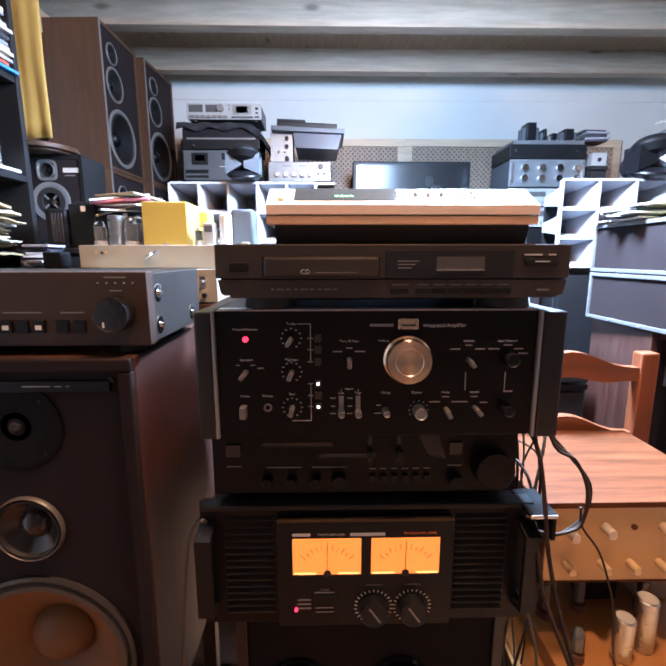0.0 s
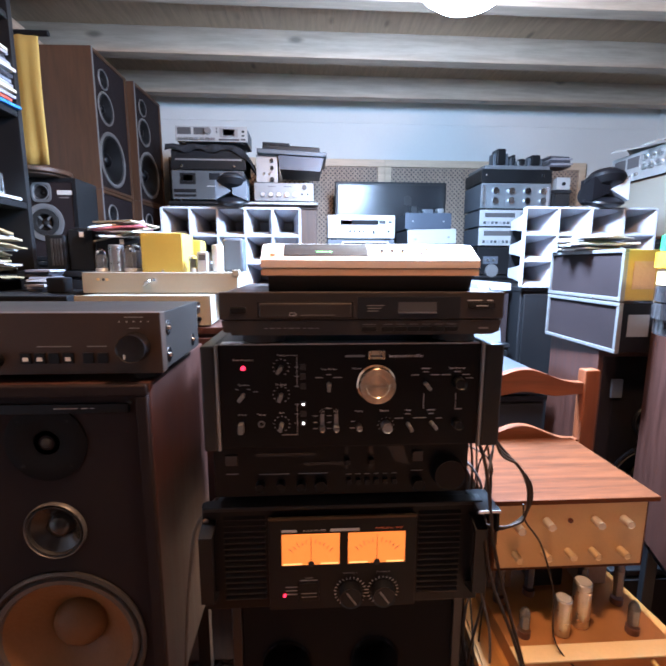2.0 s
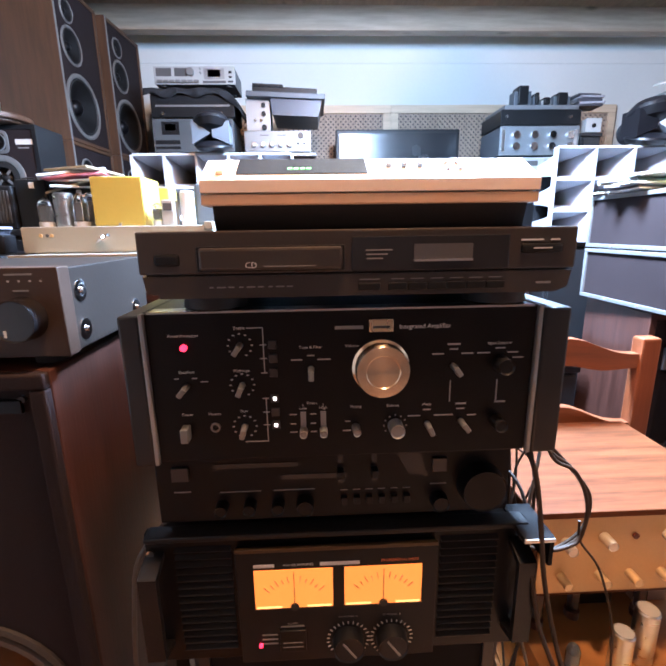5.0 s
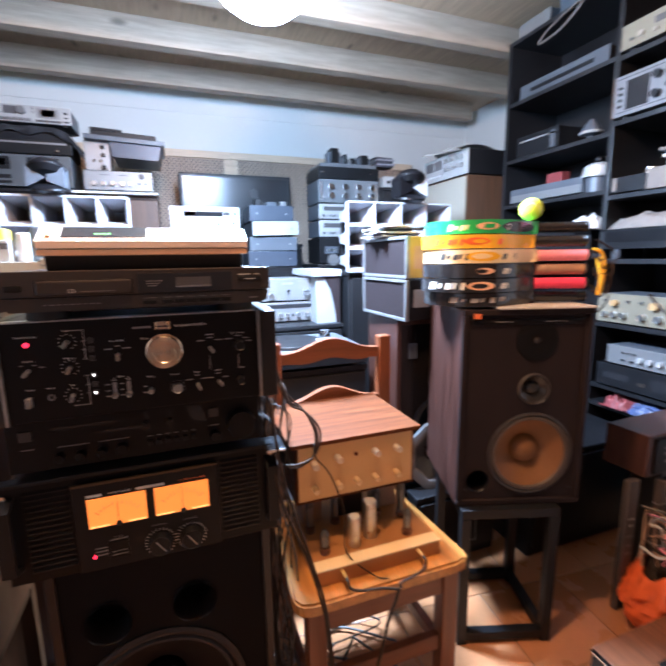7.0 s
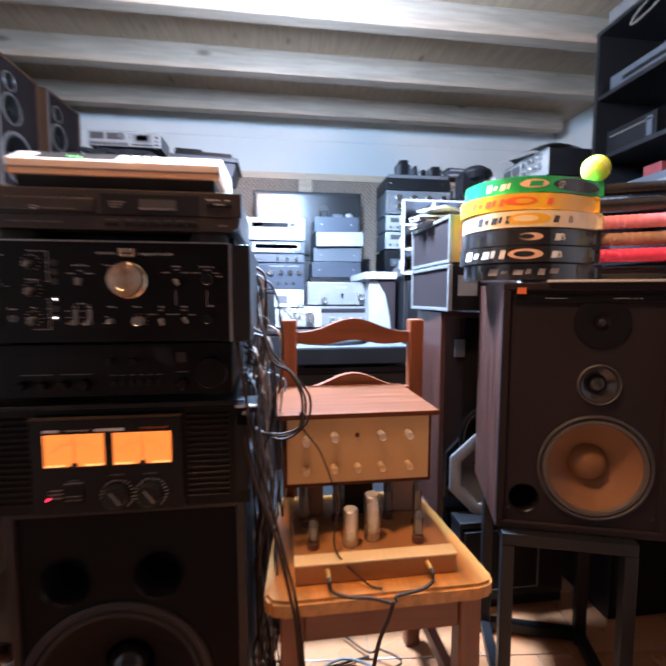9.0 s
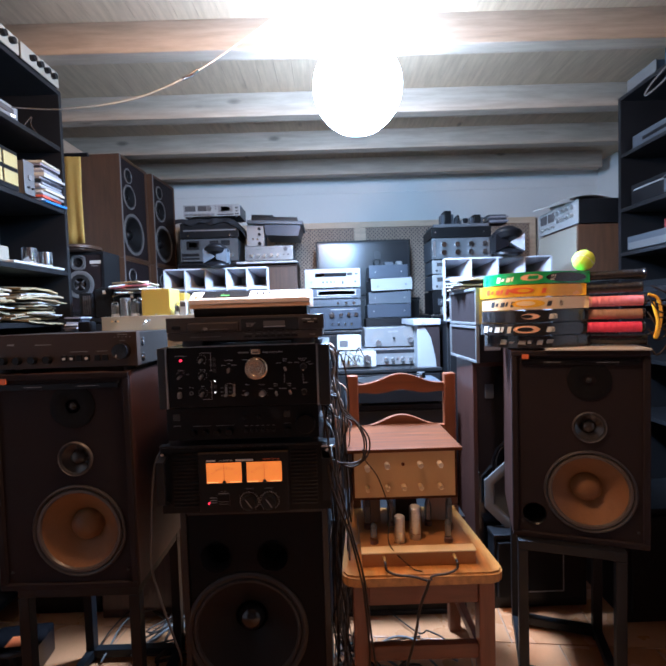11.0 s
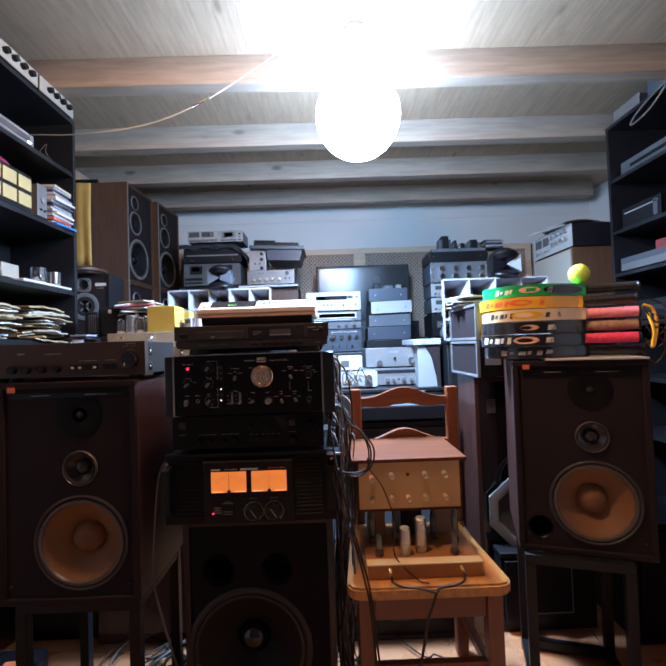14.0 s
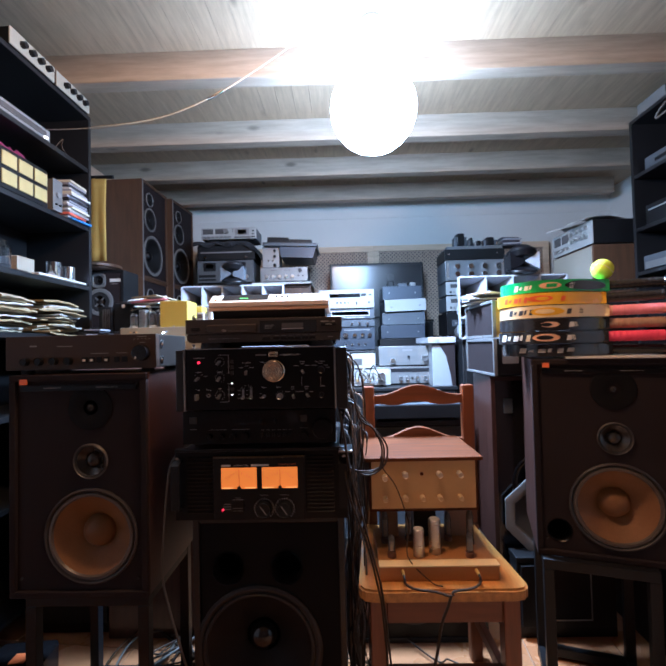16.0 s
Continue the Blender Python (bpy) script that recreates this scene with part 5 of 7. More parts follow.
# tape decks and amplifier at the back
unit("cassette_deck", "dark grey cassette deck with a window and meters", "cassette deck", 0.46, 0.28, 0.185, pose(-0.868, 2.79, 1.622), SLATE, material("gunmetal_face", (0.10, 0.105, 0.11), 0.4, 0.3),
     [("d", 0.10, 0.135, 0.10, 0.07, BLACK), ("d", 0.10, 0.14, 0.06, 0.035, WHITEPAPER), ("d", 0.10, 0.14, 0.035, 0.014, SMOKE), ("b", 0.08, 0.06, 0.14, 0.022, BLACK), ("b", 0.08, 0.03, 0.14, 0.014, BLACK), ("d", 0.27, 0.15, 0.07, 0.04, SMOKE), ("d", 0.36, 0.15, 0.07, 0.04, SMOKE), ("k", 0.40, 0.05, 0.018, 0.02, ALU), ("k", 0.35, 0.05, 0.012, 0.02, ALU), ("l", 0.30, 0.09, 0.16, 0.004, LETTER)])
bu = unit("black_deck", "black component with two chrome pulls under a cloth", "hi-fi component", 0.47, 0.30, 0.125, pose(-0.868, 2.795, 1.808), BLACK, BLACK,
          [("d", 0.235, 0.068, 0.42, 0.010, DIMSILVER), ("k", 0.07, 0.025, 0.008, 0.02, CHROME), ("k", 0.40, 0.025, 0.008, 0.02, CHROME), ("d", 0.235, 0.10, 0.4, 0.03, SMOKE)])
cl2 = Mesh()
rr = []
for j, (y, z) in enumerate(((2.775, 1.925), (2.78, 1.955), (2.80, 1.968), (2.95, 1.97), (3.10, 1.968), (3.115, 1.93))):
    rr.append([cl2.bm.verts.new((-0.90 + 0.58 * i / 24, y + 0.01 * math.sin(i * 1.3 + j), z + (0.012 * math.sin(i * 0.9 + 2 * j) if j < 2 else 0.002 * math.sin(i)) - (0.16 * max(0, (i - 18) / 6) ** 1.6))) for i in range(25)])
for a, b in zip(rr, rr[1:]):
    for i in range(24):
        cl2.bm.faces.new((a[i], a[i + 1], b[i + 1], b[i]))
co = solid("cover_cloth", cl2, BLACKCLOTH, "black cloth draped over the component", "cloth")
co.modifiers.new("thickness", "SOLIDIFY").thickness = 0.004
sd = unit("silver_cassette_deck", "silver cassette deck with two meters and cassette window", "cassette deck", 0.452, 0.25, 0.100, pose(-0.835, 2.80, 1.979), SLATE, WHITEMETAL,
          [("d", 0.055, 0.07, 0.085, 0.042, LCD), ("d", 0.15, 0.07, 0.07, 0.042, LCD), ("k", 0.205, 0.07, 0.022, 0.016, SILVER), ("d", 0.335, 0.062, 0.115, 0.055, DIMSILVER), ("d", 0.335, 0.064, 0.07, 0.036, SMOKE), ("d", 0.335, 0.066, 0.05, 0.018, SLATE), ("b", 0.425, 0.07, 0.018, 0.012, BLACK), ("b", 0.425, 0.045, 0.018, 0.008, BLACK), ("b", 0.425, 0.022, 0.03, 0.010, LCD), ("k", 0.26, 0.085, 0.005, 0.01, SILVER), ("k", 0.26, 0.065, 0.005, 0.01, SILVER), ("d", 0.335, 0.02, 0.13, 0.012, LCD)])
for k in range(7):
    plate(sd, 0.03 + 0.034 * k, 0.022, 0.028, 0.014, SILVER, 0, 0.012, "key", 0.001)

solid("white_board", Mesh().box(0, 0.47, 0, 0.36, 0, 0.015, 0.002), WHITEPAPER, "white board under the silver amplifier", "board", pose(-0.405, 2.69, 1.589))
unit("silver_amplifier", "dull silver amplifier with five knobs and a dial", "amplifier", 0.373, 0.28, 0.118, pose(-0.336, 2.70, 1.604), SLATE, SILVER,
     [("k", 0.055, 0.045, 0.014, 0.02, ALU), ("k", 0.105, 0.045, 0.014, 0.02, ALU), ("k", 0.155, 0.045, 0.014, 0.02, ALU), ("k", 0.205, 0.045, 0.014, 0.02, ALU), ("k", 0.255, 0.045, 0.014, 0.02, ALU), ("k", 0.315, 0.092, 0.016, 0.012, LCD), ("b", 0.30, 0.05, 0.012, 0.010, BLACK), ("b", 0.335, 0.05, 0.012, 0.010, BLACK), ("l", 0.11, 0.095, 0.05, 0.004, DARKLETTER), ("l", 0.21, 0.095, 0.05, 0.004, DARKLETTER)])
unit("grey_meter_box", "small grey box with knobs under the turntable", "test box", 0.135, 0.2, 0.174, pose(-0.325, 2.74, 1.7225), SLATE, DIMSILVER, [("k", 0.10, 0.14, 0.012, 0.015, BLACK), ("k", 0.10, 0.095, 0.012, 0.015, BLACK), ("k", 0.05, 0.06, 0.008, 0.012, CHROME), ("k", 0.085, 0.06, 0.008, 0.012, CHROME), ("k", 0.10, 0.025, 0.014, 0.015, BLACK)])
tt = thing("covered_turntable", "black turntable with closed lid lying on boxes", "turntable", pose(-0.315, 2.69, 1.8975, 0, 2.5, 0))
part("lower_body", Mesh().prism([(0.145, -0.085), (0.40, -0.085), (0.42, 0.0), (0.13, 0.0)], 0.02, 0.34, "y"), BLUEBOX, tt)
part("plinth", Mesh().box(0, 0.435, 0, 0.36, 0, 0.028, 0.004), SLATE, tt)
part("lid", Mesh().box(0.03, 0.39, 0.03, 0.34, 0.0285, 0.062, 0.006), BLACK, tt)
part("lid_step", Mesh().box(0.03, 0.20, 0.04, 0.33, 0.0625, 0.078, 0.004), BLACK, tt)

# television
tv = thing("television", "dark flat television standing before the lattice", "television", pose(0.2, 3.13, 1.302))
part("bezel", Mesh().box(0, 0.83, 0, 0.05, 0.03, 0.515, 0.006), BLACK, tv)
part("screen", Mesh().box(0.025, 0.805, -0.001, 0.002, 0.06, 0.49), SCREEN, tv)
part("foot", Mesh().box(0.25, 0.58, -0.06, 0.12, 0, 0.012, 0.004), BLACK, tv)
part("neck", Mesh().box(0.37, 0.46, 0.01, 0.04, 0.012, 0.06), BLACK, tv)

# middle stack: white tuner over dark units
unit("blue_amplifier", "dark blue amplifier with four chrome knobs", "amplifier", 0.425, 0.27, 0.178, pose(0.125, 2.64, 1.0505), BLUEBOX, BLUEBOX, [("k", 0.20, 0.12, 0.022, 0.02, CHROME), ("k", 0.27, 0.12, 0.016, 0.02, CHROME), ("k", 0.33, 0.12, 0.016, 0.02, CHROME), ("k", 0.385, 0.12, 0.016, 0.02, CHROME), ("k", 0.20, 0.05, 0.008, 0.015, CHROME), ("k", 0.25, 0.05, 0.008, 0.015, CHROME), ("k", 0.30, 0.05, 0.008, 0.015, CHROME), ("k", 0.35, 0.05, 0.008, 0.015, CHROME), ("l", 0.29, 0.16, 0.2, 0.003, LETTER)])
unit("dark_preamplifier", "dark preamplifier with a row of small knobs", "preamplifier", 0.425, 0.26, 0.060, pose(0.125, 2.64, 1.229), BLUEBOX, SLATE, [("k", 0.25, 0.03, 0.010, 0.015, CHROME), ("k", 0.31, 0.03, 0.010, 0.015, CHROME), ("k", 0.37, 0.03, 0.013, 0.015, CHROME), ("s", 0.08, 0.03, 0.004, 0.015, CHROME), ("s", 0.11, 0.03, 0.004, 0.015, CHROME), ("s", 0.14, 0.03, 0.004, 0.015, CHROME)])
unit("dark_tuner", "slim dark tuner with a silver window frame", "tuner", 0.425, 0.26, 0.082, pose(0.125, 2.64, 1.2895), BLUEBOX, SLATE, [("d", 0.24, 0.05, 0.30, 0.042, ALU), ("d", 0.24, 0.05, 0.28, 0.030, SMOKE), ("l", 0.2, 0.018, 0.3, 0.004, ALU)])
unit("white_tuner", "bright white tuner with display strip and buttons", "tuner", 0.425, 0.25, 0.150, pose(0.125, 2.63, 1.372), WHITEMETAL, WHITEMETAL, [("d", 0.20, 0.105, 0.24, 0.03, SMOKE), ("d", 0.12, 0.105, 0.06, 0.022, ORANGE), ("d", 0.345, 0.108, 0.04, 0.022, LCD), ("b", 0.395, 0.108, 0.02, 0.012, DARKLETTER), ("b", 0.14, 0.05, 0.012, 0.014, DARKLETTER), ("b", 0.17, 0.05, 0.012, 0.014, DARKLETTER), ("b", 0.20, 0.05, 0.012, 0.014, DARKLETTER), ("b", 0.225, 0.05, 0.008, 0.014, DARKLETTER), ("b", 0.29, 0.045, 0.012, 0.022, DARKLETTER), ("k", 0.385, 0.05, 0.007, 0.012, DARKLETTER), ("k", 0.05, 0.05, 0.009, 0.012, DIMSILVER)])
# slate boxes with a silver-fronted one
unit("black_turntable", "flat black turntable with clutter on top", "turntable", 0.36, 0.3, 0.085, pose(0.585, 2.62, 1.0505), BLACK, BLACK, [("d", 0.18, 0.04, 0.3, 0.02, SMOKE)])
for z, h, w, x, mt, lb in ((1.136, 0.105, 0.335, 0.60, BLUEBOX, "slate blue box with two silver screws"), (1.2415, 0.095, 0.325, 0.612, SLATE, "slate grey metal box in a stack"), (1.4365, 0.105, 0.30, 0.618, BLUEBOX, "dark slate box on top of the stack")):
    unit("metal_box", lb, "metal box", w, 0.3, h, pose(x, 2.645, z), mt, mt, [("k", 0.05, h * 0.5, 0.006, 0.004, DIMSILVER), ("k", w - 0.05, h * 0.5, 0.006, 0.004, DIMSILVER)], group="slate boxes", feet=0.004)
unit("silver_front_box", "box with bright silver front and two screws", "metal box", 0.318, 0.3, 0.095, pose(0.63, 2.61, 1.338, 0, -1.5, 3), SLATE, WHITEMETAL, [("k", 0.05, 0.035, 0.008, 0.005, DIMSILVER), ("k", 0.268, 0.045, 0.008, 0.005, DIMSILVER)], feet=0.004)
for x, w, h, mt in ((0.665, 0.05, 0.05, BLACK), (0.745, 0.07, 0.03, SLATE), (0.84, 0.045, 0.035, SILVER)):
    solid("small_gadget", Mesh().box(0, w, 0, 0.06, 0, h, 0.008), mt, "small dark gadget on the slate box", "gadget", pose(x, 2.70, 1.5425), group="small gadgets")
# receivers and mixer on the desk
unit("lower_silver_amplifier", "slim silver amplifier with knobs and dark dial", "amplifier", 0.335, 0.3, 0.11, pose(0.50, 1.98, 0.846), SLATE, SILVER, [("d", 0.20, 0.088, 0.25, 0.022, SMOKE), ("k", 0.15, 0.04, 0.012, 0.015, ALU), ("k", 0.19, 0.04, 0.010, 0.015, ALU), ("k", 0.25, 0.04, 0.012, 0.015, ALU), ("k", 0.30, 0.04, 0.012, 0.015, ALU), ("b", 0.22, 0.04, 0.01, 0.01, BLACK)])
unit("silver_receiver", "silver receiver with two meters and round knobs", "receiver", 0.32, 0.32, 0.125, pose(0.522, 1.99, 0.957), DIMSILVER, SILVER, [("d", 0.085, 0.085, 0.065, 0.045, RIM), ("d", 0.27, 0.09, 0.06, 0.045, RIM), ("k", 0.085, 0.035, 0.016, 0.02, ALU), ("k", 0.28, 0.05, 0.018, 0.02, ALU), ("k", 0.18, 0.06, 0.007, 0.01, BLACK), ("l", 0.175, 0.10, 0.06, 0.012, DIMSILVER)])
unit("white_mixer", "white control unit with one large knob and cables", "mixer", 0.225, 0.22, 0.10, pose(0.355, 1.90, 0.846), WHITEMETAL, WHITEMETAL, [("k", 0.17, 0.06, 0.024, 0.025, ALU), ("k", 0.03, 0.04, 0.010, 0.01, BRASS), ("k", 0.06, 0.04, 0.010, 0.01, BRASS), ("k", 0.10, 0.04, 0.010, 0.01, BRASS), ("s", 0.09, 0.08, 0.003, 0.01, CHROME), ("s", 0.12, 0.08, 0.003, 0.01, CHROME)])
unit("white_meter", "small white unit with an analogue meter", "meter", 0.145, 0.18, 0.095, pose(0.35, 1.95, 0.947), WHITEMETAL, WHITEMETAL, [("d", 0.04, 0.045, 0.05, 0.04, LCD), ("b", 0.10, 0.045, 0.03, 0.03, WHITEPAPER)])
random.seed(11)
for k in range(7):
    x = 0.37 + 0.018 * k
    h = random.uniform(0.02, 0.07)
    solid("patch_cable", Mesh().tube([(x, 1.885, 0.885), (x + random.uniform(-0.02, 0.03), 1.86, 0.90 + h), (x + random.uniform(0, 0.07), 1.85, 0.905 + h * 0.7), (x + random.uniform(0.02, 0.12), 1.845, 0.875)], 0.0035), (CABLEGREY, CABLE, BEIGE)[k % 3], "thin patch cable looping at the mixer", "cable", group="patch cables")

# turntable behind the chair
tn = thing("turntable", "black turntable with grey top and tonearm behind the chair", "turntable", pose(0.40, 1.345, 0.7365))
part("plinth", Mesh().box(0, 0.475, 0, 0.40, 0.012, 0.075, 0.004), BLACK, tn)
part("top_plate", Mesh().box(0.004, 0.471, 0.004, 0.396, 0.0755, 0.0785, 0.001), SLATE, tn)
part("platter", Mesh().cyl((0.19, 0.20, 0.0785), 0.15, 0.014, "z", 48, 0.148, 0.002), BLACK, tn)
part("tonearm", Mesh().tube([(0.30, 0.12, 0.105), (0.38, 0.24, 0.108), (0.40, 0.34, 0.105)], 0.004), CHROME, tn)
part("arm_base", Mesh().cyl((0.395, 0.32, 0.0785), 0.028, 0.03, "z", 24, 0.022), CHROME, tn)
part("headshell", Mesh().box(0.285, 0.312, 0.095, 0.128, 0.095, 0.108, 0.002), WHITEMETAL, tn)
for x in (0.04, 0.43):
    for y in (0.04, 0.36):
        part("foot", Mesh().cyl((x, y, 0), 0.02, 0.0125, "z", 18), RUBBER, tn)

# white cabinet with a slab top
wt = thing("white_cabinet", "pale grey cabinet with white slab top", "cabinet", pose(0.805, 1.86, 0.0))
part("body", Mesh().box(0.02, 0.145, 0.02, 0.40, FLOOR, 1.095, 0.003), material("pale_grey_laminate", (0.24, 0.25, 0.26), 0.5, var=0.08), wt)
part("slab", Mesh().box(-0.005, 0.155, 0.0, 0.42, 1.095, 1.13, 0.003), HORNWHITE, wt)
knob(wt, 0.05, 1.112, 0.006, 0.006, DIMSILVER)
# flat black panel painted in for the shade inside the open white horn
part("side_curve", Mesh().prism([(0.06, 1.09), (0.15, 1.09), (0.15, 0.60), (0.142, 0.75), (0.125, 0.90), (0.10, 1.02)], 0.012, 0.0195, "y"), BAFFLE, wt)

# framed grille loudspeakers facing sideways, on a dark wooden floor loudspeaker
for z, lb in ((0.958, "black grille loudspeaker in light grey frame, standing sideways"), (1.112, "black grille loudspeaker in light grey frame with yellow end")):
    t = thing("framed_loudspeaker", lb, "loudspeaker", pose(0.90, 1.435, z, 0, 0, -90), group="framed grille loudspeakers")
    w, h, e = 0.372, 0.150, 0.011
    part("body", Mesh().box(0.004, w - 0.004, 0.006, 0.13, 0.002, h - 0.002, 0.002), OLDGOLD if z > 1 else PANEL, t)
    # upper: brown gauge; lower: silver plate imitating reflections on the gloss black end
    part("end_window", Mesh().box(w - 0.0055, w - 0.0025, 0.03, 0.095, 0.035 if z > 1 else 0.05, 0.115), BROWNTAPE if z > 1 else DIMSILVER, t)
    part("grille", Mesh().box(e, w - e, 0.002, 0.008, e, h - e), BAFFLE, t)
    for q in ((0, w, 0, e), (0, w, h - e, h), (0, e, e, h - e), (w - e, w, e, h - e)):
        part("frame_strip", Mesh().box(q[0], q[1], -0.004, 0.010, q[2], q[3], 0.0015), SILVER, t)
    for k in range(2):
        part("frame_screw", Mesh().cyl((0.12 + 0.13 * k, -0.004, e / 2), 0.004, -0.003, "y", 10), DIMSILVER, t)
fw = thing("floor_loudspeaker", "dark brown wooden floor loudspeaker with black front", "loudspeaker", pose(0.905, 1.14, FLOOR, 0, 0, -4))
cabinet(fw, 0.34, 0.30, 0.952 - FLOOR, [(0.19, 0.77, 0.055), (0.19, 0.57, 0.11)], WALNUT, GLOSSBLACK, 0.004)
driver(fw, 0.19, 0.77, 0.052, 0.004, DARKCONE, PANEL, PANEL, 0.3, 0.1, "midrange_driver")
driver(fw, 0.19, 0.57, 0.105, 0.004, DARKCONE, PANEL, PANEL, 0.3, 0.1, "woofer")
part("name_plate", Mesh().box(0.05, 0.085, -0.003, 0.005, 0.85, 0.91, 0.002), SLATE, fw)
lb = block("low_box", "low dark box with thin silver trim on the tiles", "box", 0.95, 1.33, 1.035, 1.12, 0, 0.262, BLACK)
part("trim_strip", Mesh().box(0.272, 0.277, -0.002, 0.001, 0.075, 0.27, 0.0008), DIMSILVER, lb, "thin silver trim")
part("trim_strip", Mesh().box(0.10, 0.272, -0.002, 0.001, 0.075, 0.080, 0.0008), DIMSILVER, lb, "thin silver trim")
block("low_cabinet", "black low cabinet standing by the shelving", "cabinet", 1.42, 2.03, 0.93, 1.22, 0, 0.40, BLACK)
block("low_box", "tall black box beside the equipment box", "box", -0.98, -0.665, 1.09, 1.40, 0, 1.128, BLACK)
random.seed(17)
for k in range(9):
    solid("disc_case", Mesh().box(-0.037, 0.037, -0.045, 0.045, 0, 0.0072, 0.0008), CASES[(5, 1, 1, 5, 0, 1, 5, 5, 1)[k]], "plastic disc case in a leaning pile", "disc case", pose(-0.850 + random.uniform(-0.006, 0.006), 1.33 + random.uniform(-0.008, 0.008), 1.1285 + 0.0076 * k, 0, 0, random.uniform(-14, 14)), group="leaning pile of cases")
lc = thing("loose_drive_unit", "loose loudspeaker drive unit with white octagonal frame", "loudspeaker driver", pose(1.075, 1.085, 0.40, 0, 0, -12))
part("frame", Mesh().lathe([(0.150, 0.012), (0.150, 0.0), (0.125, -0.003), (0.112, 0.0), (0.105, 0.012)], (0, 0, 0), "y", 8).turned(Matrix.Rotation(radians(22.5), 4, "Y")), SILVER, lc)
part("cone", Mesh().lathe([(0.112, 0.002), (0.09, 0.02), (0.04, 0.045)], (0, 0, 0), "y", 32), SLATE, lc)
part("dust_cap", Mesh().ball((0, 0.042, 0), 0.04, 20, 0.9), DIMSILVER, lc)

# right rack
unit("rack_component", "dark component with pale round dials at the rack's foot", "hi-fi component", 0.46, 0.3, 0.185, pose(1.112, 2.675, 1.147), BLACK, BLACK, [("d", 0.09, 0.10, 0.10, 0.05, SLATE), ("k", 0.07, 0.10, 0.010, 0.006, ALU), ("k", 0.11, 0.10, 0.010, 0.006, ALU), ("k", 0.10, 0.03, 0.045, 0.01, SILVER), ("k", 0.30, 0.06, 0.045, 0.01, DIMSILVER)])
for z, h in ((1.334, 0.122), (1.458, 0.110)):
    unit("white_tape_unit", "small white-fronted unit with dark display and three knobs", "tape unit", 0.45, 0.28, h, pose(1.112, 2.672, z), SLATE, WHITEMETAL, [("d", 0.135, h * 0.7, 0.20, h * 0.26, LCD), ("d", 0.34, h * 0.62, 0.14, h * 0.5, DIMSILVER), ("l", 0.31, h * 0.3, 0.03, h * 0.1, DARKLETTER)] + [("b", 0.035 + 0.026 * k, h * 0.26, 0.016, h * 0.14, (DARKLETTER, DIMSILVER, SLATE)[k % 3]) for k in range(9)], group="white tape units")
unit("eight_knob_amplifier", "dull silver amplifier with two rows of chrome knobs", "amplifier", 0.462, 0.3, 0.165, pose(1.112, 2.67, 1.5695), SLATE, material("grey_face", (0.20, 0.21, 0.22), 0.4, 0.4), [("k", 0.09 + 0.105 * k, zz, 0.022, 0.02, CHROME) for k in range(4) for zz in (0.055, 0.115)] + [("d", 0.02, 0.085, 0.018, 0.12, ALU), ("d", 0.442, 0.085, 0.018, 0.12, ALU)])
unit("low_black_unit", "low black unit with two chrome studs on the rack", "hi-fi component", 0.462, 0.30, 0.084, pose(1.11, 2.668, 1.7355), BLACK, BLACK, [("k", 0.03, 0.045, 0.007, 0.008, CHROME), ("k", 0.40, 0.045, 0.007, 0.008, CHROME)], feet=0.004)
solid("grey_board", Mesh().box(0, 0.43, 0, 0.28, 0, 0.0235, 0.003), DULLFACE, "pale grey board lying on the low black unit", "board", pose(1.13, 2.675, 1.8205))
for x, w, h, mt in ((1.20, 0.10, 0.11, SLATE), (1.315, 0.035, 0.075, SLATE), (1.36, 0.06, 0.05, DIMSILVER), (1.43, 0.10, 0.075, SLATE)):
    t = thing("transformer_block", "small grey transformer block on the rack", "transformer", pose(x, 2.72, 1.845), group="small transformers")
    part("core", Mesh().box(0, w, 0, 0.07, 0, h * 0.75, 0.004), mt, t)
    part("winding", Mesh().box(w * 0.2, w * 0.8, -0.012, 0.08, 0.01, h, 0.008), BLACK, t)
random.seed(3)
for k in range(6):
    solid("disc_case", Mesh().box(0, 0.14, 0, 0.125, 0, 0.011, 0.001), CASES[(5, 1, 5, 5, 1, 5)[k]], "dark plastic case in a small pile", "case", pose(1.575 + random.uniform(-0.01, 0.01), 2.70 + random.uniform(-0.01, 0.01), 1.845 + 0.0115 * k, 0, 0, random.uniform(-8, 8)), group="dark cases")
block("side_box", "dark box beside the rack with pale fittings", "box", 1.60, 1.72, 2.68, 2.9, 1.147, 1.70, BLACKWOOD)
unit("pale_gadget", "small pale box with round button", "gadget", 0.09, 0.1, 0.075, pose(1.615, 2.68, 1.7015), WHITEMETAL, WHITEMETAL, [("k", 0.045, 0.035, 0.012, 0.005, BLACK)], feet=0)

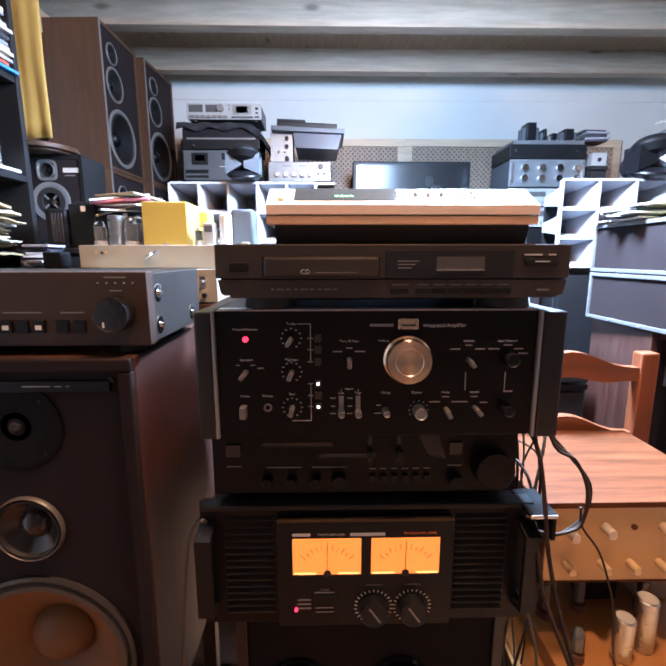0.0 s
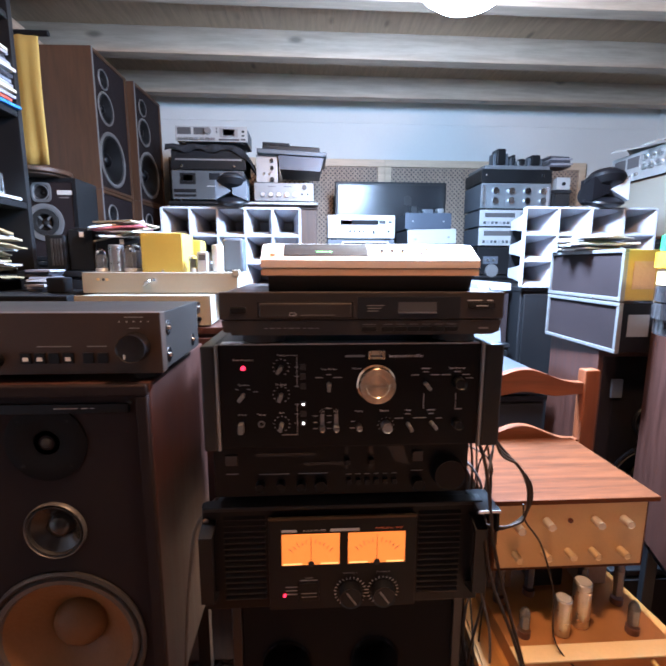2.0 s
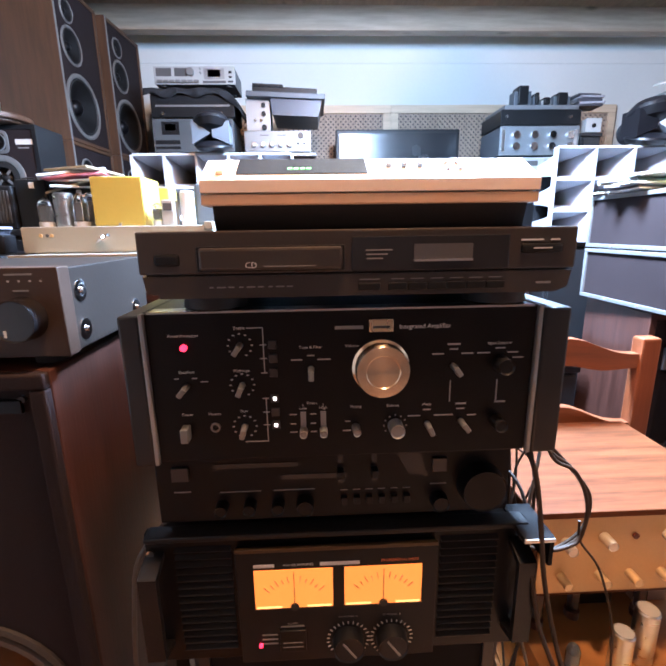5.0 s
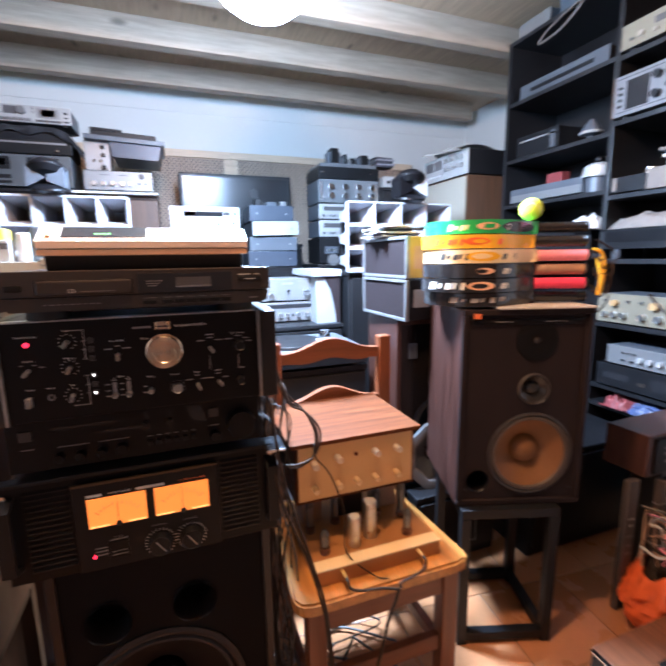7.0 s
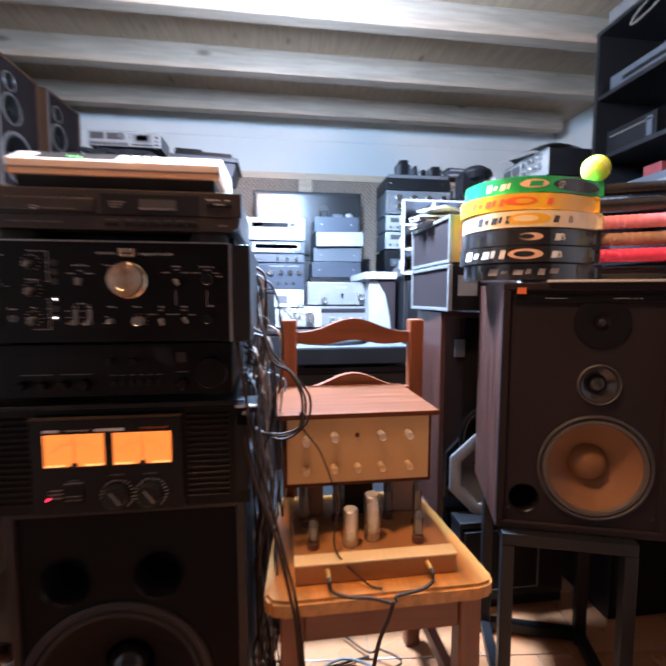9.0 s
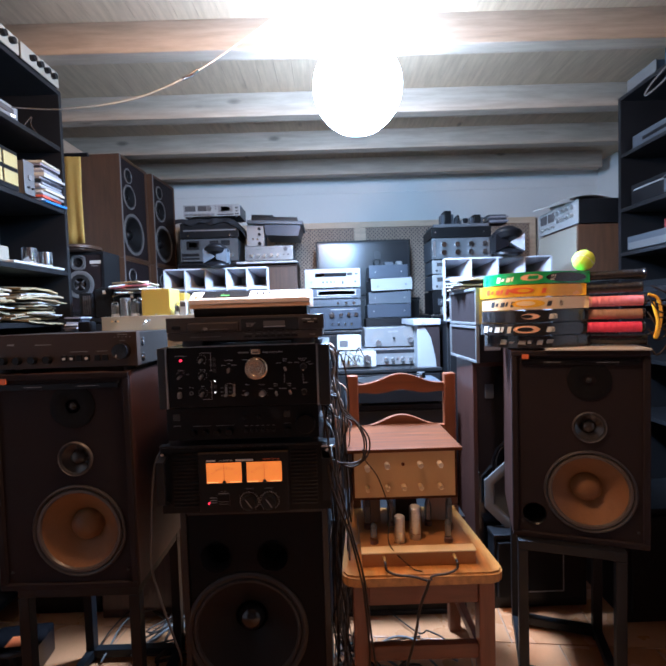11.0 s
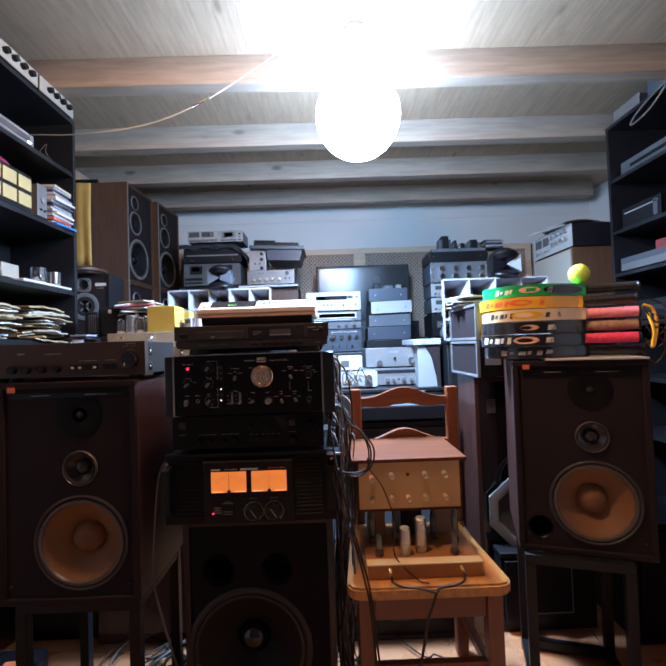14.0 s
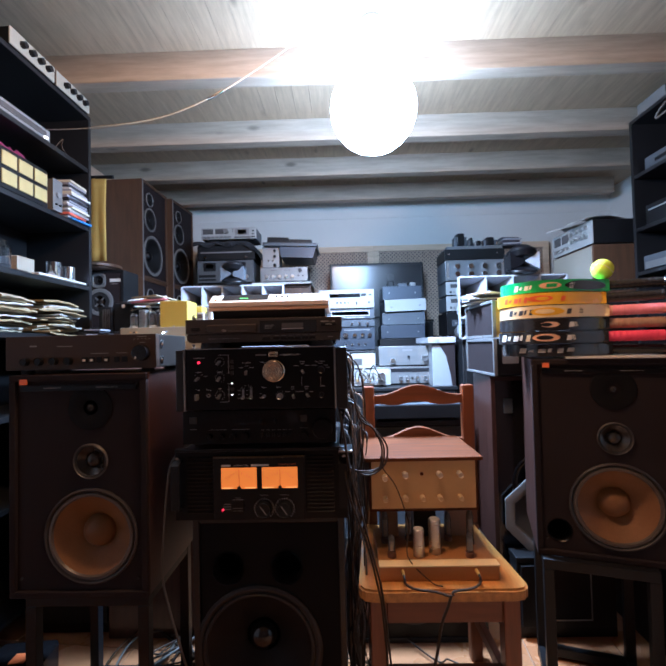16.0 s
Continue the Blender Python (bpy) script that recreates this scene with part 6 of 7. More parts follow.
# receiver on cream-fronted cabinet, facing sideways
block("corner_plinth", "dark plinth under the cream-fronted cabinet", "plinth", 1.90, 2.35, 2.04, 2.52, 0, 1.355, BLACKWOOD)
cc = thing("cream_cabinet", "brown cabinet with cream front under a receiver", "cabinet", pose(1.875, 2.545, 1.357, 0, 0, -90))
part("body", Mesh().box(0, 0.50, 0.006, 0.42, 0, 0.333, 0.003), BROWNWOOD, cc)
part("front", Mesh().box(0.012, 0.488, 0, 0.006, 0.012, 0.325, 0.001), BEIGE, cc)
ra = unit("sideways_receiver", "silver receiver with many knobs under loose papers", "receiver", 0.50, 0.36, 0.16, pose(1.885, 2.55, 1.692, 0, 0, -90), BLACK, WHITEMETAL, [("d", 0.07, 0.11, 0.09, 0.06, LCD), ("d", 0.175, 0.11, 0.09, 0.06, LCD)] + [("k", 0.27 + 0.055 * k, zz, 0.016, 0.02, ALU) for k in range(4) for zz in (0.07, 0.12)] + [("k", 0.06 + 0.05 * k, 0.04, 0.010, 0.015, ALU) for k in range(4)])
for k, (x, y, r) in enumerate(((1.965, 2.15, 12), (2.03, 2.28, -18), (1.955, 2.40, 30))):
    me = Mesh()
    n = 8
    g = [[me.bm.verts.new((-0.15 + 0.3 * i / n, -0.105 + 0.21 * j / n, 0.045 * math.sin(3.1 * i / n) * (0.4 + 0.6 * j / n))) for j in range(n + 1)] for i in range(n + 1)]
    for i in range(n):
        for j in range(n):
            me.bm.faces.new((g[i][j], g[i + 1][j], g[i + 1][j + 1], g[i][j + 1]))
    o = solid("loose_sheet", me, WHITEPAPER, "curled white sheet of paper on the receiver", "paper", pose(x, y, 1.853 + 0.004 * k, 0, 0, r), group="loose sheets")
    o.modifiers.new("thickness", "SOLIDIFY").thickness = 0.0008
# papers on top of the framed loudspeakers
random.seed(9)
for k in range(8):
    solid("loose_paper", Mesh().box(-0.09, 0.09, -0.06, 0.06, 0, 0.005, 0.001), (WHITEPAPER, PAPER, CASES[1])[k % 3], "loose papers piled on the framed loudspeaker", "papers", pose(0.965 + random.uniform(-0.02, 0.02), 1.27 + random.uniform(-0.06, 0.1), 1.2635 + 0.006 * k, random.uniform(-2, 2), random.uniform(-2, 2), random.uniform(0, 180)), group="loose papers")


# ---- tall black shelves along the sides ----
DARKRED = material("dark_red_carton", (0.17, 0.03, 0.03), 0.5, var=0.3, scale=20)

def shelving(name, label, front, back, y0, y1, ztop, uprights, boards):
    """Shelves whose front edge runs along y at x = front; boards: (y0, y1, heights)."""
    t = thing(name, label, "shelf", pose(0, 0, 0))
    x0, x1 = min(front, back), max(front, back)
    for y in uprights:
        part("upright", Mesh().box(x0, x1, y - 0.011, y + 0.011, FLOOR, ztop - 0.022, 0.002), BLACKWOOD, t)
    part("top_board", Mesh().box(x0, x1, y0 - 0.011, y1 + 0.011, ztop - 0.022, ztop, 0.002), BLACKWOOD, t)
    for a, b, zs in boards:
        for z in zs:
            part("shelf_board", Mesh().box(x0 + 0.003, x1 - 0.003, a + 0.011, b - 0.011, z - 0.022, z, 0.002), BLACKWOOD, t)
    s = 1 if back > front else -1
    part("back_board", Mesh().box(back, back + s * 0.008, y0 - 0.011, y1 + 0.011, FLOOR, ztop), BLACKWOOD, t)
    return t


shelving("tall_shelf", "tall black shelving packed with hi-fi gear", 2.07, 2.45, 0.45, 1.94, 2.405, (0.45, 1.255, 1.94),
         [(1.255, 1.94, (2.07, 1.75, 1.49, 1.19, 0.87, 0.55, 0.08)), (0.45, 1.255, (2.06, 1.785, 1.46, 1.165, 0.862, 0.555, 0.46, 0.08))])
shelving("tall_shelf", "tall black shelving with papers, cups and disc cases", -1.0, -1.33, 0.40, 1.535, 2.325, (0.40, 1.535),
         [(0.40, 1.535, (2.045, 1.738, 1.43, 1.178, 0.85, 0.5, 0.08))])


def east(y, z, x=2.058):
    """A front that faces west, its left end at y."""
    return pose(x, y, z, 0, 0, -90)


def west(y, z, x=-0.99):
    """A front that faces east, its left end at y."""
    return pose(x, y, z, 0, 0, 90)


unit("cream_tuner", "cream-fronted tuner with long dark dial on shelf", "tuner", 0.41, 0.26, 0.108, east(1.235, 2.061), SLATE, AGEDCREAM,
     [("d", 0.25, 0.072, 0.22, 0.026, LCD), ("k", 0.05, 0.04, 0.006, 0.008, DARKLETTER), ("k", 0.09, 0.045, 0.012, 0.012, BEIGE), ("k", 0.15, 0.035, 0.008, 0.01, BEIGE), ("k", 0.22, 0.035, 0.008, 0.01, BEIGE), ("k", 0.29, 0.035, 0.008, 0.01, BEIGE), ("k", 0.36, 0.035, 0.008, 0.01, BROWNTAPE)])
po = unit("silver_preamplifier", "silver-fronted preamplifier with dark display and black knobs in wooden case", "preamplifier", 0.49, 0.28, 0.178, east(1.245, 1.7865), SLATE, DULLFACE,
          [("d", 0.105, 0.09, 0.10, 0.12, SMOKE), ("k", 0.19, 0.13, 0.017, 0.02, BLACK), ("k", 0.19, 0.055, 0.017, 0.02, BLACK), ("k", 0.245, 0.135, 0.011, 0.018, BLACK), ("k", 0.24, 0.075, 0.011, 0.018, BLACK), ("k", 0.285, 0.14, 0.011, 0.018, BLACK), ("k", 0.28, 0.07, 0.011, 0.018, BLACK), ("k", 0.33, 0.15, 0.011, 0.018, BLACK), ("k", 0.33, 0.09, 0.011, 0.018, BLACK),
           ("k", 0.40, 0.10, 0.007, 0.01, BLACK), ("k", 0.40, 0.075, 0.007, 0.01, BLACK), ("k", 0.40, 0.05, 0.007, 0.01, BLACK), ("d", 0.395, 0.145, 0.008, 0.03, DARKLETTER)] + [("k", 0.03, 0.05 + 0.025 * k, 0.006, 0.008, BLACK) for k in range(4)], sides=BROWNWOOD)
part("inner_frame", Mesh().box(0.012, 0.478, -0.001, 0.002, 0.022, 0.026), DARKLETTER, po)
part("inner_frame", Mesh().box(0.012, 0.478, -0.001, 0.002, 0.162, 0.166), DARKLETTER, po)
# clutter on the shelf below
unit("grey_drive", "small dark unit with grey edge on shelf", "small unit", 0.15, 0.2, 0.07, east(1.215, 1.461), BLACK, BLACK, [("d", 0.01, 0.04, 0.016, 0.06, GREYCLOTH)], feet=0.003)
gb = thing("grey_tray", "grey plastic tray full of odds and ends", "tray", east(1.06, 1.461))
part("bottom", Mesh().box(0, 0.46, 0, 0.24, 0, 0.006), GREYCLOTH, gb)
part("front_wall", Mesh().box(0, 0.46, 0, 0.006, 0.006, 0.085, 0.002), GREYCLOTH, gb)
part("side_wall", Mesh().box(0, 0.006, 0.006, 0.24, 0.006, 0.085, 0.002), GREYCLOTH, gb)
part("side_wall", Mesh().box(0.454, 0.46, 0.006, 0.24, 0.006, 0.085, 0.002), GREYCLOTH, gb)
part("back_wall", Mesh().box(0.006, 0.454, 0.234, 0.24, 0.006, 0.085, 0.002), GREYCLOTH, gb)
random.seed(21)
solid("white_carton", Mesh().box(-0.02, 0.02, 0, 0.09, 0, 0.11, 0.002), WHITEPAPER, "narrow white carton leaning in the tray", "carton", pose(2.11, 0.80, 1.50, 24, 0, 0))
solid("brown_carton", Mesh().prism([(0, 0), (0.13, 0), (0.11, 0.06), (0.06, 0.15), (0.04, 0.10)], 0, 0.05, "x"), PAPER, "torn brown carton standing in the tray", "carton", pose(2.09, 0.62, 1.47))
for k in range(6):
    solid("tape_case", Mesh().box(0, 0.14, 0, 0.15, 0, 0.018, 0.002), (RUBBER, PAPER, CASES[5], GREYCLOTH)[k % 4], "flat case in a low stack on the shelf", "case", pose(2.075 + 0.004 * (k % 3), 0.463 + 0.006 * (k % 2), 1.4615 + 0.0185 * k, 0, 0, 2 * (k % 3)), group="stacked cases")
for k in range(5):
    solid("thin_book", Mesh().box(-0.08, 0.08, -0.11, 0.11, 0, 0.012, 0.001), (PAPER, DARKRED, WHITEPAPER, BLACK, GREYCLOTH)[k], "thin worn book lying across the tray", "book", pose(2.18, 0.90 + 0.012 * k, 1.55 + 0.0135 * k, 4 * (k % 2) + 5, 0, 4 * k), group="thin books")
for k in range(14):
    sz = (random.uniform(0.05, 0.11), random.uniform(0.04, 0.08), random.uniform(0.012, 0.025))
    solid("tape_case", Mesh().box(-sz[0] / 2, sz[0] / 2, -sz[1] / 2, sz[1] / 2, -sz[2] / 2, sz[2] / 2, 0.002), (CASES + [PAPER, BROWNTAPE])[k % 8], "tape case thrown in a grey tray", "case", pose(2.10 + random.uniform(0, 0.12), 0.66 + 0.026 * k, 1.545 + random.uniform(0, 0.05), random.uniform(-25, 25), random.uniform(-25, 25), random.uniform(0, 180)), group="odds and ends")
solid("glass_jar", Mesh().lathe([(0, 0), (0.03, 0), (0.032, 0.02), (0.032, 0.075), (0.026, 0.085), (0.026, 0.095), (0, 0.095)], (0, 0, 0), "z", 24), CHROME, "shiny metal jar beside the tray", "jar", pose(2.11, 1.08, 1.545 - 0.083))
# black low case with folded cloths on it
lcse = unit("low_black_case", "low black case with glass-like feet on shelf", "case", 0.72, 0.3, 0.135, east(1.235, 1.166), BLACK, BLACK, [("d", 0.36, 0.10, 0.7, 0.05, PANEL)], feet=0.045)
for x in (0.06, 0.40):
    part("glass_leg", Mesh().cyl((x, 0.02, 0.001), 0.016, 0.045, "z", 18), SLATE, lcse)



def heap(name, label, category, m, sx, sy, h, mat, seed, group=""):
    """A crumpled heap of cloth or plastic."""
    random.seed(seed)
    me = Mesh()
    me.angle = 75
    n = 30
    g = []
    for i in range(n + 1):
        row = []
        for j in range(n + 1):
            u, v = i / n * 2 - 1, j / n * 2 - 1
            r = max(0, 1 - (abs(u) ** 2.4 + abs(v) ** 2.4)) ** 0.45
            q = Vector((u * 2.1 + seed, v * 2.1, seed * 0.7))
            z = h * r * (0.72 + 0.5 * noise.noise(q * 1.4) + 0.22 * noise.noise(q * 3.7) + 0.16 * (1 - abs(noise.noise(q * 2.6)) * 2))
            row.append(me.bm.verts.new((u * sx / 2 * (1 + 0.12 * noise.noise(q * 2)), v * sy / 2 * (1 + 0.12 * noise.noise(q * 2 + Vector((5, 0, 0)))), max(0.0, z))))
        g.append(row)
    for i in range(n):
        for j in range(n):
            me.bm.faces.new((g[i][j], g[i + 1][j], g[i + 1][j + 1], g[i][j + 1]))
    return solid(name, me, mat, label, category, m, group)


heap("folded_cloth", "crumpled grey-beige cloth on the black case", "cloth", pose(2.15, 1.03, 1.302), 0.2, 0.46, 0.07, GREYCLOTH, 3)
heap("folded_cloth", "crumpled beige cloth beside the longer one", "cloth", pose(2.17, 0.78, 1.302), 0.2, 0.24, 0.085, GREYCLOTH, 8)
heap("plastic_wrap", "crumpled white plastic hanging off the far bay", "plastic wrap", pose(2.11, 1.36, 1.312), 0.14, 0.16, 0.07, WHITEPAPER, 23)
heap("pink_cloth", "crumpled pink cloth hanging over the shelf", "cloth", pose(2.06, 0.61, 1.302), 0.14, 0.2, 0.13, PINKCLOTH, 4)
heap("plastic_wrap", "crumpled white plastic on the case", "plastic wrap", pose(2.13, 1.17, 1.302), 0.10, 0.12, 0.05, WHITEPAPER, 14)
unit("cream_amplifier", "cream valve-era amplifier with eight knobs", "amplifier", 0.415, 0.25, 0.142, east(1.232, 0.863), SLATE, AGEDCREAM,
     [("k", 0.09, 0.10, 0.015, 0.02, BRASS), ("k", 0.27, 0.10, 0.018, 0.02, BRASS), ("k", 0.045, 0.045, 0.013, 0.02, ALU), ("k", 0.09, 0.045, 0.013, 0.02, ALU), ("k", 0.135, 0.045, 0.013, 0.02, ALU), ("k", 0.22, 0.045, 0.015, 0.02, ALU), ("k", 0.29, 0.045, 0.015, 0.02, ALU), ("k", 0.345, 0.045, 0.015, 0.02, ALU), ("k", 0.04, 0.11, 0.006, 0.01, DARKLETTER), ("k", 0.15, 0.11, 0.006, 0.01, DARKLETTER), ("k", 0.21, 0.11, 0.006, 0.01, DARKLETTER), ("k", 0.35, 0.11, 0.006, 0.01, DARKLETTER)])
ob2 = thing("orange_box", "orange cardboard box with pale emblem and blue base", "box", east(0.745, 0.863, 2.05))
part("upper_carton", Mesh().box(0, 0.15, 0, 0.12, 0.035, 0.165, 0.002), ORANGE, ob2)
part("lower_carton", Mesh().box(0, 0.15, 0, 0.12, 0, 0.0345, 0.002), BLUECLOTH, ob2)
part("emblem", Mesh().cyl((0.065, 0.0, 0.118), 0.02, -0.001, "y", 24), DIMLETTER, ob2)
for k, (z, w) in enumerate(((0.084, 0.07), (0.07, 0.06), (0.024, 0.11), (0.012, 0.11))):
    bar(ob2, 0.07, z, w, 0.007, LETTER)
solid("glass_bottle", Mesh().lathe([(0, 0), (0.022, 0), (0.024, 0.05), (0.016, 0.085), (0.01, 0.11), (0, 0.11)], (0, 0, 0), "z", 22), CHROME, "small shiny bottle beside the cream amplifier", "bottle", pose(2.10, 0.785, 0.8625))
unit("black_component", "black component under a silver amplifier", "hi-fi component", 0.46, 0.28, 0.115, east(1.205, 0.556), BLACK, BLACK, [("d", 0.10, 0.06, 0.12, 0.03, SMOKE), ("b", 0.22, 0.05, 0.03, 0.015, CHARCOAL), ("d", 0.34, 0.06, 0.16, 0.05, SMOKE)])
unit("shelf_silver_amplifier", "silver amplifier with white push buttons and knobs", "amplifier", 0.45, 0.27, 0.095, east(1.16, 0.6715), SLATE, SILVER,
     [("k", 0.16 + 0.042 * k, 0.045, 0.012, 0.015, WHITEMETAL) for k in range(4)] + [("k", 0.35, 0.065, 0.014, 0.015, ALU), ("k", 0.35, 0.03, 0.014, 0.015, ALU), ("k", 0.41, 0.035, 0.010, 0.015, ALU), ("b", 0.08, 0.065, 0.012, 0.010, CHROME), ("b", 0.105, 0.065, 0.012, 0.010, CHROME), ("b", 0.13, 0.065, 0.012, 0.010, CHROME), ("b", 0.08, 0.03, 0.02, 0.010, CHROME), ("b", 0.12, 0.03, 0.02, 0.010, CHROME)])
heap("crumpled_packet", "crumpled red packet lying on the shelf", "packet", pose(2.12, 1.10, 0.4605), 0.14, 0.15, 0.06, DARKRED, 6)
heap("crumpled_packet", "crumpled blue packet lying on the shelf", "packet", pose(2.12, 0.96, 0.4605), 0.14, 0.2, 0.055, BLUECLOTH, 7)
# the far bay
unit("dark_case", "dark case standing on top of shelving", "case", 0.30, 0.2, 0.10, east(1.62, 2.406, 2.09), SLATE, SLATE, feet=0)
unit("dark_case", "pale grey case standing on top of shelving", "case", 0.22, 0.2, 0.075, east(1.90, 2.406, 2.09), SLATE, GREYCLOTH, feet=0)
solid("loose_cable", Mesh().tube([(2.07, 1.45, 2.407), (2.055, 1.48, 2.36), (2.05, 1.58, 2.31), (2.05, 1.70, 2.30), (2.05, 1.66, 2.34), (2.055, 1.50, 2.39), (2.08, 1.40, 2.409)], 0.006), CABLEGREY, "pale cable hanging from the shelf top", "cable")
unit("dark_slim_deck", "slim dark deck on the upper shelf", "deck", 0.56, 0.3, 0.09, east(1.90, 2.071, 2.12), BLACK, SLATE, [("d", 0.28, 0.05, 0.4, 0.02, BLACK)])
unit("round_top_set", "black set with rounded top and chrome trim", "radio", 0.30, 0.25, 0.12, east(1.88, 1.751, 2.10), BLACK, BLACK, [("d", 0.15, 0.09, 0.26, 0.008, CHROME), ("d", 0.26, 0.06, 0.03, 0.09, SLATE)])
ft = thing("funnel_lamp", "dark metal funnel with pale rim on shelf", "funnel", pose(2.14, 1.42, 1.7505))
part("bowl", Mesh().lathe([(0.012, 0), (0.014, 0.02), (0.045, 0.03), (0.05, 0.04), (0.03, 0.075), (0.012, 0.10), (0, 0.10)], (0, 0, 0), "z", 28), SLATE, ft)
part("rim", Mesh().lathe([(0.05, 0.030), (0.054, 0.036), (0.05, 0.042)], (0, 0, 0), "z", 28), WHITEMETAL, ft)
unit("silver_flat_deck", "flat deck with pale front edge on shelf", "deck", 0.50, 0.3, 0.085, east(1.90, 1.491, 2.09), SLATE, SLATE, [("d", 0.25, 0.03, 0.48, 0.04, SILVER), ("l", 0.06, 0.03, 0.05, 0.008, DARKLETTER)])
solid("small_box", Mesh().box(0, 0.06, 0, 0.10, 0, 0.055, 0.003), DARKRED, "small dark red carton on the flat deck", "carton", pose(2.12, 1.56, 1.5765))
bw = thing("white_bowl", "white bowl upside down on a dark can", "bowl", pose(2.14, 1.36, 1.4905))
part("can", Mesh().cyl((0, 0, 0), 0.052, 0.075, "z", 28), SLATE, bw)
part("bowl", Mesh().lathe([(0.068, 0.075), (0.07, 0.09), (0.062, 0.125), (0.04, 0.14), (0, 0.145)], (0, 0, 0), "z", 32), WHITEMETAL, bw)
part("knob", Mesh().ball((0, 0, 0.158), 0.018, 16), BLACK, bw)
unit("dark_deck", "dark component low on the far bay", "deck", 0.56, 0.3, 0.12, east(1.90, 1.191, 2.10), BLACK, BLACK, [("d", 0.28, 0.07, 0.4, 0.03, SMOKE)])

# left shelving
for k, (y, w) in enumerate(((0.985, 0.265), (1.262, 0.255))):
    unit("knobbed_panel_unit", "cream-fronted unit with four black knobs on top of shelf", "mixer", w, 0.2, 0.072, west(y, 2.326), BLACK, BEIGE, [("k", w * (0.25 + 0.19 * j), 0.036, 0.014, 0.018, BLACK) for j in range(4)], group="cream knobbed units", feet=0)
unit("flat_silver_unit", "flat dull silver unit on the upper shelf", "hi-fi component", 0.50, 0.22, 0.060, west(0.76, 2.046, -1.02), SLATE, DIMSILVER, [("d", 0.25, 0.035, 0.45, 0.025, LCD), ("b", 0.47, 0.02, 0.02, 0.008, LEDWHITE)])
solid("coiled_lead", Mesh().tube([(-1.05, 1.32, 2.05), (-1.03, 1.36, 2.12), (-1.04, 1.37, 2.09), (-1.03, 1.40, 2.055), (-1.06, 1.46, 2.05)], 0.003), CABLE, "thin dark lead on the shelf", "cable")
bx = thing("drawer_box", "black box with four cream labels", "drawer box", west(0.86, 1.739, -1.0))
part("body", Mesh().box(0, 0.36, 0.004, 0.22, 0, 0.165, 0.003), BLACK, bx)
for i in range(4):
    for j in range(2):
        part("label", Mesh().box(0.012 + 0.088 * i, 0.088 + 0.088 * i, 0, 0.005, 0.02 + 0.073 * j, 0.075 + 0.073 * j, 0.001), LABELYELLOW, bx)
heap("purple_bag", "crumpled dark purple bag on the black box", "bag", pose(-1.10, 1.04, 1.9045), 0.16, 0.30, 0.05, material("purple_plastic", (0.22, 0.03, 0.09), 0.35, var=0.3, scale=20), 12)
unit("small_silver_gadget", "narrow dull silver gadget with dial", "gadget", 0.065, 0.15, 0.145, west(1.235, 1.739), DIMSILVER, SILVER, [("k", 0.032, 0.075, 0.014, 0.006, DIMSILVER), ("k", 0.02, 0.03, 0.005, 0.006, BLACK), ("k", 0.045, 0.03, 0.005, 0.006, BLACK)], feet=0)
random.seed(2)
for k in range(18):
    cs2 = Mesh().box(0, 0.142, 0, 0.125, 0, 0.0102, 0.0008)
    solid("disc_case", cs2, CASES[(2, 0, 3, 1, 0, 4, 1, 0, 1, 5, 1, 0, 4, 1, 0, 5, 1, 4)[k]], "plastic disc case in a tall pile", "disc case", pose(-1.005 + random.uniform(-0.012, 0.01), 1.37 + random.uniform(-0.01, 0.012), 1.7385 + 0.0106 * k, 0, 0, 90 + random.uniform(-5, 5)), group="pile of disc cases")
for y, r, h in ((1.34, 0.032, 0.075), (1.445, 0.034, 0.07)):
    solid("steel_cup", Mesh().lathe([(0, 0), (r * 0.8, 0), (r, 0.01), (r, h), (r * 0.93, h), (r * 0.9, 0.012), (0, 0.01)], (0, 0, 0), "z", 28), CHROME, "shiny steel cup on a white tray", "cup", pose(-1.06, y, 1.4445), group="steel cups")
solid("white_tray", Mesh().box(-0.09, 0.07, -0.17, 0.17, 0, 0.012, 0.004), WHITEPAPER, "thin white tray on the shelf", "tray", pose(-1.07, 1.33, 1.4315))
solid("white_carton", Mesh().box(0, 0.08, 0, 0.10, 0, 0.06, 0.003), BEIGE, "small white carton on the shelf", "carton", pose(-1.13, 1.10, 1.4445))
for y, r, h in ((0.92, 0.05, 0.13), (1.03, 0.045, 0.12)):
    j = thing("glass_jar", "clear glass jar on the shelf", "jar", pose(-1.08, y, 1.4305), group="glass jars")
    part("glass", Mesh().lathe([(0, 0), (r, 0), (r * 1.05, 0.02), (r * 1.05, h * 0.75), (r * 0.7, h * 0.9), (r * 0.72, h), (r * 0.66, h), (r * 0.64, h * 0.9), (r * 0.98, h * 0.73), (r * 0.98, 0.022), (0, 0.008)], (0, 0, 0), "z", 28), CLEAR, j)
    part("contents", Mesh().cyl((0, 0, 0.01), r * 0.9, h * 0.35, "z", 24), SLATE, j)
random.seed(31)
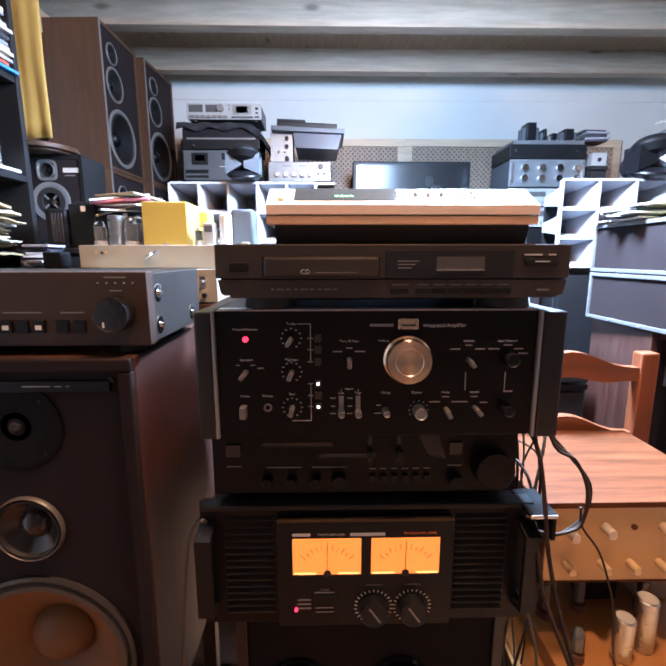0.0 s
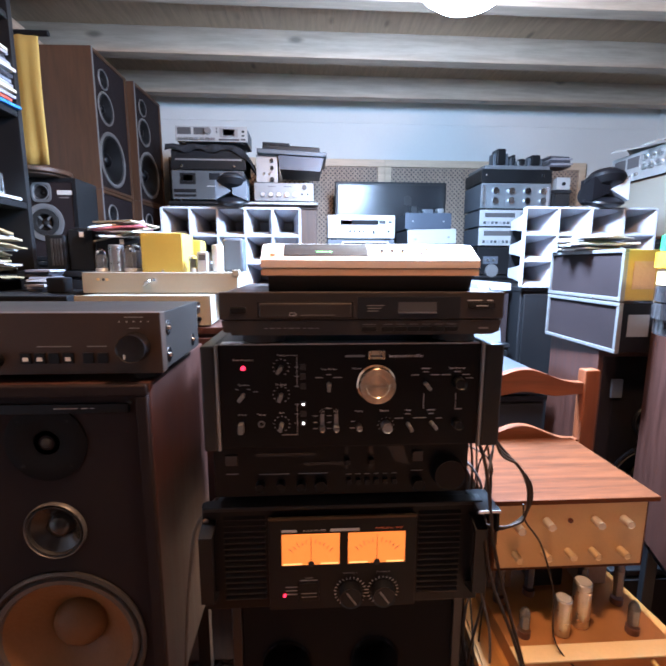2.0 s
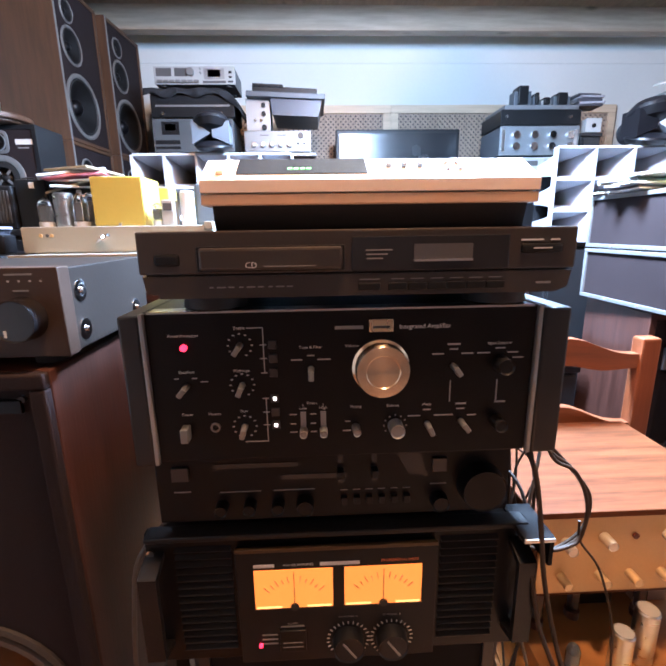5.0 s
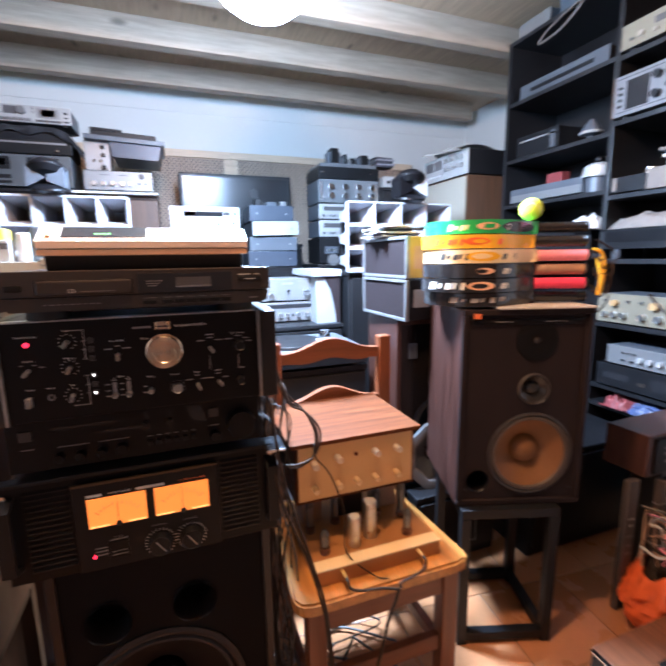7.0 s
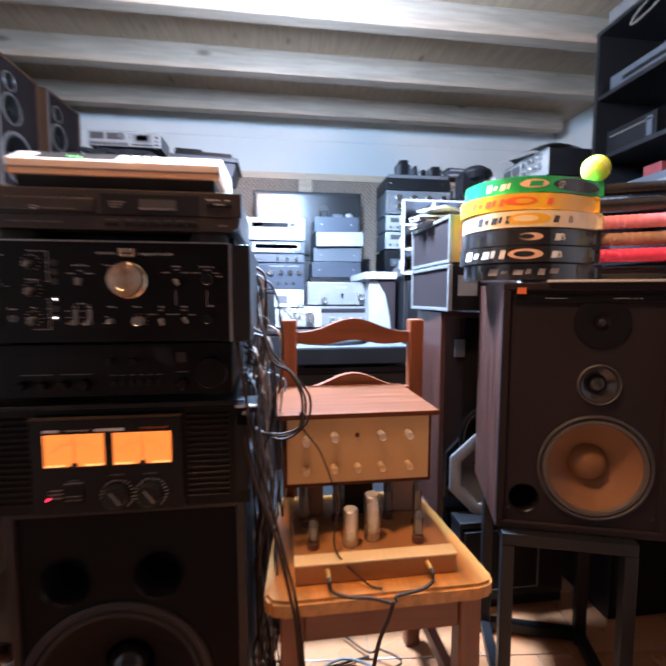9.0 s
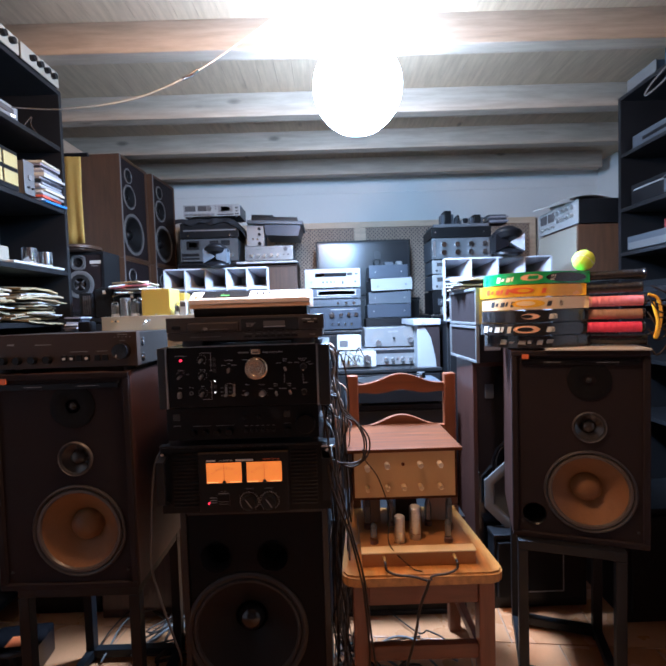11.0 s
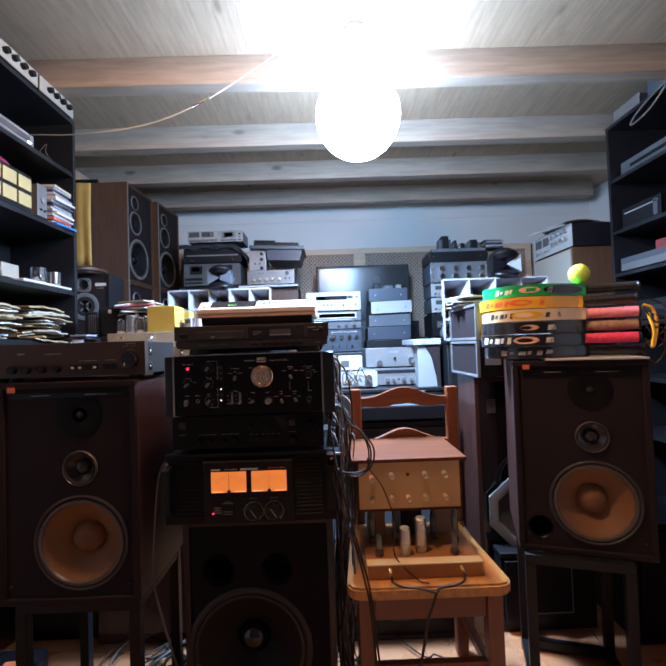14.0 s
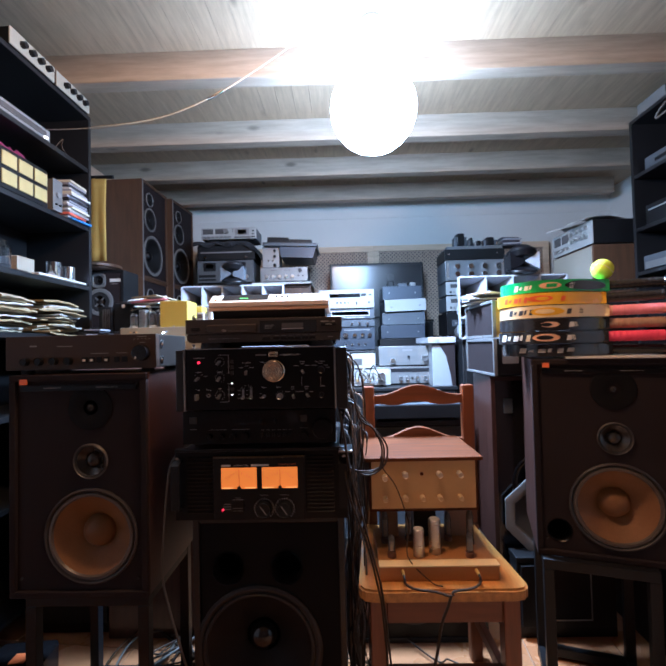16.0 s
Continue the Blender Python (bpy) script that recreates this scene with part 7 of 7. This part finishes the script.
for k in range(34):
    w = random.uniform(0.16, 0.25)
    col = k % 2
    bow, thick = random.uniform(-0.006, 0.012), random.uniform(0.004, 0.008)
    up = [(-w / 2 + w * q / 8, bow * math.sin(math.pi * q / 8) + 0.002 * math.sin(q * 2.1 + k) + thick) for q in range(9)]
    me = Mesh().prism(up + [(y, zz - thick) for y, zz in reversed(up)] , -random.uniform(0.07, 0.11), random.uniform(0.085, 0.125), "x")
    solid("folded_paper", me, (PAPER, OLDPAPER, PAPER, OLDPAPER, WHITEPAPER)[k % 5], "folded yellowed papers in an untidy stack", "papers", pose(-1.12 + random.uniform(-0.02, 0.035), (1.02, 1.34)[col] + random.uniform(-0.02, 0.02), 1.181 + 0.0088 * (k // 2), random.uniform(-4, 4), random.uniform(-4, 5), random.uniform(-16, 16)), group="stacked papers")

# leads dangling before the shelves
for pts, r, mt in (([(2.09, 1.0, 1.005), (2.045, 0.985, 1.01), (2.03, 0.92, 0.955), (2.03, 0.85, 0.90), (2.03, 0.78, 0.862), (2.03, 0.73, 0.80), (2.035, 0.70, 0.72), (2.06, 0.68, 0.672)], 0.004, CABLE),
                   ([(2.07, 0.70, 0.866), (2.035, 0.692, 0.85), (2.03, 0.67, 0.78), (2.03, 0.652, 0.72), (2.03, 0.66, 0.66), (2.03, 0.69, 0.62), (2.05, 0.71, 0.585)], 0.003, CABLEGREY),
                   ([(2.055, 0.56, 0.86), (2.03, 0.57, 0.83), (2.025, 0.62, 0.80), (2.025, 0.66, 0.75), (2.03, 0.655, 0.66), (2.03, 0.64, 0.60)], 0.003, CABLE),
                   ([(2.07, 0.74, 0.70), (2.03, 0.70, 0.66), (2.025, 0.66, 0.70), (2.025, 0.60, 0.667), (2.025, 0.618, 0.54), (2.02, 0.602, 0.30), (2.02, 0.60, FLOOR + 0.005)], 0.003, CABLE),
                   ([(2.03, 0.60, 0.90), (2.025, 0.585, 0.72), (2.025, 0.60, 0.62), (2.02, 0.61, 0.45), (2.02, 0.59, FLOOR + 0.005)], 0.003, CABLE)):
    solid("dangling_lead", Mesh().tube(pts, r), mt, "loose lead dangling in front of the shelves", "cable", group="dangling leads")


PALE = material("pale_decal", (0.80, 0.76, 0.66), 0.35, var=0.05)
PEACH = material("peach_decal", (0.80, 0.46, 0.28), 0.35, var=0.05)
RKRED = material("red_decal", (0.85, 0.14, 0.03), 0.35, var=0.1)
# ---- padel rackets on the loudspeaker ----
def outline(x):
    """Half width of a racket at x from its tip."""
    if x < 0.26:
        return 0.13 * math.sqrt(max(0.0, 1 - ((x - 0.13) / 0.13) ** 2)) if x < 0.13 else 0.13 * (1 - 0.42 * ((x - 0.13) / 0.13) ** 2)
    return max(0.02, 0.0754 - (x - 0.26) * 0.92)


def racket(m, label, frame_mat, grip_mat, grip0, decals):
    t = thing("padel_racket", label, "racket", m, group="pile of padel rackets")
    n = 34
    xs = [0.33 * (1 - math.cos(math.pi * i / n)) / 2 for i in range(n + 1)]
    pts = [(x, -outline(x)) for x in xs] + [(x, outline(x)) for x in reversed(xs[1:])]
    me = Mesh().prism(pts, 0.0, 0.038, "z")
    bmesh.ops.bevel(me.bm, geom=[e for e in me.bm.edges if abs(e.verts[0].co.z - e.verts[1].co.z) < 1e-6], offset=0.006, segments=3, affect="EDGES")
    part("head", me, frame_mat, t)
    part("grip", Mesh().cyl((grip0, 0, 0.019), 0.016, 0.478 - grip0, "x", 20, 0.0165, 0.002), grip_mat, t)
    for k in range(int((0.473 - grip0) / 0.016)):
        part("grip_wrap", Mesh().lathe([(0.0162, 0), (0.0172, 0.004), (0.0172, 0.007), (0.0162, 0.0105)], (grip0 + 0.006 + 0.016 * k, 0, 0.019), "x", 18), grip_mat, t)
    if grip_mat in (RED, PINK):
        part("grip_collar", Mesh().cyl((grip0 - 0.012, 0, 0.019), 0.0168, 0.030, "x", 20, 0.0168, 0.001), PEACH, t, "peach-coloured collar")
    part("butt_cap", Mesh().cyl((0.475, 0, 0.019), 0.0185, 0.008, "x", 20, 0.0185, 0.002), RKBLACK, t)
    for x0, x1, z0, z1, mt in decals:
        d = Mesh()
        k = max(3, int((x1 - x0) / 0.006))
        lo = [d.bm.verts.new((x0 + (x1 - x0) * i / k, -outline(x0 + (x1 - x0) * i / k) - (0.0012 if mt in (RKBLACK, RKCREAM, RKYELLOW, GREEN) and x1 - x0 < 0.06 else 0.0006), z0)) for i in range(k + 1)]
        if x1 - x0 > 0.03:
            for i, v in enumerate(lo):
                v.co.z = (z0 + z1) / 2 - (z1 - z0) / 2 * math.sqrt(max(0.02, 1 - (2 * i / k - 1) ** 2))
            hi = [d.bm.verts.new((v.co.x, v.co.y, z0 + z1 - v.co.z)) for v in lo]
        else:
            hi = [d.bm.verts.new((v.co.x + 0.004, -outline(v.co.x + 0.004) - 0.0006, z1)) for v in lo]
        for i in range(k):
            d.bm.faces.new((lo[i], lo[i + 1], hi[i + 1], hi[i]))
        part("decal", d, mt, t)
    return t


def lettering_row(x0, x1, n, z0, z1, mt):
    """A slanted row of plain blocks of uneven width and height."""
    w, out = (x1 - x0) / n, []
    for i in range(n):
        f = (0.72, 0.5, 0.8, 0.42, 0.6)[i % 5]
        out.append((x0 + w * i, x0 + w * (i + f), z0 + (0.0, 0.003, 0.001, 0.004)[i * 3 % 4], z1 - (0.0, 0.002, 0.005, 0.001, 0.003)[i * 2 % 5], mt))
    return out


z = 1.0445
for yaw, dx, dy, lab, fm, gm, g0, dec in (
        (-26, 0.012, 0.0, "black padel racket lying lowest in the pile", RKBLACK, RKBLACK, 0.30, lettering_row(0.06, 0.225, 6, 0.011, 0.027, MIDLETTER)),
        (-29, 0.0, 0.0, "black padel racket with pink-red grip", RKBLACK, RED, 0.30, lettering_row(0.02, 0.12, 5, 0.008, 0.030, PALE) + [(0.120, 0.198, 0.007, 0.031, PEACH), (0.132, 0.180, 0.012, 0.026, RKBLACK), (0.150, 0.176, 0.015, 0.023, PALE), (0.215, 0.228, 0.010, 0.026, PALE)]),
        (-27, 0.004, 0.0, "black padel racket with worn brown grip", RKBLACK, BROWNTAPE, 0.325, [(0.135, 0.19, 0.010, 0.028, PEACH), (0.135, 0.17, 0.013, 0.025, RKBLACK), (0.215, 0.228, 0.010, 0.026, PALE)]),
        (-28, 0.006, 0.0, "cream padel racket with pink grip", RKCREAM, PINK, 0.32, lettering_row(0.04, 0.12, 5, 0.009, 0.028, DARKLETTER) + [(0.108, 0.205, 0.006, 0.032, RKYELLOW), (0.122, 0.178, 0.012, 0.027, RKCREAM), (0.145, 0.172, 0.015, 0.023, DARKLETTER), (0.21, 0.222, 0.010, 0.026, DARKLETTER)]),
        (-27, 0.0, 0.004, "orange-yellow padel racket with black grip", RKYELLOW, RKBLACK, 0.31, lettering_row(0.03, 0.11, 5, 0.009, 0.028, RKRED) + [(0.105, 0.18, 0.010, 0.030, RKRED), (0.13, 0.17, 0.014, 0.025, RKYELLOW), (0.20, 0.212, 0.010, 0.026, RKRED)]),
        (-25, 0.012, 0.004, "green padel racket on top of the pile", GREEN, RKBLACK, 0.32, lettering_row(0.05, 0.11, 4, 0.008, 0.026, PALE) + [(0.125, 0.19, 0.010, 0.030, PEACH), (0.145, 0.175, 0.014, 0.026, GREEN), (0.212, 0.224, 0.010, 0.026, PALE), (0.20, 0.32, 0.004, 0.034, RKBLACK)])):
    r = racket(pose(0.862 + dx, 0.905 + dy, z, 0, 0, yaw), lab, fm, gm, g0, dec)
    if "black padel racket with" in lab or "cream" in lab:
        nx = 0.222 if "black" in lab else 0.238
        write("40", 0, 0, 0, 0.017, PALE if "black" in lab else DARKLETTER, r, name="number").matrix_basis = pose(nx + 0.012, -outline(nx + 0.012) - 0.0012, 0.019, 0, 0, 22) @ pose(0, 0, 0, 0, 90, 0)
    z += 0.0413
bl = solid("tennis_ball", Mesh().ball((0, 0, 0), 0.0335, 28), BALLFELT, "bright yellow tennis ball resting on the green racket", "ball", pose(1.158, 0.775, z + 0.0330))
seam = [(0.0337 * math.cos(a) * math.cos(0.45 * math.sin(2 * a)), 0.0337 * math.sin(a) * math.cos(0.45 * math.sin(2 * a)), 0.0337 * math.sin(0.45 * math.sin(2 * a))) for a in [2 * math.pi * i / 40 for i in range(41)]]
part("seam", Mesh().tube(seam, 0.0008, 5, 1), PALE, bl)
solid("wrist_strap", Mesh().tube([(1.283, 0.655, 1.205), (1.305, 0.645, 1.19), (1.312, 0.64, 1.14), (1.298, 0.635, 1.085), (1.29, 0.635, 1.075), (1.300, 0.638, 1.12), (1.292, 0.648, 1.18)], 0.005), RKYELLOW, "yellow wrist strap hanging from a racket grip", "strap")
for k in range(4):
    solid("wrist_strap", Mesh().tube([(1.278 + 0.004 * k, 0.652, 1.06 + 0.05 * k + 0.02), (1.31 + 0.01 * k, 0.63, 1.10 + 0.03 * k), (1.325, 0.63, 1.06 + 0.03 * k), (1.30, 0.64, 1.02 + 0.045 * k), (1.28, 0.65, 1.05 + 0.05 * k)], 0.0025), CABLE, "thin black wrist strap on a racket grip", "strap", group="black straps")

# ---- cables beside the stack ----
random.seed(77)
for k in range(30):
    x = random.uniform(0.298, 0.362)
    y = random.uniform(0.60, 0.86)
    top = random.uniform(0.78, 1.10)
    pts = [(0.285, y + 0.05, top)]
    zz = top - 0.03
    while zz > 0.06:
        pts.append((x + random.uniform(-0.016, 0.018), y + random.uniform(-0.03, 0.03), zz))
        zz -= random.uniform(0.10, 0.17)
    pts += [(x + random.uniform(-0.02, 0.04), y, FLOOR + 0.03), (x + random.uniform(0.0, 0.14), y + random.uniform(-0.1, 0.15), FLOOR + 0.006)]
    solid("cable", Mesh().tube(pts, random.choice((0.0018, 0.0025, 0.0032))), (CABLE, CABLEGREY, CABLE, CABLEGREY, BROWNTAPE)[k % 5], "thin cable hanging down beside the amplifier stack", "cable", group="hanging cables")
for y in (0.60, 0.612, 0.592):
    o = (y - 0.60) * 0.8
    solid("cable", Mesh().tube([(0.318, 0.66, 1.0 + o), (0.325, y + 0.02, 0.95), (0.344, y, 0.887 + o), (0.379, y, 0.856), (0.408 + o, y, 0.806), (0.406 + o, y, 0.755), (0.385, y, 0.733 - o), (0.351, y, 0.728 - o), (0.313, y + 0.02, 0.738), (0.305, y + 0.06, 0.76)], 0.0026), (CABLE, CABLEGREY, CABLE)[int((y - 0.592) * 100)], "cable looping out in front of the preamplifier", "cable", group="looping cables")
solid("cable", Mesh().tube([(0.398, 0.598, 0.775), (0.405, 0.60, 0.74), (0.437, 0.60, 0.695), (0.461, 0.60, 0.632), (0.475, 0.60, 0.576), (0.465, 0.565, 0.505), (0.52, 0.53, 0.455), (0.548, 0.512, 0.452)], 0.0018), CABLE, "thin lead from loop down to the valve amplifier", "cable")
for pts in ([(0.282, 0.56, 0.93), (0.288, 0.532, 0.90), (0.297, 0.525, 0.842), (0.308, 0.52, 0.756), (0.333, 0.52, 0.658), (0.362, 0.50, 0.548), (0.385, 0.49, 0.45), (0.40, 0.49, 0.30), (0.42, 0.53, 0.08), (0.40, 0.58, FLOOR + 0.005)],
            [(0.300, 0.58, 0.80), (0.296, 0.53, 0.76), (0.31, 0.52, 0.68), (0.348, 0.50, 0.577), (0.372, 0.485, 0.48), (0.385, 0.482, 0.40), (0.395, 0.50, 0.2), (0.37, 0.55, FLOOR + 0.005)]):
    solid("cable", Mesh().tube(pts, 0.0031), CABLE, "dark cable running down past the chair seat", "cable", group="front cables")
solid("cable", Mesh().tube([(-0.14, 0.60, 0.83), (-0.170, 0.57, 0.805), (-0.194, 0.56, 0.77), (-0.206, 0.56, 0.70), (-0.218, 0.565, 0.59), (-0.226, 0.57, 0.46), (-0.205, 0.57, 0.36), (-0.18, 0.58, 0.25), (-0.17, 0.62, 0.12), (-0.20, 0.66, FLOOR + 0.005)], 0.0032), CABLEGREY, "grey cable hanging down beside the power amplifier", "cable")
# cables and leads lying on the floor
random.seed(13)
for k in range(16):
    cx, cy = random.choice(((0.36, 0.75), (0.5, 0.9), (-0.35, 0.95), (-0.15, 0.9), (0.55, 0.7)))
    pts = [(cx + random.uniform(-0.2, 0.2), cy + random.uniform(-0.15, 0.2), FLOOR + 0.006 + random.uniform(0, 0.03)) for _ in range(6)]
    solid("floor_cable", Mesh().tube(pts, random.choice((0.003, 0.004, 0.005))), (CABLE, CABLEGREY, CABLE)[k % 3], "loose cable lying on the floor tiles", "cable", group="floor cables")

# ---- lower right: amplifier on a stand, wooden-cased set, bag of cables ----
block("low_cabinet", "dark red-brown low cabinet", "cabinet", 1.70, 2.04, 0.64, 0.76, 0, 0.425, BLACKWOOD)
wa = thing("wood_cased_amplifier", "dark wooden-cased amplifier with printed black front", "amplifier", pose(1.595, 0.625, 0.428, 0, 0, 2))
part("case", Mesh().box(0, 0.45, 0.01, 0.16, 0, 0.150, 0.004), WALNUT, wa)
part("front", Mesh().box(0.03, 0.43, 0, 0.012, 0.012, 0.138, 0.002), PANEL, wa)
for k, (x, zc, w) in enumerate(((0.11, 0.10, 0.07), (0.10, 0.08, 0.05), (0.14, 0.05, 0.12), (0.30, 0.12, 0.03))):
    bar(wa, x, zc, w, 0.008, DIMLETTER if k < 3 else ALU)
POSTWOOD = wood("grey_brown_post", (0.055, 0.043, 0.037), "z", 0.5, 0.3)
wp = solid("wooden_post", Mesh().box(0, 0.05, 0, 0.022, FLOOR, 0.44, 0.003), POSTWOOD, "worn grey-brown board standing upright", "board", pose(1.50, 0.62, 0.001, 0, 0, 0), group="upright boards")
for k, z in enumerate((0.30, 0.275, 0.235, 0.20, 0.17)):
    bar(wp, 0.026, z, 0.026 - 0.006 * (k % 2), 0.004, LETTER if k < 2 else DIMLETTER, 0.0, "mark")
solid("wooden_post", Mesh().box(0, 0.024, 0, 0.03, FLOOR, 0.42, 0.003), POSTWOOD, "narrow grey-brown board standing upright", "board", pose(1.64, 0.60, 0.001, 0, 0, 0), group="upright boards")
BAGX, BAGY = 1.63, 0.52
# the bag: a crumpled sack with an open, uneven mouth
bag = Mesh()
bag.angle = 75
rows_b = []
for j in range(19):
    f = j / 18
    row = []
    for i in range(56):
        a = 2 * math.pi * i / 56
        q = Vector((math.cos(a) * 1.6, math.sin(a) * 1.6, f * 2.6))
        fold = 1 - abs(noise.noise(q * 2.1 + Vector((7, 3, 1)))) * 1.5
        rad = (0.10 + 0.075 * math.sin(math.pi * min(1, f * 0.80 + 0.12))) * (0.88 + 0.17 * fold + 0.04 * noise.noise(q * 4.5))
        z = 0.004 + 0.235 * f * (0.85 + 0.35 * noise.noise(q * 0.9 + Vector((2, 9, 4))) * f)
        row.append(bag.bm.verts.new((rad * 1.08 * math.cos(a), rad * 0.75 * math.sin(a), z)))
    rows_b.append(row)
for ra, rb in zip(rows_b, rows_b[1:]):
    for i in range(56):
        bag.bm.faces.new((ra[i], ra[(i + 1) % 56], rb[(i + 1) % 56], rb[i]))
bag.bm.faces.new(rows_b[0][::-1])
bo = solid("orange_bag", bag, BAGORANGE, "crumpled orange plastic bag full of cables", "bag", pose(BAGX, BAGY, FLOOR + 0.001))
bo.modifiers.new("thickness", "SOLIDIFY").thickness = 0.0015
heap("bag_filling", "dark crumpled filling inside the orange plastic bag", "filling", pose(BAGX, BAGY, FLOOR + 0.07), 0.25, 0.20, 0.20, CABLE, 31)
random.seed(41)
for k in range(22):
    cx, cy, cz = BAGX + random.uniform(-0.09, 0.1), BAGY + random.uniform(-0.08, 0.08), FLOOR + 0.25 + random.uniform(0, 0.12)
    a0 = random.uniform(0, 6.28)
    tilt = random.uniform(-0.9, 0.9)
    rad = random.uniform(0.04, 0.09)
    pts = [(cx + rad * math.cos(a0 + i * 1.05), cy + rad * math.sin(a0 + i * 1.05) * 0.8, max(0.02, cz + tilt * rad * math.cos(a0 + i * 1.05) + 0.01 * i)) for i in range(random.randint(4, 7))]
    pts.append((pts[-1][0] + random.uniform(-0.08, 0.1), pts[-1][1] + random.uniform(-0.1, 0.05), max(0.02, pts[-1][2] - random.uniform(0.05, 0.25))))
    solid("tangled_cable", Mesh().tube(pts, random.choice((0.003, 0.004, 0.0045))), (CABLEGREY, PINK, CABLE, CABLEGREY, BROWNTAPE, WHITEPAPER)[k % 6], "tangled cable spilling from an orange bag", "cable", group="tangled cables")
ws = thing("wood_cased_receiver", "walnut-cased receiver on the floor with black front and silver trim", "receiver", pose(1.143, 0.447, FLOOR, 0, 0, -90))
part("case", Mesh().box(0, 0.46, 0.012, 0.34, 0.01, 0.155, 0.003), wood("orange_walnut", (0.17, 0.062, 0.026), "x", 0.45, 0.12), ws)
part("front", Mesh().box(0.01, 0.45, 0, 0.012, 0.014, 0.150, 0.002), PANEL, ws)
part("trim", Mesh().box(0.006, 0.454, -0.003, 0.010, 0.150, 0.155, 0.001), CHROME, ws)
part("top_grille", Mesh().box(0.10, 0.40, 0.13, 0.30, 0.153, 0.157, 0.001), BLACK, ws)
for k in range(4):
    knob(ws, 0.06 + 0.09 * k, 0.085, 0.012, 0.018, ALU)
mg = thing("picture_magazine", "magazine with grey photo lying on the receiver", "magazine", pose(1.30, 0.225, FLOOR + 0.1575, 0, 0, -95))
part("cover", Mesh().box(0, 0.20, 0, 0.28, 0, 0.008, 0.001), WHITEPAPER, mg)
part("photo", Mesh().box(0.02, 0.18, 0.05, 0.24, 0.0082, 0.0087), material("grey_photo", (0.32, 0.29, 0.25), 0.4, var=0.6, scale=30), mg)
for x in (0.03, 0.43):
    for y in (0.04, 0.30):
        part("foot", Mesh().cyl((x, y, 0), 0.015, 0.011, "z", 14), RUBBER, ws)

# low black loudspeaker on the floor behind the chair
fl = thing("low_loudspeaker", "low black loudspeaker on the tiles behind the chair", "loudspeaker", pose(0.27, 1.03, FLOOR))
cabinet(fl, 0.56, 0.32, 0.40, [(0.28, 0.20, 0.125)], BLACKWOOD, PANEL, 0.005)
driver(fl, 0.28, 0.20, 0.12, 0.005, DARKCONE, DARKRIM, PANEL, 0.35, 0.1)

# small black box with an orange label on the tiles by the stand
fb = thing("small_floor_box", "small black ribbed box with orange label on the tiles", "box", pose(-0.92, 0.74, FLOOR, 0, 0, 6))
part("body", Mesh().box(0, 0.19, 0, 0.15, 0, 0.115, 0.014), GLOSSBLACK, fb)
for k in range(6):
    part("rib", Mesh().box(0.02 + 0.028 * k, 0.03 + 0.028 * k, -0.003, 0.01, 0.02, 0.10, 0.002), BLACK, fb)
part("label", Mesh().box(0.085, 0.135, 0.03, 0.08, 0.1145, 0.116), ORANGE, fb, "orange label")
